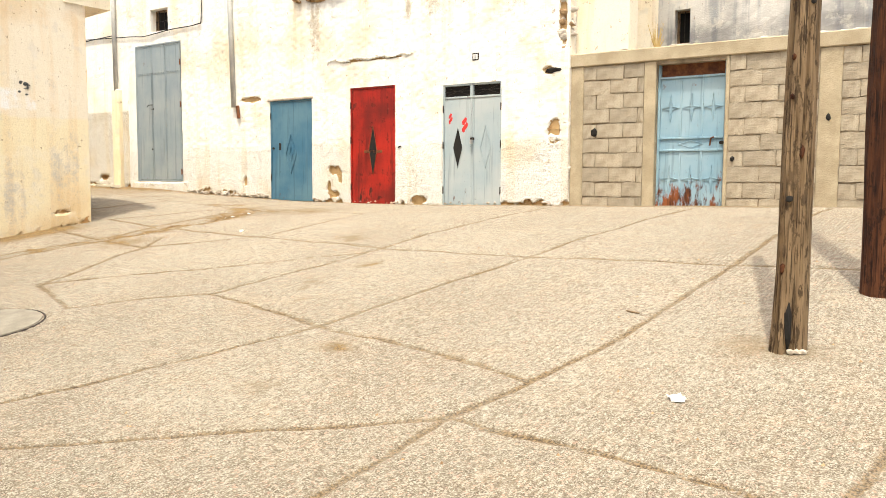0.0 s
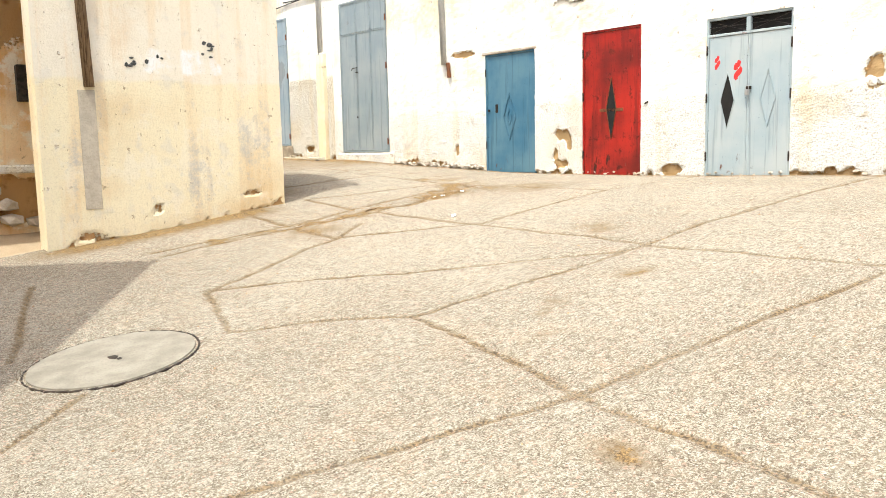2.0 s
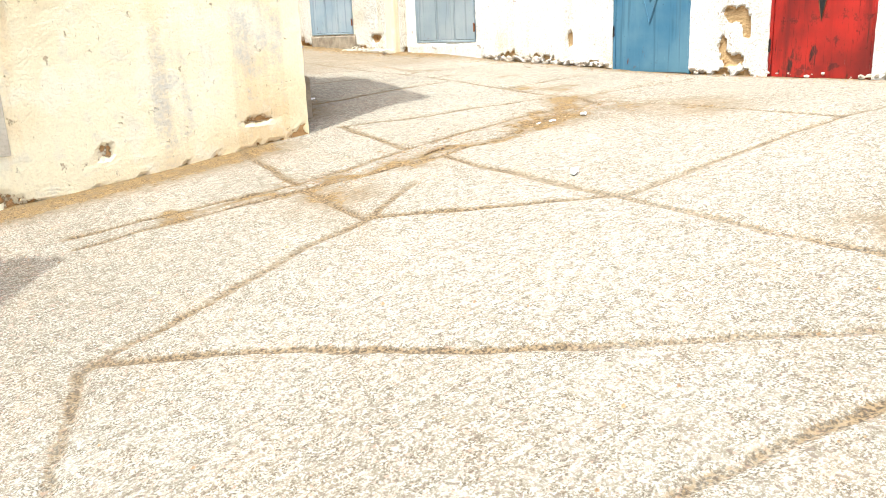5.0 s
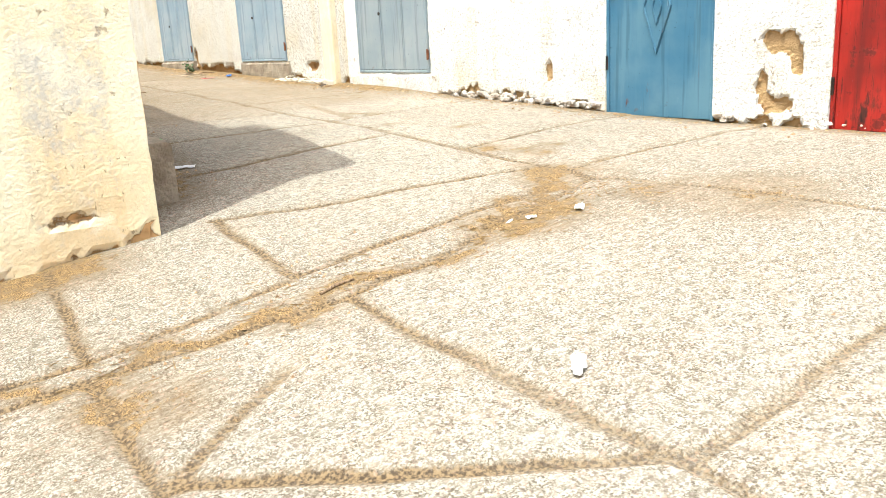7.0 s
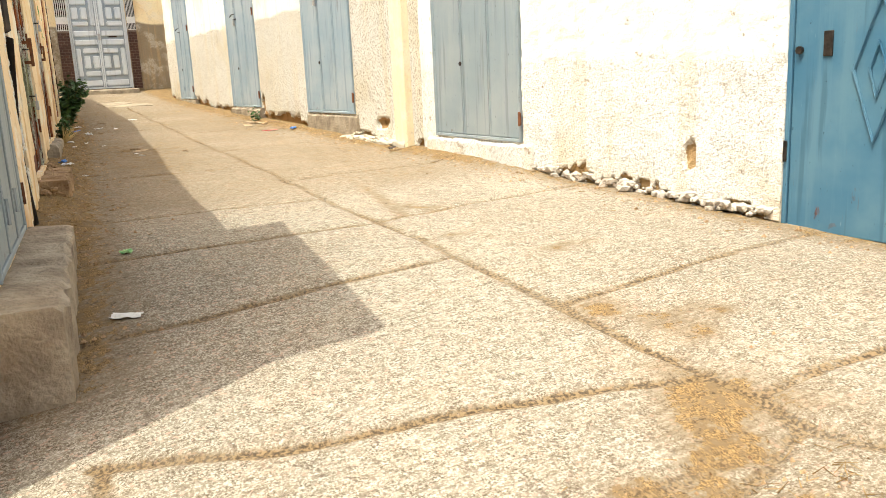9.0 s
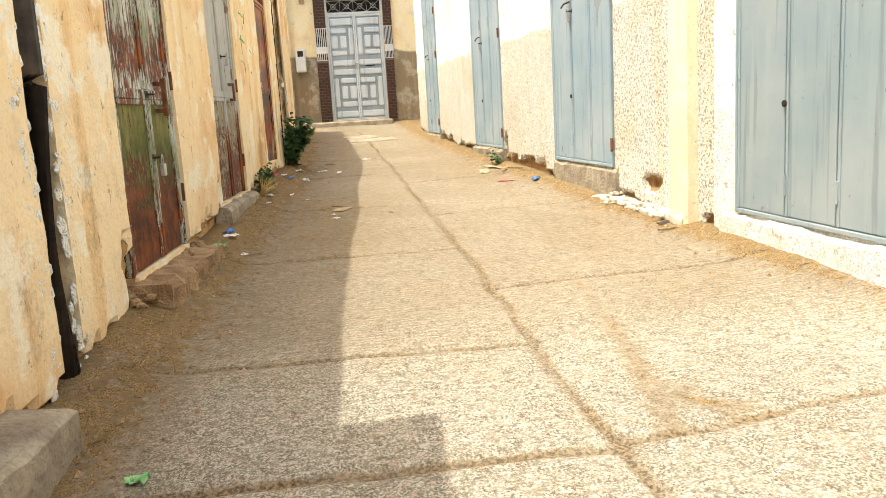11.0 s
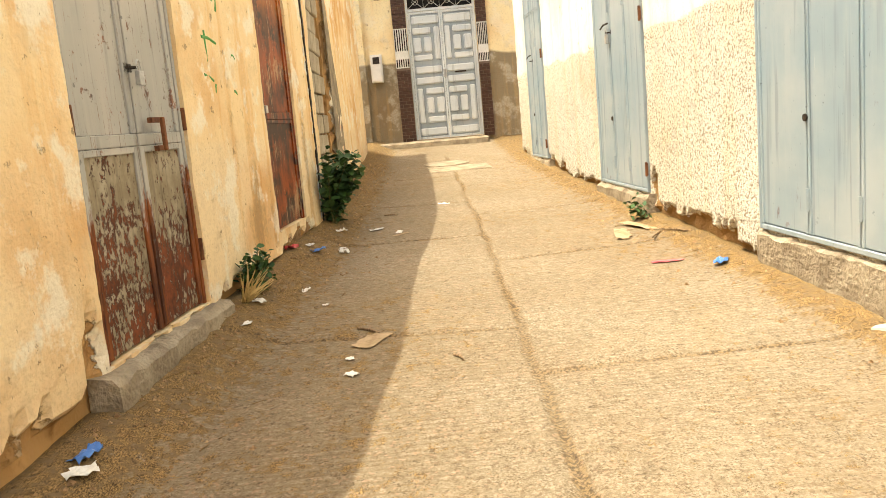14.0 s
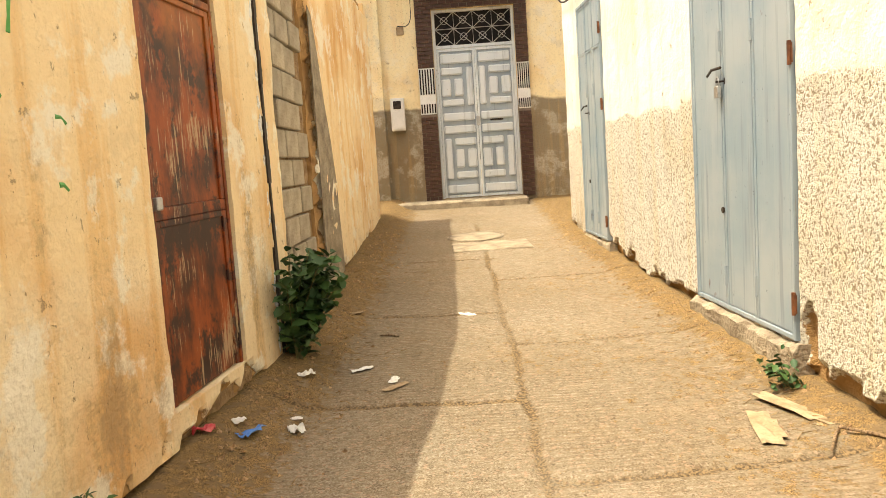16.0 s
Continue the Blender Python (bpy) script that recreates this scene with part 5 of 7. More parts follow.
DIRT_AND_SHADOW = np.maximum(DIRT_AND_SHADOW, in_lane * (0.28 + 0.34 * fbm(GX * 1.1, GY * 1.1, 87)))
SL = line_distance(GX, GY, CABLE_SHADOW)
# cable shadow painted in as a faint darker line
DIRT_AND_SHADOW = np.maximum(DIRT_AND_SHADOW, 0.5 * step01(0.07, 0.03, SL))
GZ = ground_z(GX, GY)
GZ += (fbm(GX * 0.9, GY * 0.9, 83) - 0.5) * 0.03 + (vnoise(GX * 7, GY * 7, 84) - 0.5) * 0.006
GZ -= 0.018 * step01(0.05, 0.0, JD)
gut = line_distance(WX, WY, [[(-9.9, 7.5), (-9.98, 8.1), (-10.3, 8.8)]])
GZ -= 0.03 * step01(0.25, 0.05, gut)
GZ += in_lane * 0.13 * step01(0.42, 0.0, edge_s)
GZ += in_lane * 0.05 * step01(0.35, 0.0, edge_n)
nx, ny = GX.shape
cx, cy = GX[:-1, :-1] + STEP / 2, GY[:-1, :-1] + STEP / 2
keep = ~((cx < -11.62) & (cy < np.interp(cx, [-29.0, -22.5, -11.42], [7.47, 7.50, 6.72]) - 0.15) & (cx > -29.0)) & ~((cx < -28.9) & (cy < 3.0)) & ~((cx < -12.6) & (cy < 6.4) & (cx > -29))
keep &= cy < np.interp(cx, [-28.0, -27.99, -16.5, -5.72, 3.2], [20.0, 10.03, 10.70, 10.99, 11.30]) + 0.15
jc = (JD[:-1, :-1] + JD[1:, 1:] + JD[1:, :-1] + JD[:-1, 1:]) / 4 < 0.03
label_map = np.where(keep & ~jc, 0, -1)
count = 0
sizes = []
for si in range(0, nx - 1, 3):
    for sj in range(0, ny - 1, 3):
        if label_map[si, sj] != 0:
            continue
        count += 1
        stack, n = [(si, sj)], 0
        label_map[si, sj] = count
        while stack:
            i, j = stack.pop()
            n += 1
            for a, b in ((i + 1, j), (i - 1, j), (i, j + 1), (i, j - 1)):
                if 0 <= a < nx - 1 and 0 <= b < ny - 1 and label_map[a, b] == 0:
                    label_map[a, b] = count
                    stack.append((a, b))
        sizes.append(n)
small = [k + 1 for k, n in enumerate(sizes) if n < 120]
joint_cells = keep & ((label_map <= 0) | np.isin(label_map, small))


def sheet(name, mask, lift=0.0):
    ii, jj = np.nonzero(mask)
    quads = np.stack([ii * ny + jj, (ii + 1) * ny + jj, (ii + 1) * ny + jj + 1, ii * ny + jj + 1], 1)
    ids, inv = np.unique(quads, return_inverse=True)
    inv = inv.reshape(-1, 4)
    co = np.stack([GX.ravel()[ids], GY.ravel()[ids], GZ.ravel()[ids] + lift], 1)
    me = bpy.data.meshes.new(name)
    me.vertices.add(len(ids)), me.loops.add(inv.size), me.polygons.add(len(inv))
    me.vertices.foreach_set("co", co.ravel())
    me.loops.foreach_set("vertex_index", inv.ravel().astype(np.int32))
    me.polygons.foreach_set("loop_start", np.arange(0, inv.size, 4, dtype=np.int32))
    me.update(calc_edges=True)
    me.attributes.new("jd", "FLOAT", "POINT").data.foreach_set("value", JD.ravel()[ids].astype(np.float32))
    me.attributes.new("dirt", "FLOAT", "POINT").data.foreach_set("value", DIRT_AND_SHADOW.ravel()[ids].astype(np.float32))
    me.materials.append(M_GROUND)
    me.shade_smooth()
    return new(name, me)


pavement = tagged(sheet("pavement", joint_cells), "worn brushed concrete paving with dirt-filled joints", "pavement", kind="structure")
for k, n in enumerate(sizes):
    if n >= 120:
        ob = sheet("slab", label_map == k + 1)
        ob.parent = pavement

# ground that goes on round the place
far = bmesh.new()
xs = [-400, -150, -60, -45, -38, *range(-34, 14, 2), 20, 40, 120, 400]
ys = [-400, -150, -50, -20, *range(-10, 22, 2), 30, 60, 150, 400]
rows = [[far.verts.new((x, y, float(ground_z(x, y)) - 0.12)) for y in ys] for x in xs]
for a, b in zip(rows, rows[1:]):
    for k in range(len(ys) - 1):
        far.faces.new((a[k], b[k], b[k + 1], a[k + 1]))
M_SOIL = simple("dry_bare_soil", (0.34, 0.25, 0.16), (0.46, 0.36, 0.24), 1.5, bump=0.6, dist=0.02)
tagged(part("ground", far, M_SOIL), "dry bare soil ground around the houses", "ground", kind="structure")


# ---- manhole in the square ----
M_GREENMARK = simple("green_paint_scrawl", (0.10, 0.32, 0.09), (0.16, 0.40, 0.14), 20.0)
def disc(bm, r, z0, z1, n=40, bevel=0.01):
    lo = [bm.verts.new((r * math.cos(a), r * math.sin(a), z0)) for a in [2 * math.pi * k / n for k in range(n)]]
    hi = [bm.verts.new((v.co.x * (1 - bevel / r), v.co.y * (1 - bevel / r), z1)) for v in lo]
    bm.faces.new(hi), bm.faces.new(lo[::-1])
    for k in range(n):
        bm.faces.new((lo[k], lo[(k + 1) % n], hi[(k + 1) % n], hi[k]))
    return bm


def lying(x, y, lift=0.0, turn=0.0):
    """The pose of a thing that lies on the ground, tilted with it."""
    e = 0.1
    dx = float(ground_z(x + e, y) - ground_z(x - e, y)) / (2 * e)
    dy = float(ground_z(x, y + e) - ground_z(x, y - e)) / (2 * e)
    q = Vector((0, 0, 1)).rotation_difference(Vector((-dx, -dy, 1)).normalized())
    i, j = int(round((x + 31.4) / STEP)), int(round(y / STEP))
    z = float(GZ[max(0, min(i, nx - 1)), max(0, min(j, ny - 1))])
    return Matrix.Translation((x, y, z + lift)) @ q.to_matrix().to_4x4() @ pose(0, 0, 0, 0, 0, turn)


M_LID = simple("pale_cement_lid", (0.21, 0.185, 0.145), (0.30, 0.268, 0.215), 5.0, bump=0.25, dist=0.004)
t = thing("manhole", lying(*MH), "round pale cement manhole cover in the paving", "manhole")
bm = disc(bmesh.new(), 0.53, -0.05, 0.012)
part("lid", bm, M_LID, t)
bm = bmesh.new()
for k in range(40):
    a, b = 2 * math.pi * k / 40, 2 * math.pi * (k + 1) / 40
    tube(bm, [(0.545 * math.cos(a), 0.545 * math.sin(a), -0.004), (0.545 * math.cos(b), 0.545 * math.sin(b), 0.002)], 0.009, 5, False)
part("rim_gap", bm, M_BLACKPIPE, t, "dark dirt-filled gap round the lid")
bm = bmesh.new()
rock(bm, (0.0, 0.0, 0.012), (0.055, 0.045, 0.006), 3)
rock(bm, (0.07, 0.02, 0.012), (0.03, 0.022, 0.004), 4)
part("lifting_hole", bm, M_BLACKPIPE, t, "dirt-filled lifting hole")
t = thing("manhole", lying(-27.66, 8.78), "small iron manhole cover at the end of the lane", "manhole")
part("lid", disc(bmesh.new(), 0.33, -0.03, 0.014, 28), M_CEMENT, t)
bm = bmesh.new()
for k in range(28):
    a, b = 2 * math.pi * k / 28, 2 * math.pi * (k + 1) / 28
    tube(bm, [(0.345 * math.cos(a), 0.345 * math.sin(a), 0.006), (0.345 * math.cos(b), 0.345 * math.sin(b), 0.006)], 0.014, 5, False)
part("rim", bm, M_CEMENT, t)
ob = part("cement_patch", boxes((-0.28, 0.28, -0.45, 0.45, -0.03, 0.014), bevel=0.01), M_CEMENT)
ob.matrix_basis = lying(-26.85, 8.95, 0, 4)
tagged(ob, "rectangular grey cement patch in the lane paving", "patch", kind="structure")


# ---- utility poles ----
def pole(x, y, r0, r1, hgt, lean, mat, label, split, seed):
    z0 = float(ground_z(x, y)) - 0.12
    t = thing("utility_pole", Matrix.Translation((x, y, z0)), label, "pole", "wooden utility poles")
    bm = bmesh.new()
    n, m = 28, 44
    rings = []
    for i in range(m):
        q = i / (m - 1)
        z = q ** 1.3 * hgt
        r = r0 + (r1 - r0) * q
        ring = []
        for k in range(n):
            a = 2 * math.pi * k / n
            d = math.atan2(math.sin(a - split[0]), math.cos(a - split[0]))
            cut = split[1] * math.exp(-(d / 0.13) ** 2) * (0.35 + 0.65 * math.exp(-z / 0.5))
            cut += 0.12 * math.exp(-((d - 0.9) / 0.1) ** 2) * (0.5 + 0.5 * math.sin(z * 2.0 + seed))
            wob = 1 + 0.05 * math.sin(3 * a + z * 1.7 + seed) + 0.03 * math.sin(7 * a - z * 3 + seed)
            rr = r * wob * (1 - cut) * (1 + 0.15 * math.exp(-z / 0.25))
            ring.append(bm.verts.new((lean[0] * z + 0.015 * math.sin(z * 1.3 + seed) + rr * math.cos(a), lean[1] * z + rr * math.sin(a), z)))
        rings.append(ring)
    for a, b in zip(rings, rings[1:]):
        for k in range(n):
            bm.faces.new((a[k], a[(k + 1) % n], b[(k + 1) % n], b[k]))
    bm.faces.new(rings[-1])
    part("shaft", bm, mat, t, smooth=True)
    return t, z0


t, z0 = pole(-1.235, 5.12, 0.098, 0.062, 7.5, (0.026, 0.0), M_POLE, "weathered grey wooden utility pole, split at the foot", (-1.25, 0.5), 1.0)
bm = bmesh.new()
rock(bm, (0.02, -0.098, 1.03), (0.022, 0.012, 0.035), 5)
part("knot_hole", bm, M_BLACK, t, "dark knot hole")
rng = random.Random(13)
for z in (0.62, 1.3, 1.62, 1.85, 2.15, 2.3, 2.62, 2.8, 3.05):
    a, rr = rng.uniform(-2.3, -0.5), 0.094 - 0.005 * z
    bm = bmesh.new()
    rock(bm, (0.026 * z + rr * math.cos(a), rr * math.sin(a), z), (0.018, 0.018, rng.uniform(0.015, 0.05)), int(z * 100), 1.0)
    part("knot", bm, M_BLACK if z > 2 else M_DARKPOLE, t, "dark knot")
bm = bmesh.new()
rock(bm, (0.035, -0.072, 0.28), (0.025, 0.05, 0.17), 6, 1.0)
part("split", bm, M_BLACK, t, "dark rotted split at the foot")
bm = bmesh.new()
for k in range(3):
    rock(bm, (0.06 + 0.03 * k, -0.10 + 0.02 * k, 0.13), (0.03, 0.02, 0.03), 70 + k)
part("wedge_stones", bm, M_STONE, t)
pole(-0.905, 6.53, 0.125, 0.10, 7.5, (-0.012, 0.0), M_DARKPOLE, "dark tarred wooden utility pole", (0.6, 0.15), 3.0)


# ---- windows ----
def barred_window(name, s, o, label, bars_v, bars_h, mat=None, deep=0.16, frame_mat=None):
    w, h = o[1] - o[0], o[3] - o[2]
    t = thing(name, on_wall(s, o[0], o[2], -deep), label, "window", kind="structure")
    part("dark_pane", boxes((0, w, 0.05, 0.06, 0, h)), M_BLACK, t)
    fm = frame_mat or M_WOOD
    part("window_frame", boxes((0, 0.035, -0.01, 0.05, 0, h), (w - 0.035, w, -0.01, 0.05, 0, h), (0.035, w - 0.035, -0.01, 0.05, 0, 0.035), (0.035, w - 0.035, -0.01, 0.05, h - 0.035, h), bevel=0.004), fm, t)
    for k in range(bars_v):
        x = w * (k + 1) / (bars_v + 1)
        part("bar", tube(bmesh.new(), [(x, -0.02, 0.02), (x, -0.02, h - 0.02)], 0.008, 6), mat or M_DARKIRON, t)
    for k in range(bars_h):
        z = h * (k + 1) / (bars_h + 1)
        part("cross_bar", tube(bmesh.new(), [(0.02, -0.02, z), (w - 0.02, -0.02, z)], 0.008, 6), mat or M_DARKIRON, t)
    return t


barred_window("window_1", FACADE, O_WIN, "small dark window with iron bars in the white front", 3, 1)
barred_window("window_2", ALLEY_R, O_RW1, "small dark window in the rough-cast front", 2, 1)
barred_window("window_3", ALLEY_R, O_RW2, "small dark window in the rough-cast front", 2, 1)
barred_window("window_4", ALLEY_R, O_RW3, "brown wooden shutter window high in the front", 3, 1, M_WOOD)
barred_window("window_5", CORNER, O_CW, "small dark window with an iron grille in the cream wall", 3, 2, deep=0.04, frame_mat=M_DARKIRON)
barred_window("window_6", HOUSE, O_HW, "wide dark window with pale bars over the house door", 5, 1, M_PIPE, 0.1)
barred_window("window_7", SETBACK, (1.0, 1.28, 3.75, 4.35), "dark upper window in the grey wall", 1, 0)


# ---- house door at the end of the lane ----
w, h = O_HD[1] - O_HD[0], O_HD[3] - O_HD[2]
t = thing("house_door", on_wall(HOUSE, O_HD[0], O_HD[2], -0.10), "white-grey panelled double steel door with barred transom", "door")
hl, f = 2.5, 0.045
part("door_frame", boxes((0, f, -0.02, 0.06, 0, h), (w - f, w, -0.02, 0.06, 0, h), (f, w - f, -0.02, 0.06, h - f, h), (f, w - f, -0.02, 0.06, hl, hl + 0.05), bevel=0.005), M_HOUSEDOOR, t)
part("transom_dark", boxes((f, w - f, 0.05, 0.06, hl + 0.05, h - f)), M_BLACK, t, "dark transom pane")
for i in range(4):
    for j in range(2):
        a, b = f + (w - 2 * f) * i / 4, f + (w - 2 * f) * (i + 1) / 4
        c, d = hl + 0.05 + (h - f - hl - 0.05) * j / 2, hl + 0.05 + (h - f - hl - 0.05) * (j + 1) / 2
        bm = bmesh.new()
        xm, zm = (a + b) / 2, (c + d) / 2
        rod_shape(bm, [(a, c), (b, c), (b, d), (a, d)], 0.01, 0.009)
        rod_shape(bm, [(a, c), (b, d)], 0.01, 0.006, False)
        rod_shape(bm, [(a, d), (b, c)], 0.01, 0.006, False)
        rod_shape(bm, [(xm + 0.06 * math.cos(q), zm + 0.06 * math.sin(q)) for q in [k * math.pi / 4 for k in range(8)]], 0.008, 0.006)
        part("grille", bm, M_PIPE, t, "pale iron transom grille")
PANELS = [(.08, .92, .90, .965), (.08, .66, .825, .875), (.75, .92, .62, .875), (.08, .33, .685, .80), (.42, .66, .685, .80), (.08, .66, .62, .665), (.08, .92, .52, .575),
          (.08, .92, .435, .49), (.08, .26, .13, .405), (.35, .92, .355, .405), (.35, .58, .205, .33), (.67, .92, .205, .33), (.35, .92, .13, .18), (.08, .92, .03, .09)]
for n, (a, b) in enumerate(((f + 0.004, w / 2 - 0.003), (w / 2 + 0.003, w - f - 0.004))):
    bm = boxes((a, b, 0.0, 0.04, 0.01, hl - 0.006), bevel=0.003)
    # dark leaf ground imitates the shade in grooves between the raised panels
    leaf = part("door_leaf", bm, M_HOUSEDOOR_GROOVE, t)
    e = 0.035
    part("leaf_border", boxes((a, a + e, -0.02, 0.002, 0.01, hl - 0.01), (b - e, b, -0.02, 0.002, 0.01, hl - 0.01), (a + e, b - e, -0.02, 0.002, 0.01, 0.05), (a + e, b - e, -0.02, 0.002, hl - 0.05, hl - 0.01), bevel=0.003), M_HOUSEDOOR, leaf)
    for p0, p1, q0, q1 in PANELS:
        if n:
            p0, p1 = 1 - p1, 1 - p0
        lw = b - a
        part("raised_panel", boxes((a + p0 * lw, a + p1 * lw, -0.03, 0.0, q0 * hl, q1 * hl), bevel=0.02), M_HOUSEDOOR, leaf)
part("handle", boxes((w / 2 - 0.03, w / 2 + 0.03, -0.05, 0.0, 1.20, 1.36), bevel=0.008), M_STEEL, t, "steel lock and handle")
part("letter_slot", boxes((w / 2 + 0.2, w / 2 + 0.42, -0.012, 0.0, 1.27, 1.31), bevel=0.004), M_DARKIRON, t)

# brick surround
sur = thing("brick_surround", on_wall(HOUSE, 0, 0), "dark glazed brick surround of the house door", "surround", kind="structure")
yl0, yl1, yr0, yr1 = 8.02 - 3, 8.285 - 3, 9.655 - 3, 9.86 - 3
part("mortar_bed", boxes((yl0, yl1, -0.03, 0.0, 1.84, 5.28), (yr0, yr1, -0.03, 0.0, 1.84, 5.28), (yl1, yr0, -0.03, 0.0, 5.0, 5.28)), M_JOINT, sur)
brick_mesh = mesh_from(boxes((0, 0.125, -0.02, 0.0, 0, 0.056), bevel=0.004), "brick", M_BRICK)


def lay(a, b, z0, z1):
    z, row = z0, 0
    while z + 0.056 <= z1:
        x = a + (0.0 if row % 2 else -0.065)
        while x < b - 0.01:
            x0, x1 = max(x, a), min(x + 0.125, b)
            if x1 - x0 > 0.03:
                ob = new("brick", brick_mesh)
                ob.parent = sur
                ob.matrix_basis = Matrix.Translation((x0, -0.028, z)) @ Matrix.Diagonal(((x1 - x0) / 0.125, 1, 1, 1))
            x += 0.135
        z += 0.067
        row += 1


for a, b in ((yl0, yl1), (yr0, yr1)):
    lay(a, b, 1.85, 3.28), lay(a, b, 4.06, 5.26)
lay(yl1, yr0, 5.01, 5.26)
for a, b in ((yl0, yl1), (yr0, yr1)):
    part("tile_band", boxes((a, b, -0.034, 0.0, 3.29, 4.05)), M_PLASTIC, sur, "white tile band")
    for k in range(6):
        x = a + (b - a) * (k + 0.3) / 6
        part("dark_stripe", boxes((x, x + (b - a) / 12, -0.04, -0.03, 3.62, 4.03)), M_BLACK, sur)
        part("dark_stripe", boxes((x, x + (b - a) / 12, -0.04, -0.03, 3.31, 3.46)), M_BLACK, sur)

# tiled canopy
can = thing("tiled_canopy", on_wall(HOUSE, 8.06 - 3, 5.27), "small canopy of red barrel roof tiles over the door", "canopy")
part("canopy_slab", boxes((0, 1.66, -0.32, 0.0, 0.0, 0.05), bevel=0.01), M_CEMENT, can)
bm = bmesh.new()
pts = [(0.0, 0.075 * math.cos(a), 0.075 * math.sin(a)) for a in [math.pi * k / 6 for k in range(7)]]
L0 = 0.24
inn = 0.83
g = [[bm.verts.new((y * s2, x, z * s2)) for _, y, z in pts] for x, s2 in ((0.0, 1.0), (-L0, 1.0), (-L0, inn), (0.0, inn))]
for a, b in ((0, 1), (1, 2), (2, 3), (3, 0)):
    for k in range(6):
        bm.faces.new((g[a][k], g[b][k], g[b][k + 1], g[a][k + 1]))
tile_mesh = mesh_from(bm, "roof_tile", M_TILE, True)
for r in range(2):
    for k in range(11):
        ob = new("roof_tile", tile_mesh)
        ob.parent = can
        ob.matrix_basis = pose(0.075 + k * 0.151, -0.01 - r * 0.17, 0.215 - r * 0.085, 27, 0, 0)
bm = bmesh.new()
v = [bm.verts.new(p) for p in ((0, 0, 0.05), (1.66, 0, 0.05), (1.66, 0, 0.22), (0, 0, 0.22), (0, -0.34, 0.05), (1.66, -0.34, 0.05))]
for q in ((0, 1, 2, 3), (4, 5, 1, 0), (3, 2, 5, 4), (0, 3, 4), (1, 5, 2)):
    bm.faces.new([v[i] for i in q])
bmesh.ops.recalc_face_normals(bm, faces=bm.faces)
part("canopy_bed", bm, M_TILE, can)

ob = part("house_step", boxes((7.3 - 3, 9.7 - 3, -0.62, 0.1, -0.6, 0.0), bevel=0.03), M_CEMENT)
ob.matrix_basis = on_wall(HOUSE, 0, 1.85)
tagged(ob, "broad worn cement step before the house door", "step", kind="structure")

# balcony slabs and beam over the house front
ob = part("house_balcony", boxes((5.2 - 3, 8.55 - 3, -1.1, 0.0, 7.02, 7.9), (8.55 - 3, 9.15 - 3, -1.1, 0.0, 7.28, 8.6), bevel=0.01), M_SLABPAINT)
ob.matrix_basis = on_wall(HOUSE, 0, 0)
tagged(ob, "cream concrete balcony slab of the house", "balcony", kind="structure")
bm = bmesh.new()
tube(bm, [(0, 0, 0), (0, 0, 3.2)], 0.05, 8)
ob = part("rain_pipe", bm, M_WOOD)
ob.matrix_basis = on_wall(HOUSE, 7.36 - 3, 5.2, 0.06)
tagged(ob, "brown rain pipe on the house front", "pipe")
ob = part("end_pier", boxes((7.05 - 3, 7.42 - 3, -0.12, 0.0, 1.5, 7.0), bevel=0.01), M_HOUSE)
ob.matrix_basis = on_wall(HOUSE, 0, 0)
tagged(ob, "yellow plaster pier of the house front", "pier", kind="structure")

# meter box, doorbell plaque
t = thing("meter_box", on_wall(HOUSE, 7.52 - 3, 3.05), "white plastic meter box on the house wall", "box")
part("case", boxes((0, 0.23, -0.13, 0.0, 0, 0.54), bevel=0.012), M_PLASTIC, t)
part("display", boxes((0.05, 0.18, -0.138, -0.128, 0.36, 0.49)), M_DARKIRON, t)
part("cover", boxes((0.03, 0.2, -0.145, -0.128, 0.03, 0.32), bevel=0.005), M_PLASTIC, t)
ob = part("junction_box", boxes((0, 0.12, -0.03, 0, 0, 0.13), bevel=0.006), M_CARD)
ob.matrix_basis = on_wall(HOUSE, 7.70 - 3, 4.62)
tagged(ob, "small tan junction box on the house wall", "box")


# ---- pipes and cables ----
def cable(name, pts, label, r=0.011, mat=None, category="cable"):
    c = []
    P = [Vector(p) for p in pts]
    for i in range(len(P) - 1):
        p0, p1, p2, p3 = P[max(i - 1, 0)], P[i], P[i + 1], P[min(i + 2, len(P) - 1)]
        for k in range(6):
            q = k / 6
            c.append(0.5 * ((2 * p1) + (p2 - p0) * q + (2 * p0 - 5 * p1 + 4 * p2 - p3) * q * q + (3 * p1 - p0 - 3 * p2 + p3) * q ** 3))
    c.append(P[-1])
    return tagged(part(name, tube(bmesh.new(), c, r, 6), mat or M_CABLE, smooth=True), label, category)


def wp(s, x, z, out=0.03):
    return on_wall(s, along(s, x), z, out).translation


cable("wall_cable", [wp(ALLEY_R, -27.9, 4.4, 0.06), wp(ALLEY_R, -27.5, 4.3), wp(ALLEY_R, -25.4, 4.22), wp(ALLEY_R, -23.3, 4.24), wp(ALLEY_R, -21.6, 4.26), wp(ALLEY_R, -20.9, 4.23), wp(ALLEY_R, -19.8, 4.32), wp(ALLEY_R, -18.0, 4.45), wp(ALLEY_R, -16.9, 4.5)], "black cable sagging along the rough-cast front")
cable("wall_cable", [wp(ALLEY_R, -18.2, 4.5), wp(FACADE, -16.4, 4.42), wp(FACADE, -15.9, 4.38), wp(FACADE, -15.5, 4.4), wp(FACADE, -14.9, 4.44), wp(FACADE, -14.1, 4.46), wp(FACADE, -13.95, 4.6), wp(FACADE, -13.95, 5.6)], "black cable along the white front under the window")
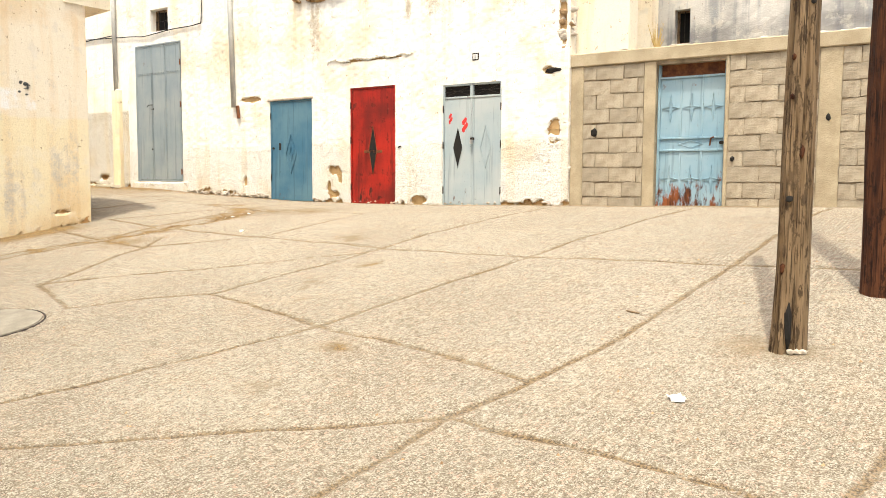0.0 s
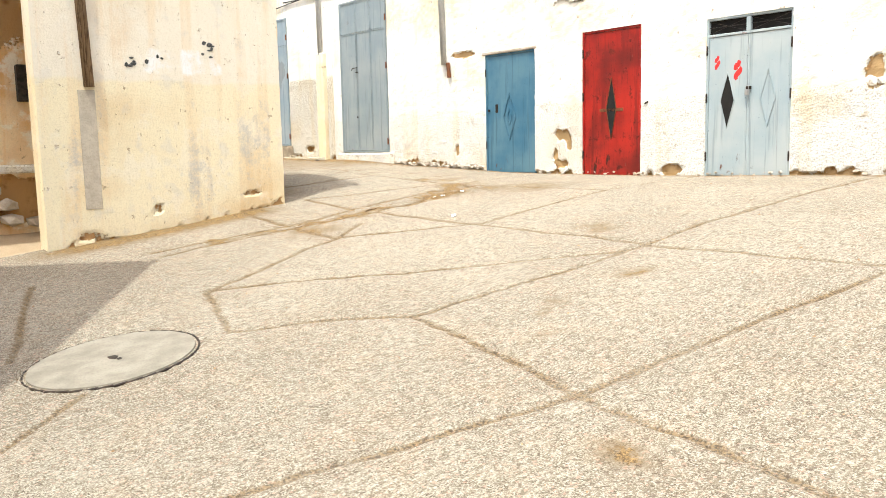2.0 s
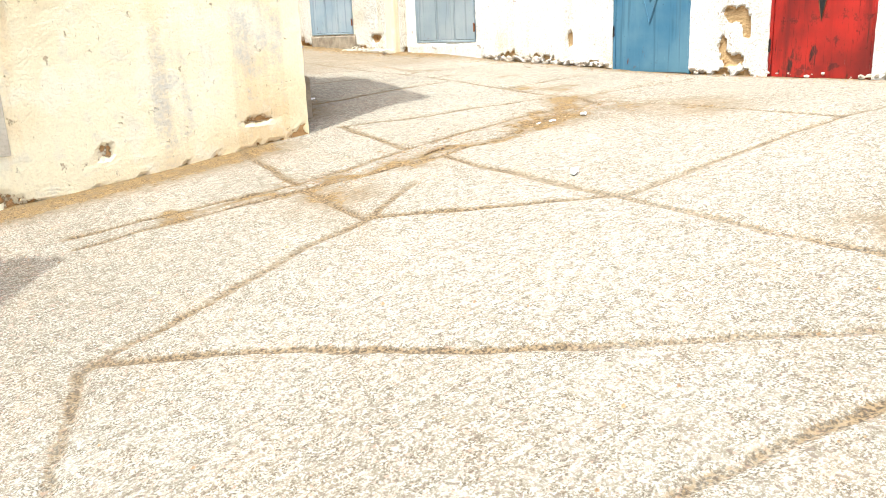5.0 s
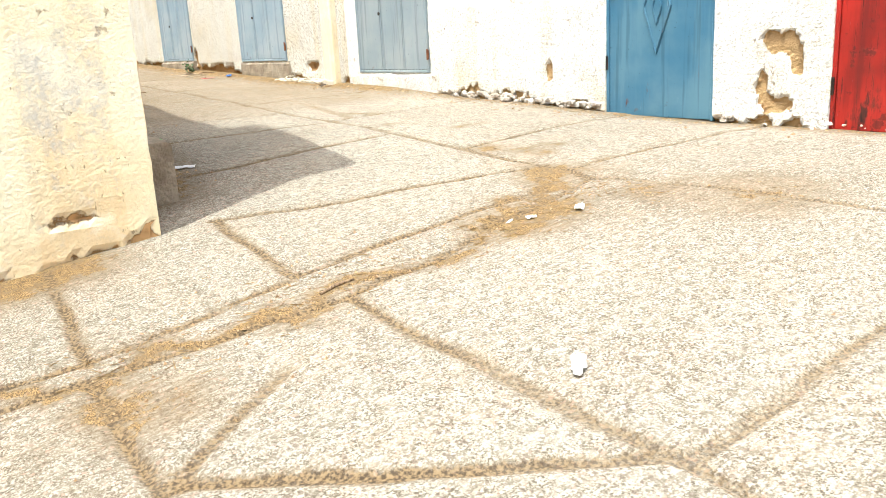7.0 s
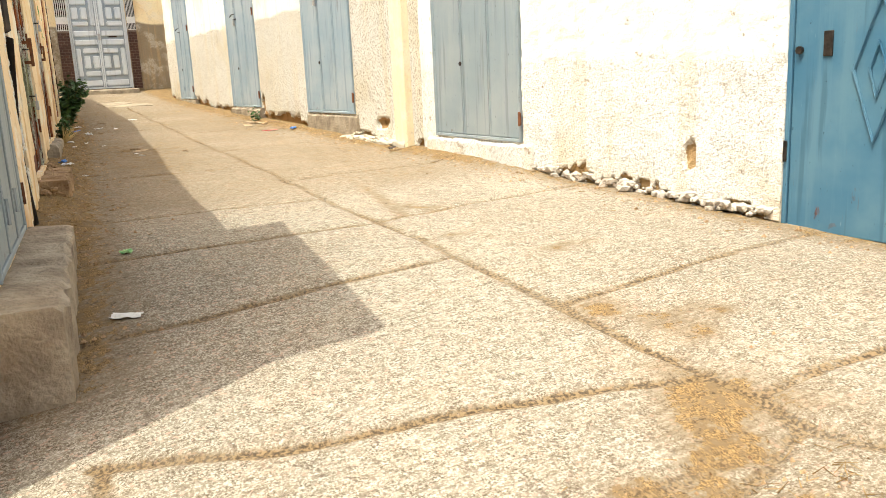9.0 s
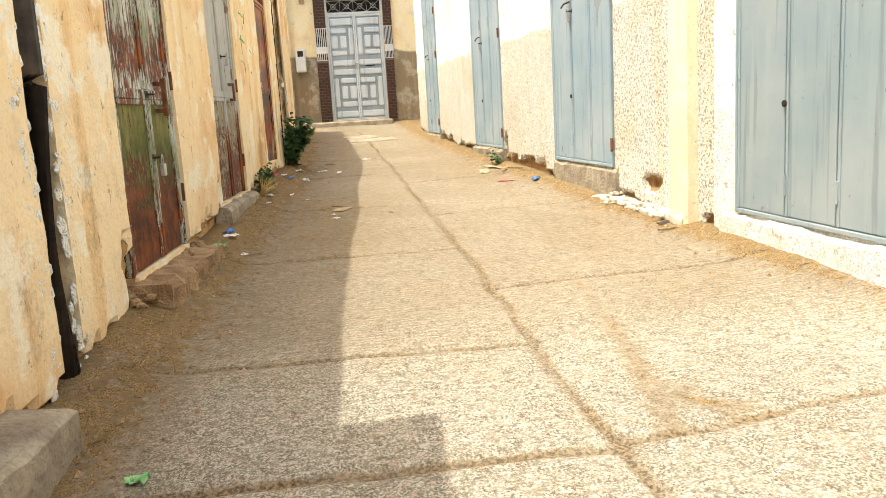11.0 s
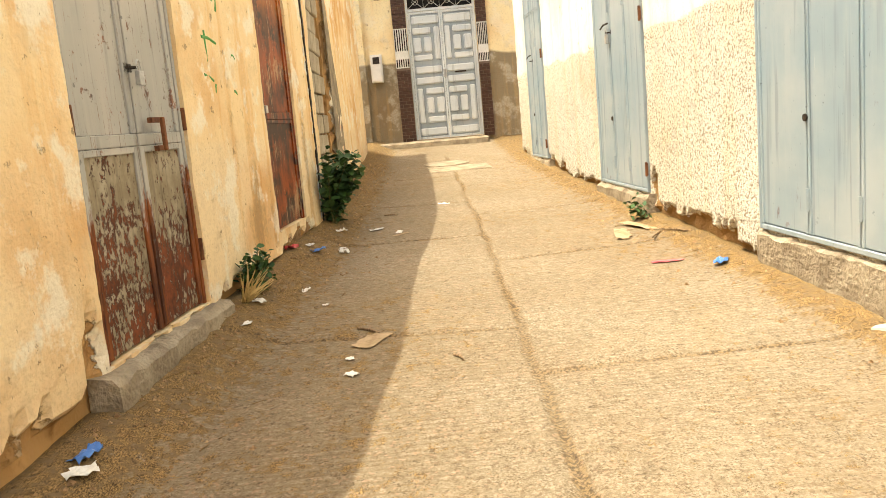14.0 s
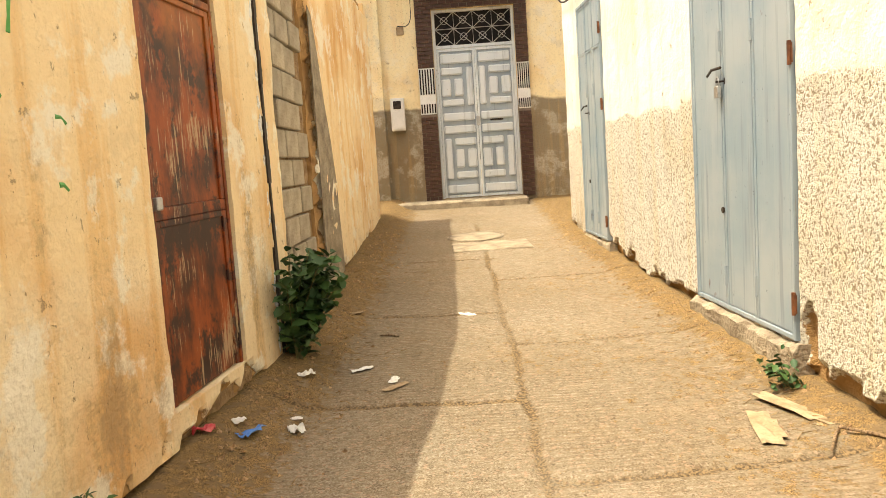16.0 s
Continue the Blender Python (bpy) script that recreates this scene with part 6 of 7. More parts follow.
cable("wall_cable", [(-31.2, 7.4, 5.95), (-31.2, 8.2, 5.93), (-31.15, 9.3, 6.05), (-31.1, 9.6, 6.05), (-29.5, 10.0, 6.3), (-28.2, 10.05, 6.55)], "black cable across the yellow house front", 0.013)
cable("wall_cable", [(-31.2, 7.72, 4.75), (-31.2, 7.95, 4.85), (-31.2, 7.95, 5.8), (-31.2, 8.05, 5.98), (-31.2, 9.5, 6.1), (-31.2, 9.62, 6.3), (-31.2, 9.6, 6.9)], "thin cable looping round the house front", 0.008)
cable("wall_cable", [(-30.9, 9.75, 9.2), (-30.9, 9.62, 8.3), (-30.8, 9.8, 7.2), (-30.5, 9.95, 6.0), (-29.6, 10.0, 5.5), (-28.1, 10.06, 5.45)], "black cable hanging in a loop by the house corner", 0.012)
cable("wall_cable", [(-30.9, 9.7, 9.0), (-30.9, 9.5, 8.0), (-31.1, 9.3, 7.3), (-31.2, 9.1, 6.95)], "thin black cable hanging on the house front", 0.009)
bm = tube(bmesh.new(), [wp(ALLEY_R, -16.85, 3.25, 0.06), wp(ALLEY_R, -16.9, 6.6, 0.06)], 0.045, 10)
tagged(part("rain_pipe", bm, M_PIPE, smooth=True), "grey plastic rain pipe on the white front", "pipe")
t = thing("pipe_casing", on_wall(ALLEY_R, along(ALLEY_R, -16.98), 0.95), "cream plastered casing round the foot of the rain pipe", "casing", kind="structure")
part("casing", boxes((0, 0.26, -0.10, 0.02, 0, 2.35), bevel=0.02), M_CREAM, t)
bm = tube(bmesh.new(), [(0.05, -0.20, 0.10), (0.05, -0.02, 0.13)], 0.05, 10)
part("outlet", bm, M_BLACKPIPE, t, "black drain outlet")
bm = tube(bmesh.new(), [wp(FACADE, -13.0, 2.72, 0.045), wp(FACADE, -13.12, 6.1, 0.045)], 0.05, 10)
tagged(part("rain_pipe", bm, M_PIPE, smooth=True), "grey pipe down the white front", "pipe")
bm = tube(bmesh.new(), [wp(FACADE, -12.88, 2.5, 0.03), wp(FACADE, -12.9, 2.75, 0.04)], 0.035, 8)
tagged(part("pipe_stub", bm, M_RUST), "rusty broken pipe stub on the white front", "pipe")
bm = tube(bmesh.new(), [wp(LANE_A, -14.73, 0.8, -0.03), wp(LANE_A, -14.73, 2.2, -0.03), wp(LANE_A, -14.73, 2.25, -0.035), wp(LANE_A, -14.73, 4.15, -0.03)], 0.068, 10)
tagged(part("drain_pipe", bm, M_BLACKPIPE, smooth=True), "black drain pipe set in a wall chase", "pipe")
t = thing("drain_chase", on_wall(LANE_A, along(LANE_A, -14.65), 0.4), "rough whitewashed cement edge beside the drain pipe", "chase", kind="structure")
# near-black sheet stands in for the shade deep in the chase
part("chase_shade", boxes((-0.06, 0.24, 0.1, 0.2, -0.1, 3.9)), M_BLACK, t)
bm = bmesh.new()
rng = random.Random(5)
for k in range(260):
    rock(bm, (rng.choice((-0.05, 0.24)) + rng.uniform(-0.10, 0.03), 0.008, 0.4 + rng.uniform(0, 3.5)), (rng.uniform(0.01, 0.04), 0.012, rng.uniform(0.02, 0.07)), k)
part("rough_edge", bm, M_WHITE, t)
bm = tube(bmesh.new(), [(-11.40, 4.40, 2.05), (-11.40, 4.30, 5.1)], 0.055, 10)
tagged(part("downpipe", bm, M_WOOD, smooth=True), "brown weathered downpipe on the cream wall", "pipe")
ob = part("cement_patch", boxes((along(CORNER, y=4.28), along(CORNER, y=4.46), -0.006, 0.0, 0.72, 2.02), bevel=0.003), M_MORTAR)
ob.matrix_basis = on_wall(CORNER, 0, 0)
tagged(ob, "grey cement strip below the downpipe", "patch", kind="structure")
ob = part("meter_box", boxes((0, 0.14, -0.12, 0, 0, 0.42), bevel=0.01), M_DARKIRON)
ob.matrix_basis = on_wall(RECESS, along(RECESS, y=3.93), 1.95)
tagged(ob, "small dark metal meter box on the orange wall", "box")
bm = boxes((0, 0.9, -0.14, 0, 0.0, 0.10), bevel=0.02)
ob = part("wall_ledge", bm, M_WHITE)
ob.matrix_basis = on_wall(RECESS, along(RECESS, y=3.25), 1.12)
tagged(ob, "white plaster ledge on the orange wall", "ledge", kind="structure")
bm = bmesh.new()
rng = random.Random(9)
for k in range(12):
    rock(bm, (rng.uniform(3.6, 5.2), -0.06, rng.uniform(0.5, 1.05)), (0.16, 0.10, 0.13), 200 + k)
ob = part("foot_stones", bm, M_STONE)
ob.matrix_basis = on_wall(RECESS, 0, 0)
tagged(ob, "bare foundation stones of the orange wall", "stones", kind="stuff")

# house number plate
t = thing("number_plate", on_wall(FACADE, along(FACADE, -7.42), 3.2), "small dark house number plate over the double door", "plate")
part("plate", boxes((0, 0.12, -0.012, 0.0, 0, 0.12), bevel=0.004), M_DARKIRON, t)
part("bars", boxes((0.02, 0.045, -0.016, -0.01, 0.02, 0.1), (0.06, 0.1, -0.016, -0.01, 0.02, 0.1)), M_PAPER, t, "pale numerals, not legible")

# cracked plaster ridge over the red door
bm = bmesh.new()
rng = random.Random(12)
for k in range(26):
    rock(bm, (k * 0.075, 0.0, 0.02 * math.sin(k * 0.9) + rng.uniform(-0.015, 0.015)), (0.055, 0.035, 0.03), 300 + k)
ob = part("cracked_ridge", bm, M_WHITE)
ob.matrix_basis = on_wall(FACADE, along(FACADE, -10.5), 3.42)
tagged(ob, "cracked plaster ridge above the red door", "ridge", kind="structure")

# broken roof edge
bm = bmesh.new()
for k in range(16):
    rock(bm, (k * 0.08, -0.02, rng.uniform(-0.04, 0.05)), (0.07, 0.07, 0.05), 400 + k)
ob = part("broken_eave", bm, M_EARTH)
ob.matrix_basis = on_wall(FACADE, along(FACADE, -11.3), 4.6)
tagged(ob, "broken brown eave stones on the white front", "stones", kind="structure")

# stones at the end of the white front
front = bpy.data.objects["wall_white_front"]
rng = random.Random(21)
u_end = FACADE["len"]
for k in range(26):
    bm = bmesh.new()
    rock(bm, (0, 0, 0), (rng.uniform(0.05, 0.12), 0.05, rng.uniform(0.035, 0.075)), 500 + k, 1.0)
    ob = part("stone", bm, M_STONE if k % 3 else M_EARTH, front)
    ob.matrix_basis = Matrix.Translation((u_end - rng.uniform(-0.04, 0.17), rng.uniform(0.03, 0.07), rng.uniform(3.15, 4.5)))
for k in range(9):
    bm = bmesh.new()
    rock(bm, (0, 0, 0), (rng.uniform(0.09, 0.14), 0.05, rng.uniform(0.06, 0.085)), 540 + k, 1.0)
    ob = part("stone", bm, M_WHITE, front)
    ob.matrix_basis = Matrix.Translation((u_end - 0.10 - 0.21 * (k % 2) + rng.uniform(-0.03, 0.03), 0.04, 1.45 + 0.17 * (k // 2) + rng.uniform(-0.03, 0.03)))
bm = bmesh.new()
rock(bm, (0, 0, 0), (0.17, 0.06, 0.07), 77)
ob = part("cavity", bm, M_BLACK, front, "dark hole in the wall")
ob.matrix_basis = Matrix.Translation((u_end - 0.25, 0.02, 2.95))

# painted marks
bm = bmesh.new()
rng = random.Random(31)
for a, b, z0, z1, n in ((4.82, 5.25, 2.30, 2.42, 9), (5.72, 5.86, 2.40, 2.62, 7)):
    for k in range(n):
        y, z = rng.uniform(a, b), rng.uniform(z0, z1)
        rock(bm, (along(CORNER, y=y), -0.002, z), (rng.uniform(0.015, 0.04), 0.005, rng.uniform(0.015, 0.05)), 600 + k)
ob = part("paint_marks", bm, M_MARK)
ob.matrix_basis = on_wall(CORNER, 0, 0)
tagged(ob, "black paint marks, not legible, on the cream wall", "marks", kind="structure")
bm = bmesh.new()
for k, (a, b, c, d) in enumerate(((0.0, 0.03, 0.0, 0.10), (0.05, 0.14, 0.0, 0.025), (0.12, 0.15, 0.0, 0.09), (0.18, 0.28, -0.01, 0.015), (0.2, 0.225, 0.0, 0.11), (0.27, 0.30, -0.01, 0.08), (0.34, 0.46, -0.02, 0.01), (0.36, 0.385, -0.02, 0.10), (0.44, 0.47, -0.02, 0.09))):
    box(bm, a, b, -0.004, 0.0, c, d)
ob = part("wall_writing", bm, M_YELLOWMARK)
ob.matrix_basis = on_wall(LANE_A, along(LANE_A, -18.35), 3.68)
tagged(ob, "faded yellow painted writing, not legible", "writing", kind="structure")

bm = bmesh.new()
for xa, za, xb, zb in ((-19.84, 3.08, -20.05, 3.06), (-20.12, 3.1, -20.1, 3.0), (-19.78, 2.82, -20.02, 2.80), (-19.83, 2.86, -19.83, 2.68), (-19.75, 2.6, -19.9, 2.57), (-19.93, 2.55, -19.91, 2.5), (-20.3, 2.75, -20.36, 2.73), (-20.28, 2.52, -20.33, 2.5)):
    tube(bm, [wp(LANE_A, xa, za, -0.006), wp(LANE_A, (xa + xb) / 2, (za + zb) / 2 + 0.01, -0.006), wp(LANE_A, xb, zb, -0.006)], 0.011, 6)
tagged(part("green_marks", bm, M_GREENMARK), "green paint scrawls, not legible, on the ochre wall", "marks", kind="structure")

# dry grass and rubble on the block wall
bm = bmesh.new()
rng = random.Random(41)
for k in range(60):
    rock(bm, (rng.uniform(0.7, 6.0), rng.uniform(0.02, 0.35), 3.17), (rng.uniform(0.04, 0.13), 0.08, rng.uniform(0.02, 0.05)), 700 + k)
ob = part("wall_top_rubble", bm, M_STONE)
ob.matrix_basis = on_wall(BLOCKS, 0, 0)
tagged(ob, "loose rubble on top of the block wall", "rubble", kind="stuff")
bm = bmesh.new()
for k in range(40):
    a, r = rng.uniform(0, 6.28), rng.uniform(0.02, 0.14)
    hh = rng.uniform(0.12, 0.4)
    tube(bm, [(0.03 * math.cos(a), 0.03 * math.sin(a), 0), (r * math.cos(a), r * math.sin(a), hh)], [0.006, 0.002], 4)
ob = part("dry_grass", bm, M_DRYGRASS)
ob.matrix_basis = on_wall(BLOCKS, 1.25, 3.16, -0.15)
tagged(ob, "tuft of dry grass on the block wall", "grass", kind="stuff")

# hole in the block wall
for x, z, r in ((-5.33, 2.0, 0.06), (-3.34, 1.59, 0.03), (-2.18, 2.1, 0.04)):
    bm = bmesh.new()
    rock(bm, (0, 0, 0), (r, 0.03, r * 1.3), int(r * 1000), 1.0)
    ob = part("block_hole", bm, M_BLACK, bw, "dark hole knocked in a block")
    ob.matrix_basis = Matrix.Translation((along(BLOCKS, x), -0.005, z))


# ---- plants ----
def weed(x, y, hgt, spread, n, seed, label, out=(0.0, 1.0), leaf=0.035):
    rng = random.Random(seed)
    t = thing("weed", Matrix.Translation((x, y, float(ground_z(x, y)) + 0.01)), label, "plant")
    st, lv = bmesh.new(), bmesh.new()
    stems = []
    for k in range(max(5, n // 28)):
        a, r = rng.uniform(0, 6.28), rng.uniform(0.2, 1.0) * spread
        tip = Vector((r * math.cos(a) + out[0] * spread * 0.4, abs(r * math.sin(a)) * out[1], hgt * rng.uniform(0.55, 1.05)))
        mid = Vector((tip.x * 0.35, tip.y * 0.35, tip.z * 0.55))
        tube(st, [(0.02 * math.cos(a), 0.02, -0.02), mid, tip], [0.007, 0.005, 0.002], 5)
        stems.append((mid, tip))
    for k in range(n):
        mid, tip = rng.choice(stems)
        q = rng.uniform(-0.45, 1.0)
        p = (mid.lerp(tip, q) if q > 0 else mid * (1 + q)) + Vector((rng.gauss(0, 0.035), rng.gauss(0, 0.035), rng.gauss(0, 0.03)))
        p.z = max(p.z, 0.02)
        s = leaf * rng.uniform(0.6, 1.4)
        m = Matrix.Translation(p) @ Euler((rng.uniform(-0.9, 0.9), rng.uniform(-0.9, 0.9), rng.uniform(0, 6.28))).to_matrix().to_4x4()
        pts = [(0, -s, 0), (s * 0.6, -s * 0.2, s * 0.18), (s * 0.45, s * 0.6, s * 0.12), (0, s, -0.1 * s), (-s * 0.45, s * 0.6, s * 0.12), (-s * 0.6, -s * 0.2, s * 0.18)]
        v = [lv.verts.new(m @ Vector(c)) for c in pts]
        lv.faces.new((v[0], v[1], v[2], v[3])), lv.faces.new((v[0], v[3], v[4], v[5]))
    part("stems", st, M_STEM, t)
    part("leaves", lv, M_LEAF, t, smooth=True)


weed(-22.5, 7.58, 0.74, 0.36, 950, 1, "dark green leafy weed at the wall foot", leaf=0.042)
weed(-19.98, 7.38, 0.40, 0.17, 400, 2, "low green weed at the wall foot", leaf=0.022)
weed(-21.62, 10.28, 0.18, 0.12, 80, 3, "tiny green weed by the broken wall foot", (0.0, -1.0), 0.022)


# ---- litter ----
def scrap(name, x, y, w, d, mat, label, seed, crumple=0.25, turn=None, category="litter", lift=0.004):
    rng = random.Random(seed)
    bm = bmesh.new()
    n = 5
    g = [[bm.verts.new((w * (i / n - 0.5) * (1 + rng.uniform(-0.12, 0.12)), d * (j / n - 0.5) * (1 + rng.uniform(-0.12, 0.12)), rng.uniform(0, 1) * crumple * min(w, d))) for j in range(n + 1)] for i in range(n + 1)]
    for i in range(n):
        for j in range(n):
            if (i in (0, n - 1) and j in (0, n - 1)) and rng.random() < 0.5:
                continue
            bm.faces.new((g[i][j], g[i + 1][j], g[i + 1][j + 1], g[i][j + 1]))
    bmesh.ops.delete(bm, geom=[v for v in bm.verts if not v.link_faces], context="VERTS")
    bmesh.ops.solidify(bm, geom=bm.faces[:], thickness=-0.002)
    ob = part(name, bm, mat)
    ob.matrix_basis = lying(x, y, lift, rng.uniform(0, 360) if turn is None else turn)
    tagged(ob, label, category, "litter in the lane")


WHITE_BITS = [(-20.23, 7.66, .11, .05), (-21.36, 7.54, .07, .06), (-19.74, 7.45, .12, .06), (-21.61, 7.76, .07, .04), (-23.76, 8.66, .16, .07), (-18.54, 8.12, .06, .05), (-19.31, 7.47, .09, .05),
              (-22.46, 8.0, .14, .05), (-22.2, 8.22, .1, .05), (-22.25, 7.7, .1, .08), (-17.55, 7.3, .11, .07), (-17.2, 7.42, .07, .05), (-19.84, 7.84, .04, .04), (-12.68, 7.27, .14, .06),
              (-10.0, 8.2, .05, .04), (-9.83, 8.38, .10, .045), (-10.06, 8.1, .10, .015), (-1.53, 4.12, .10, .08), (-8.66, 7.24, .05, .12), (-18.77, 8.09, .04, .04)]
for k, (x, y, a, b) in enumerate(WHITE_BITS):
    scrap("paper_scrap", x, y, a, b, M_PAPER, "crumpled scrap of white paper on the paving", 800 + k)
scrap("cardboard_piece", -19.04, 8.18, 0.24, 0.12, M_CARD, "flat torn piece of brown cardboard", 850, 0.05, -25)
scrap("cardboard_piece", -21.33, 10.2, 0.50, 0.10, M_CARD, "long strip of flattened cardboard", 851, 0.12, 20)
scrap("cardboard_piece", -21.15, 10.0, 0.40, 0.12, M_CARD, "bent strip of flattened cardboard", 852, 0.12, -10)
scrap("cardboard_piece", -23.85, 7.78, 0.16, 0.05, M_CARD, "small strip of cardboard", 853, 0.15)
scrap("cardboard_piece", -22.07, 8.24, 0.18, 0.05, M_CARD, "small strip of cardboard", 854, 0.15)
scrap("wrapper", -21.2, 7.42, 0.10, 0.07, M_REDPAPER, "crumpled red wrapper by the wall", 855, 0.5)
scrap("wrapper", -21.27, 7.62, 0.14, 0.07, M_BLUEPLASTIC, "crumpled blue and white wrapper by the wall", 856, 0.4)
scrap("wrapper", -20.12, 10.05, 0.20, 0.06, M_REDPAPER, "flattened faded red wrapper", 857, 0.1)
scrap("wrapper", -19.85, 10.3, 0.09, 0.07, M_BLUEPLASTIC, "scrap of blue plastic", 858, 0.5)
scrap("wrapper", -17.66, 7.27, 0.12, 0.06, M_BLUEPLASTIC, "crumpled pale blue wrapper", 859, 0.5)
scrap("wrapper", -17.17, 7.26, 0.09, 0.08, M_GREENPAPER, "crumpled green and white wrapper", 860, 0.5)
scrap("wrapper", -13.77, 7.40, 0.07, 0.05, M_GREENPAPER, "small crumpled green wrapper", 861, 0.5)
scrap("wrapper", -21.45, 7.80, 0.08, 0.07, M_PLASTIC, "crushed clear plastic cup", 862, 0.6)
rng = random.Random(51)
for k, (x, y, ln) in enumerate(((-19.2, 8.16, .22), (-16.7, 10.5, .25), (-18.65, 8.62, .1), (-21.0, 10.25, .4), (-20.9, 10.35, .3), (-9.95, 7.05, .18), (-2.4, 5.6, .12), (-23.2, 8.1, .15))):
    bm = bmesh.new()
    tube(bm, [(-ln / 2, 0, 0.006), (0, 0.01, 0.009), (ln / 2, -0.005, 0.006)], [0.006, 0.008, 0.005], 6)
    ob = part("stick", bm, M_WOOD)
    ob.matrix_basis = lying(x, y, 0, rng.uniform(0, 180))
    tagged(ob, "dry wooden stick lying on the paving", "stick", "litter in the lane")

# small stones and crumbs scattered over the paving
rng = random.Random(61)
bm = bmesh.new()


def pebble(x, y, r):
    z = lying(x, y).translation.z
    v = [bm.verts.new((x + r * math.cos(a + r * 900) * rng.uniform(0.7, 1.2), y + r * math.sin(a + r * 900) * rng.uniform(0.7, 1.2), z - 0.003)) for a in (0, 1.57, 3.14, 4.71)]
    top = bm.verts.new((x + rng.uniform(-.3, .3) * r, y + rng.uniform(-.3, .3) * r, z + r * 0.8))
    for k in range(4):
        bm.faces.new((v[k], v[(k + 1) % 4], top))


for k in range(900):
    x = rng.uniform(-28, -12.2)
    pebble(x, np.interp(x, [-29.0, -22.5, -11.42], [7.47, 7.50, 6.72]) + 0.05 + abs(rng.gauss(0, 0.22)), rng.uniform(0.006, 0.02))
for k in range(500):
    x = rng.uniform(-27.5, -6)
    pebble(x, np.interp(x, [-28.0, -16.5, -5.72], [10.03, 10.70, 10.99]) - 0.05 - abs(rng.gauss(0, 0.18)), rng.uniform(0.006, 0.02))
for k in range(260):
    pebble(rng.gauss(-10.0, 0.22), rng.uniform(6.0, 8.9), rng.uniform(0.004, 0.012))
for k in range(420):
    pebble(rng.uniform(-11, 0.5), rng.uniform(1.5, 10.8), rng.uniform(0.005, 0.014))
tagged(part("crumbs", bm, M_EARTH), "small stones and dry crumbs on the paving", "gravel", kind="stuff")

# broken earth and stones at the wall feet
def foot_rubble(s, xa, xb, n, reach, size, mat, seed, label):
    r, bm = random.Random(seed), bmesh.new()
    for k in range(n):
        x = r.uniform(xa, xb)
        p = wp(s, x, 0, -0.03 + abs(r.gauss(0, reach)))
        q = r.uniform(0.35, 1.0) ** 2 * size
        rock(bm, (p.x, p.y, lying(p.x, p.y).translation.z + q * 0.25 + r.uniform(0, 0.05)), (q * r.uniform(0.8, 1.5), q, q * 0.8), seed * 100 + k, 0.9)
    tagged(part("foot_rubble", bm, mat), label, "rubble", kind="stuff")


foot_rubble(LANE_A, -17.05, -15.45, 260, 0.07, 0.038, M_EARTH, 3, "crumbled earth and cement at the foot of the lane wall")
foot_rubble(ALLEY_R, -18.2, -16.8, 110, 0.12, 0.03, M_MORTAR, 7, "pale broken stones along the wall foot")
foot_rubble(FACADE, -14.5, -12.1, 170, 0.03, 0.055, M_STONE, 8, "whitewashed rubble at the foot of the white front")
foot_rubble(FACADE, -10.9, -6.0, 70, 0.05, 0.035, M_STONE, 9, "small broken plaster pieces at the foot of the white front")

# dry straw and leaf bits along the wall feet and in the gutter
bm = bmesh.new()
rng = random.Random(63)


def straw(x, y):
    z, a, ln = lying(x, y).translation.z + 0.004, rng.uniform(0, 6.28), rng.uniform(0.008, 0.035)
    dx, dy = ln * math.cos(a), ln * math.sin(a)
    tube(bm, [(x - dx, y - dy, z), (x + dx, y + dy, z + rng.uniform(0.0, 0.015))], [rng.uniform(0.001, 0.003), 0.001], 3)


for k in range(1500):
    x = rng.uniform(-28, -14.0)
    straw(x, np.interp(x, [-29.0, -22.5, -11.42], [7.47, 7.50, 6.72]) + 0.06 + abs(rng.gauss(0, 0.26)))
for k in range(800):
    x = rng.uniform(-27.5, -12)
    straw(x, np.interp(x, [-28.0, -16.5, -5.72], [10.03, 10.70, 10.99]) - 0.06 - abs(rng.gauss(0, 0.2)))
for k in range(420):
    straw(rng.gauss(-10.0, 0.17), rng.uniform(5.9, 8.9))
tagged(part("straw", bm, M_STRAW), "dry straw and leaf bits on the paving", "straw", kind="stuff")
bm = bmesh.new()
for k in range(46):
    a, r, hh = rng.uniform(0, 6.28), rng.uniform(0.04, 0.2), rng.uniform(0.06, 0.2)
    tube(bm, [(0.03 * math.cos(a), 0.03 * math.sin(a), -0.01), (r * math.cos(a), abs(r * math.sin(a)), hh)], [0.004, 0.0015], 4)
ob = part("dry_grass", bm, M_DRYGRASS)
ob.matrix_basis = lying(-19.72, 7.38)
tagged(ob, "tuft of dry yellow grass at the wall foot", "grass", kind="stuff")

# ---- loose masonry pieces ----
# broken-out block patch in the ochre wall
ochre = bpy.data.objects["wall_ochre_lane_end"]
u0, u1 = O_BRICKS[0], O_BRICKS[1]
ob = part("earth_core", boxes((u0 - 0.02, u1 + 0.02, 0.09, 0.2, 0.9, 4.0)), M_EARTH, ochre)
block_mesh = mesh_from(boxes((0, 0.40, 0.0, 0.09, 0, 0.195), bevel=0.008), "block", M_BLOCK)
rng = random.Random(71)
z, row = 1.35, 0
while z < 3.85:
    x = u0 + 0.05 + (0.2 if row % 2 else 0.0)
    while x < u1 - 0.35:
        ob = new("block", block_mesh)
        ob.parent = ochre
        ob.matrix_basis = Matrix.Translation((x, 0.05 + rng.uniform(-0.012, 0.012), z))
        x += 0.415
    z += 0.21
    row += 1

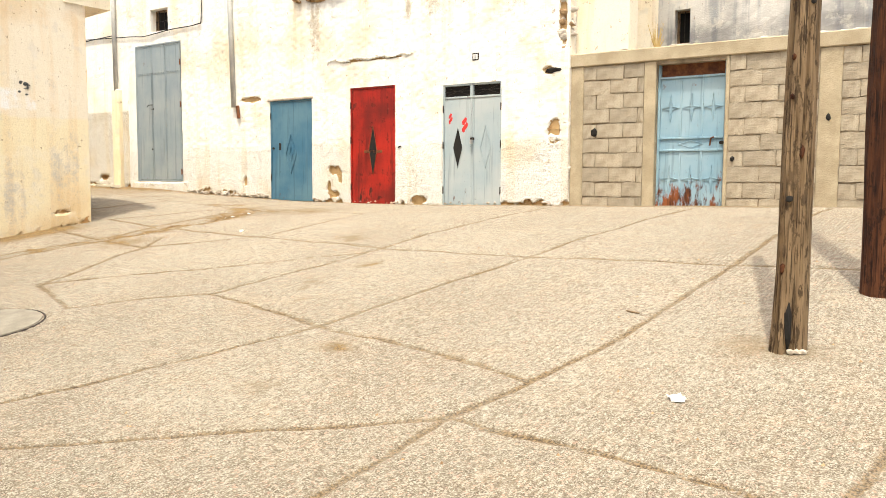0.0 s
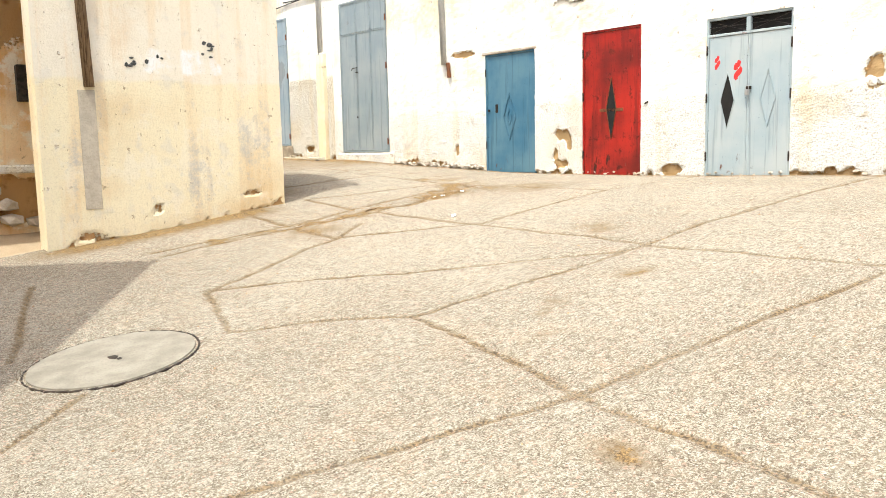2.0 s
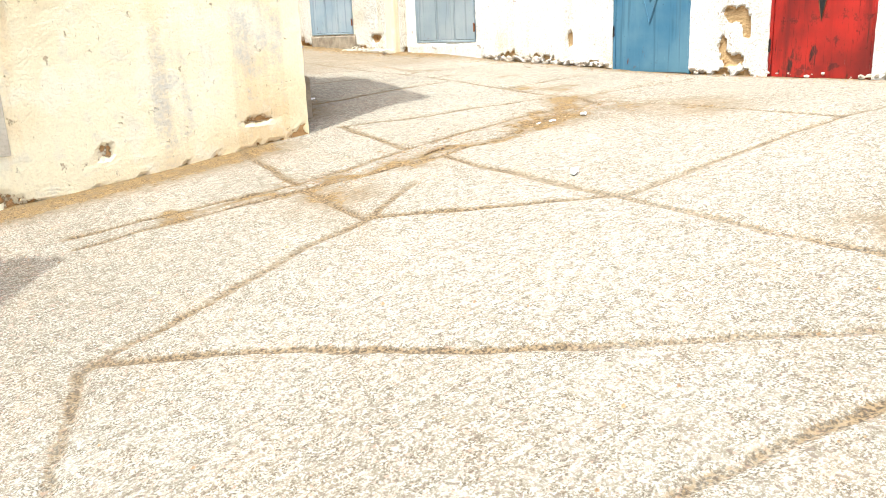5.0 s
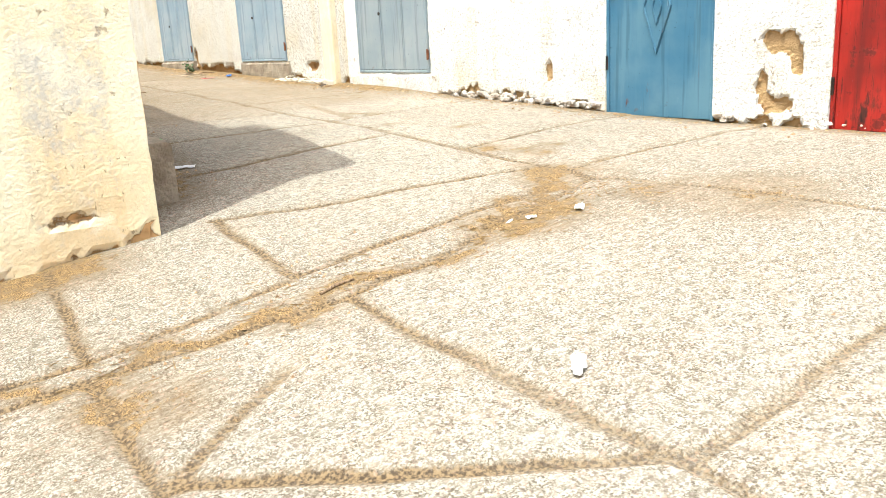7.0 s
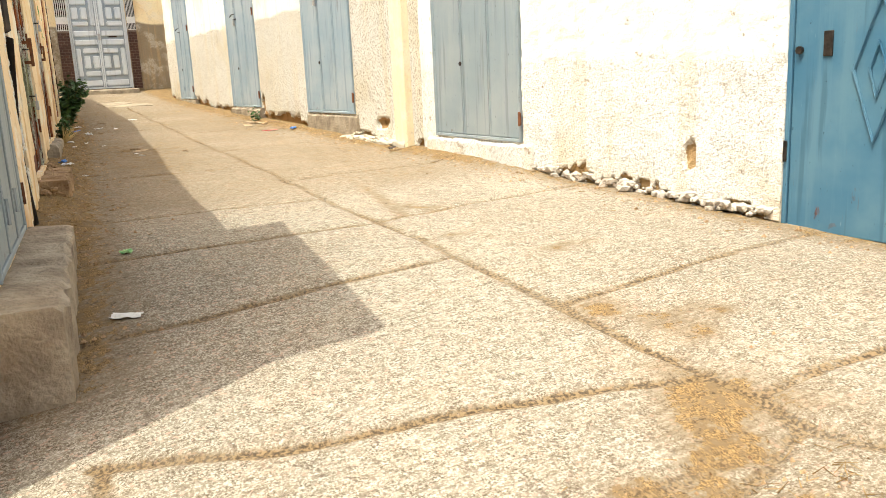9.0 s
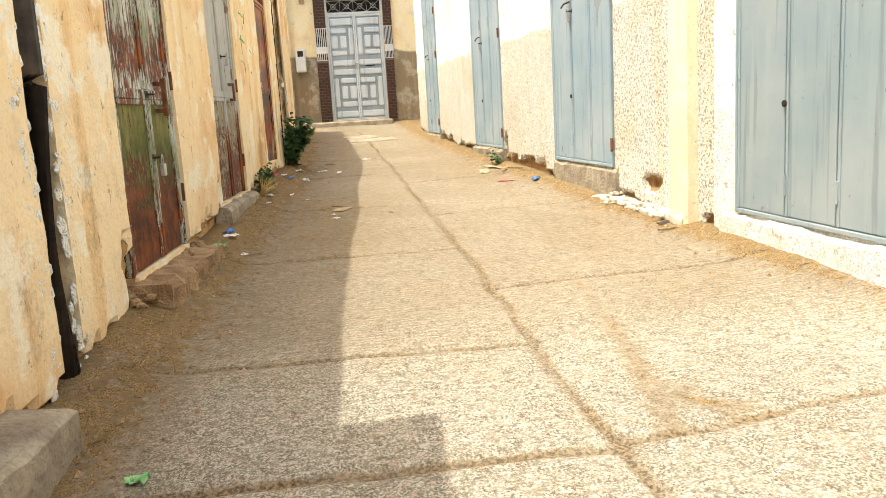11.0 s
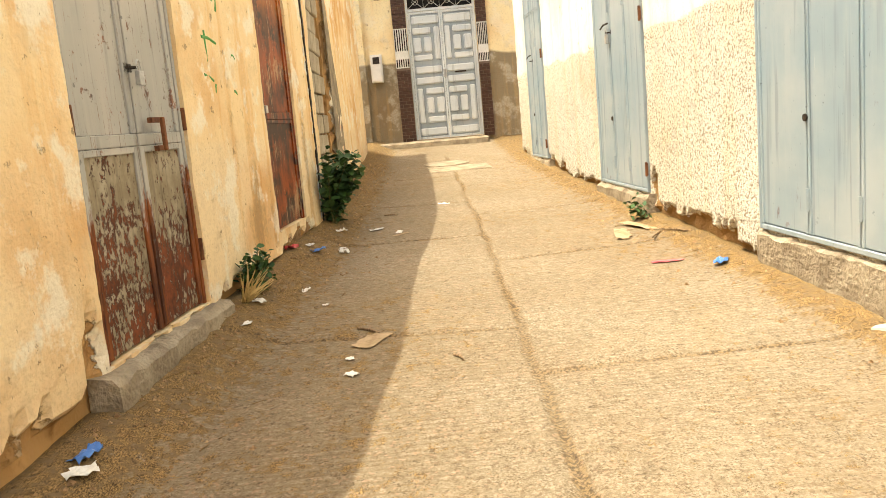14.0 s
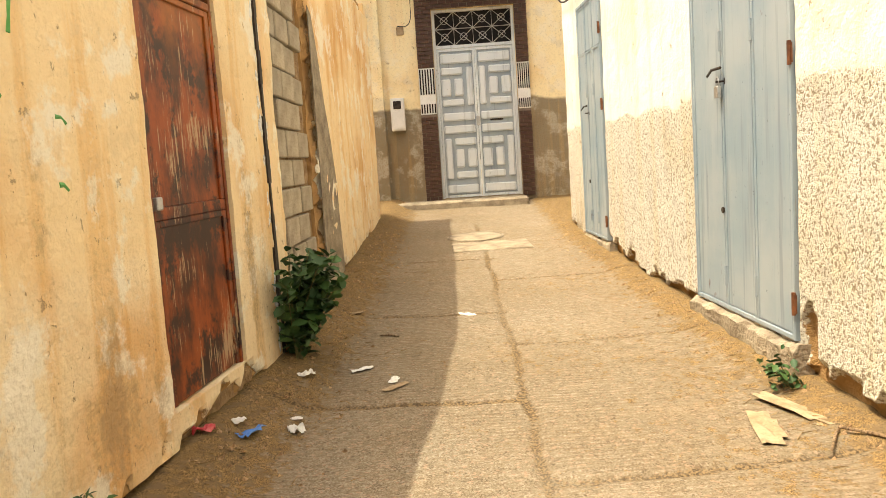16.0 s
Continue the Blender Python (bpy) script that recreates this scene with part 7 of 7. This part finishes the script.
# blocks of the block wall
def rough_block(seed):
    """A hollow block's face with uneven, chipped edges."""
    r, bm = random.Random(seed), bmesh.new()
    us, ws = [0, 0.1, 0.2, 0.3, 0.405], [0, 0.098, 0.196]
    g = [[bm.verts.new((u + r.uniform(-0.006, 0.006), r.uniform(-0.003, 0.004) + (r.uniform(0.0, 0.006) if i in (0, 4) or j in (0, 2) else 0), w + r.uniform(-0.006, 0.005))) for j, w in enumerate(ws)] for i, u in enumerate(us)]
    for i in range(4):
        for j in range(2):
            bm.faces.new((g[i][j], g[i + 1][j], g[i + 1][j + 1], g[i][j + 1]))
    rim = [g[i][0] for i in range(5)] + [g[4][1]] + [g[i][2] for i in (4, 3, 2, 1, 0)] + [g[0][1]]
    back = [bm.verts.new((v.co.x, 0.03, v.co.z)) for v in rim]
    for i in range(len(rim)):
        j = (i + 1) % len(rim)
        bm.faces.new((rim[j], rim[i], back[i], back[j]))
    return mesh_from(bm, "block", M_BLOCK)


stone_meshes = [rough_block(k) for k in range(7)]
edges = [0.0] + [v for p in posts for v in p] + [L]
bays = [(posts[k][1], posts[k + 1][0]) for k in range(len(posts) - 1) if not (posts[k][1] <= g0 + 0.01 and posts[k + 1][0] >= g1 - 0.01)]
for a, b in bays:
    z, row = 0.86, 0
    while z + 0.196 < 2.99:
        x = a + 0.006 - (0.21 if row % 2 else 0.0)
        while x < b - 0.03:
            x0, x1 = max(x, a + 0.006), min(x + 0.405, b - 0.006)
            if x1 - x0 > 0.05:
                ob = new("block", rng.choice(stone_meshes))
                ob.parent = bw
                ob.matrix_basis = pose(x0, rng.uniform(-0.009, 0.004), z + rng.uniform(-0.007, 0.007), 0, rng.uniform(-0.8, 0.8), rng.uniform(-0.5, 0.5)) @ Matrix.Diagonal(((x1 - x0) / 0.405, 1, 1, 1))
            x += 0.42
        z += 0.212
        row += 1

# brown cement patch and dark joint beside the broken-out blocks
bm = bmesh.new()
rng = random.Random(91)
ua, ub = along(LANE_B, -24.36), along(LANE_B, -25.25)
outline = [(ua, 1.2), (ub - 0.05, 1.25), (ub + 0.02, 1.6), (ub - 0.04, 2.1), (ub - 0.1, 2.35), (ub - 0.25, 2.75), (ub - 0.45, 3.1), (ub - 0.6, 3.5), (ua + 0.1, 3.8), (ua, 3.85)]
lo = [bm.verts.new((u + rng.uniform(-0.03, 0.03), 0.0, z)) for u, z in outline]
hi = [bm.verts.new((v.co.x, -0.007, v.co.z)) for v in lo]
bm.faces.new(hi)
for k in range(len(lo)):
    j = (k + 1) % len(lo)
    bm.faces.new((lo[k], lo[j], hi[j], hi[k]))
bmesh.ops.recalc_face_normals(bm, faces=bm.faces)
ob = part("cement_patch", bm, M_CEMENT)
ob.matrix_basis = on_wall(LANE_B, 0, 0)
tagged(ob, "bare brown cement patch on the ochre wall", "patch", kind="structure")
t = thing("wall_joint", on_wall(LANE_B, 0.02, 1.25), "dark open joint with white edges between two walls", "joint", kind="structure")
bm = bmesh.new()
for k in range(16):
    a = k * 0.2
    box(bm, -0.02 + 0.012 * math.sin(k * 1.7), 0.035 + 0.012 * math.sin(k * 2.3), -0.012, 0.01, a, a + 0.205)
part("gap", bm, M_BLACKPIPE, t, "dark gap")
bm = bmesh.new()
for k in range(90):
    rock(bm, (rng.choice((-0.05, 0.07)) + rng.uniform(-0.02, 0.02), 0.004, rng.uniform(0.1, 3.2)), (rng.uniform(0.01, 0.03), 0.01, rng.uniform(0.03, 0.09)), 950 + k)
part("white_edge", bm, M_WHITE, t, "flaking white edge")
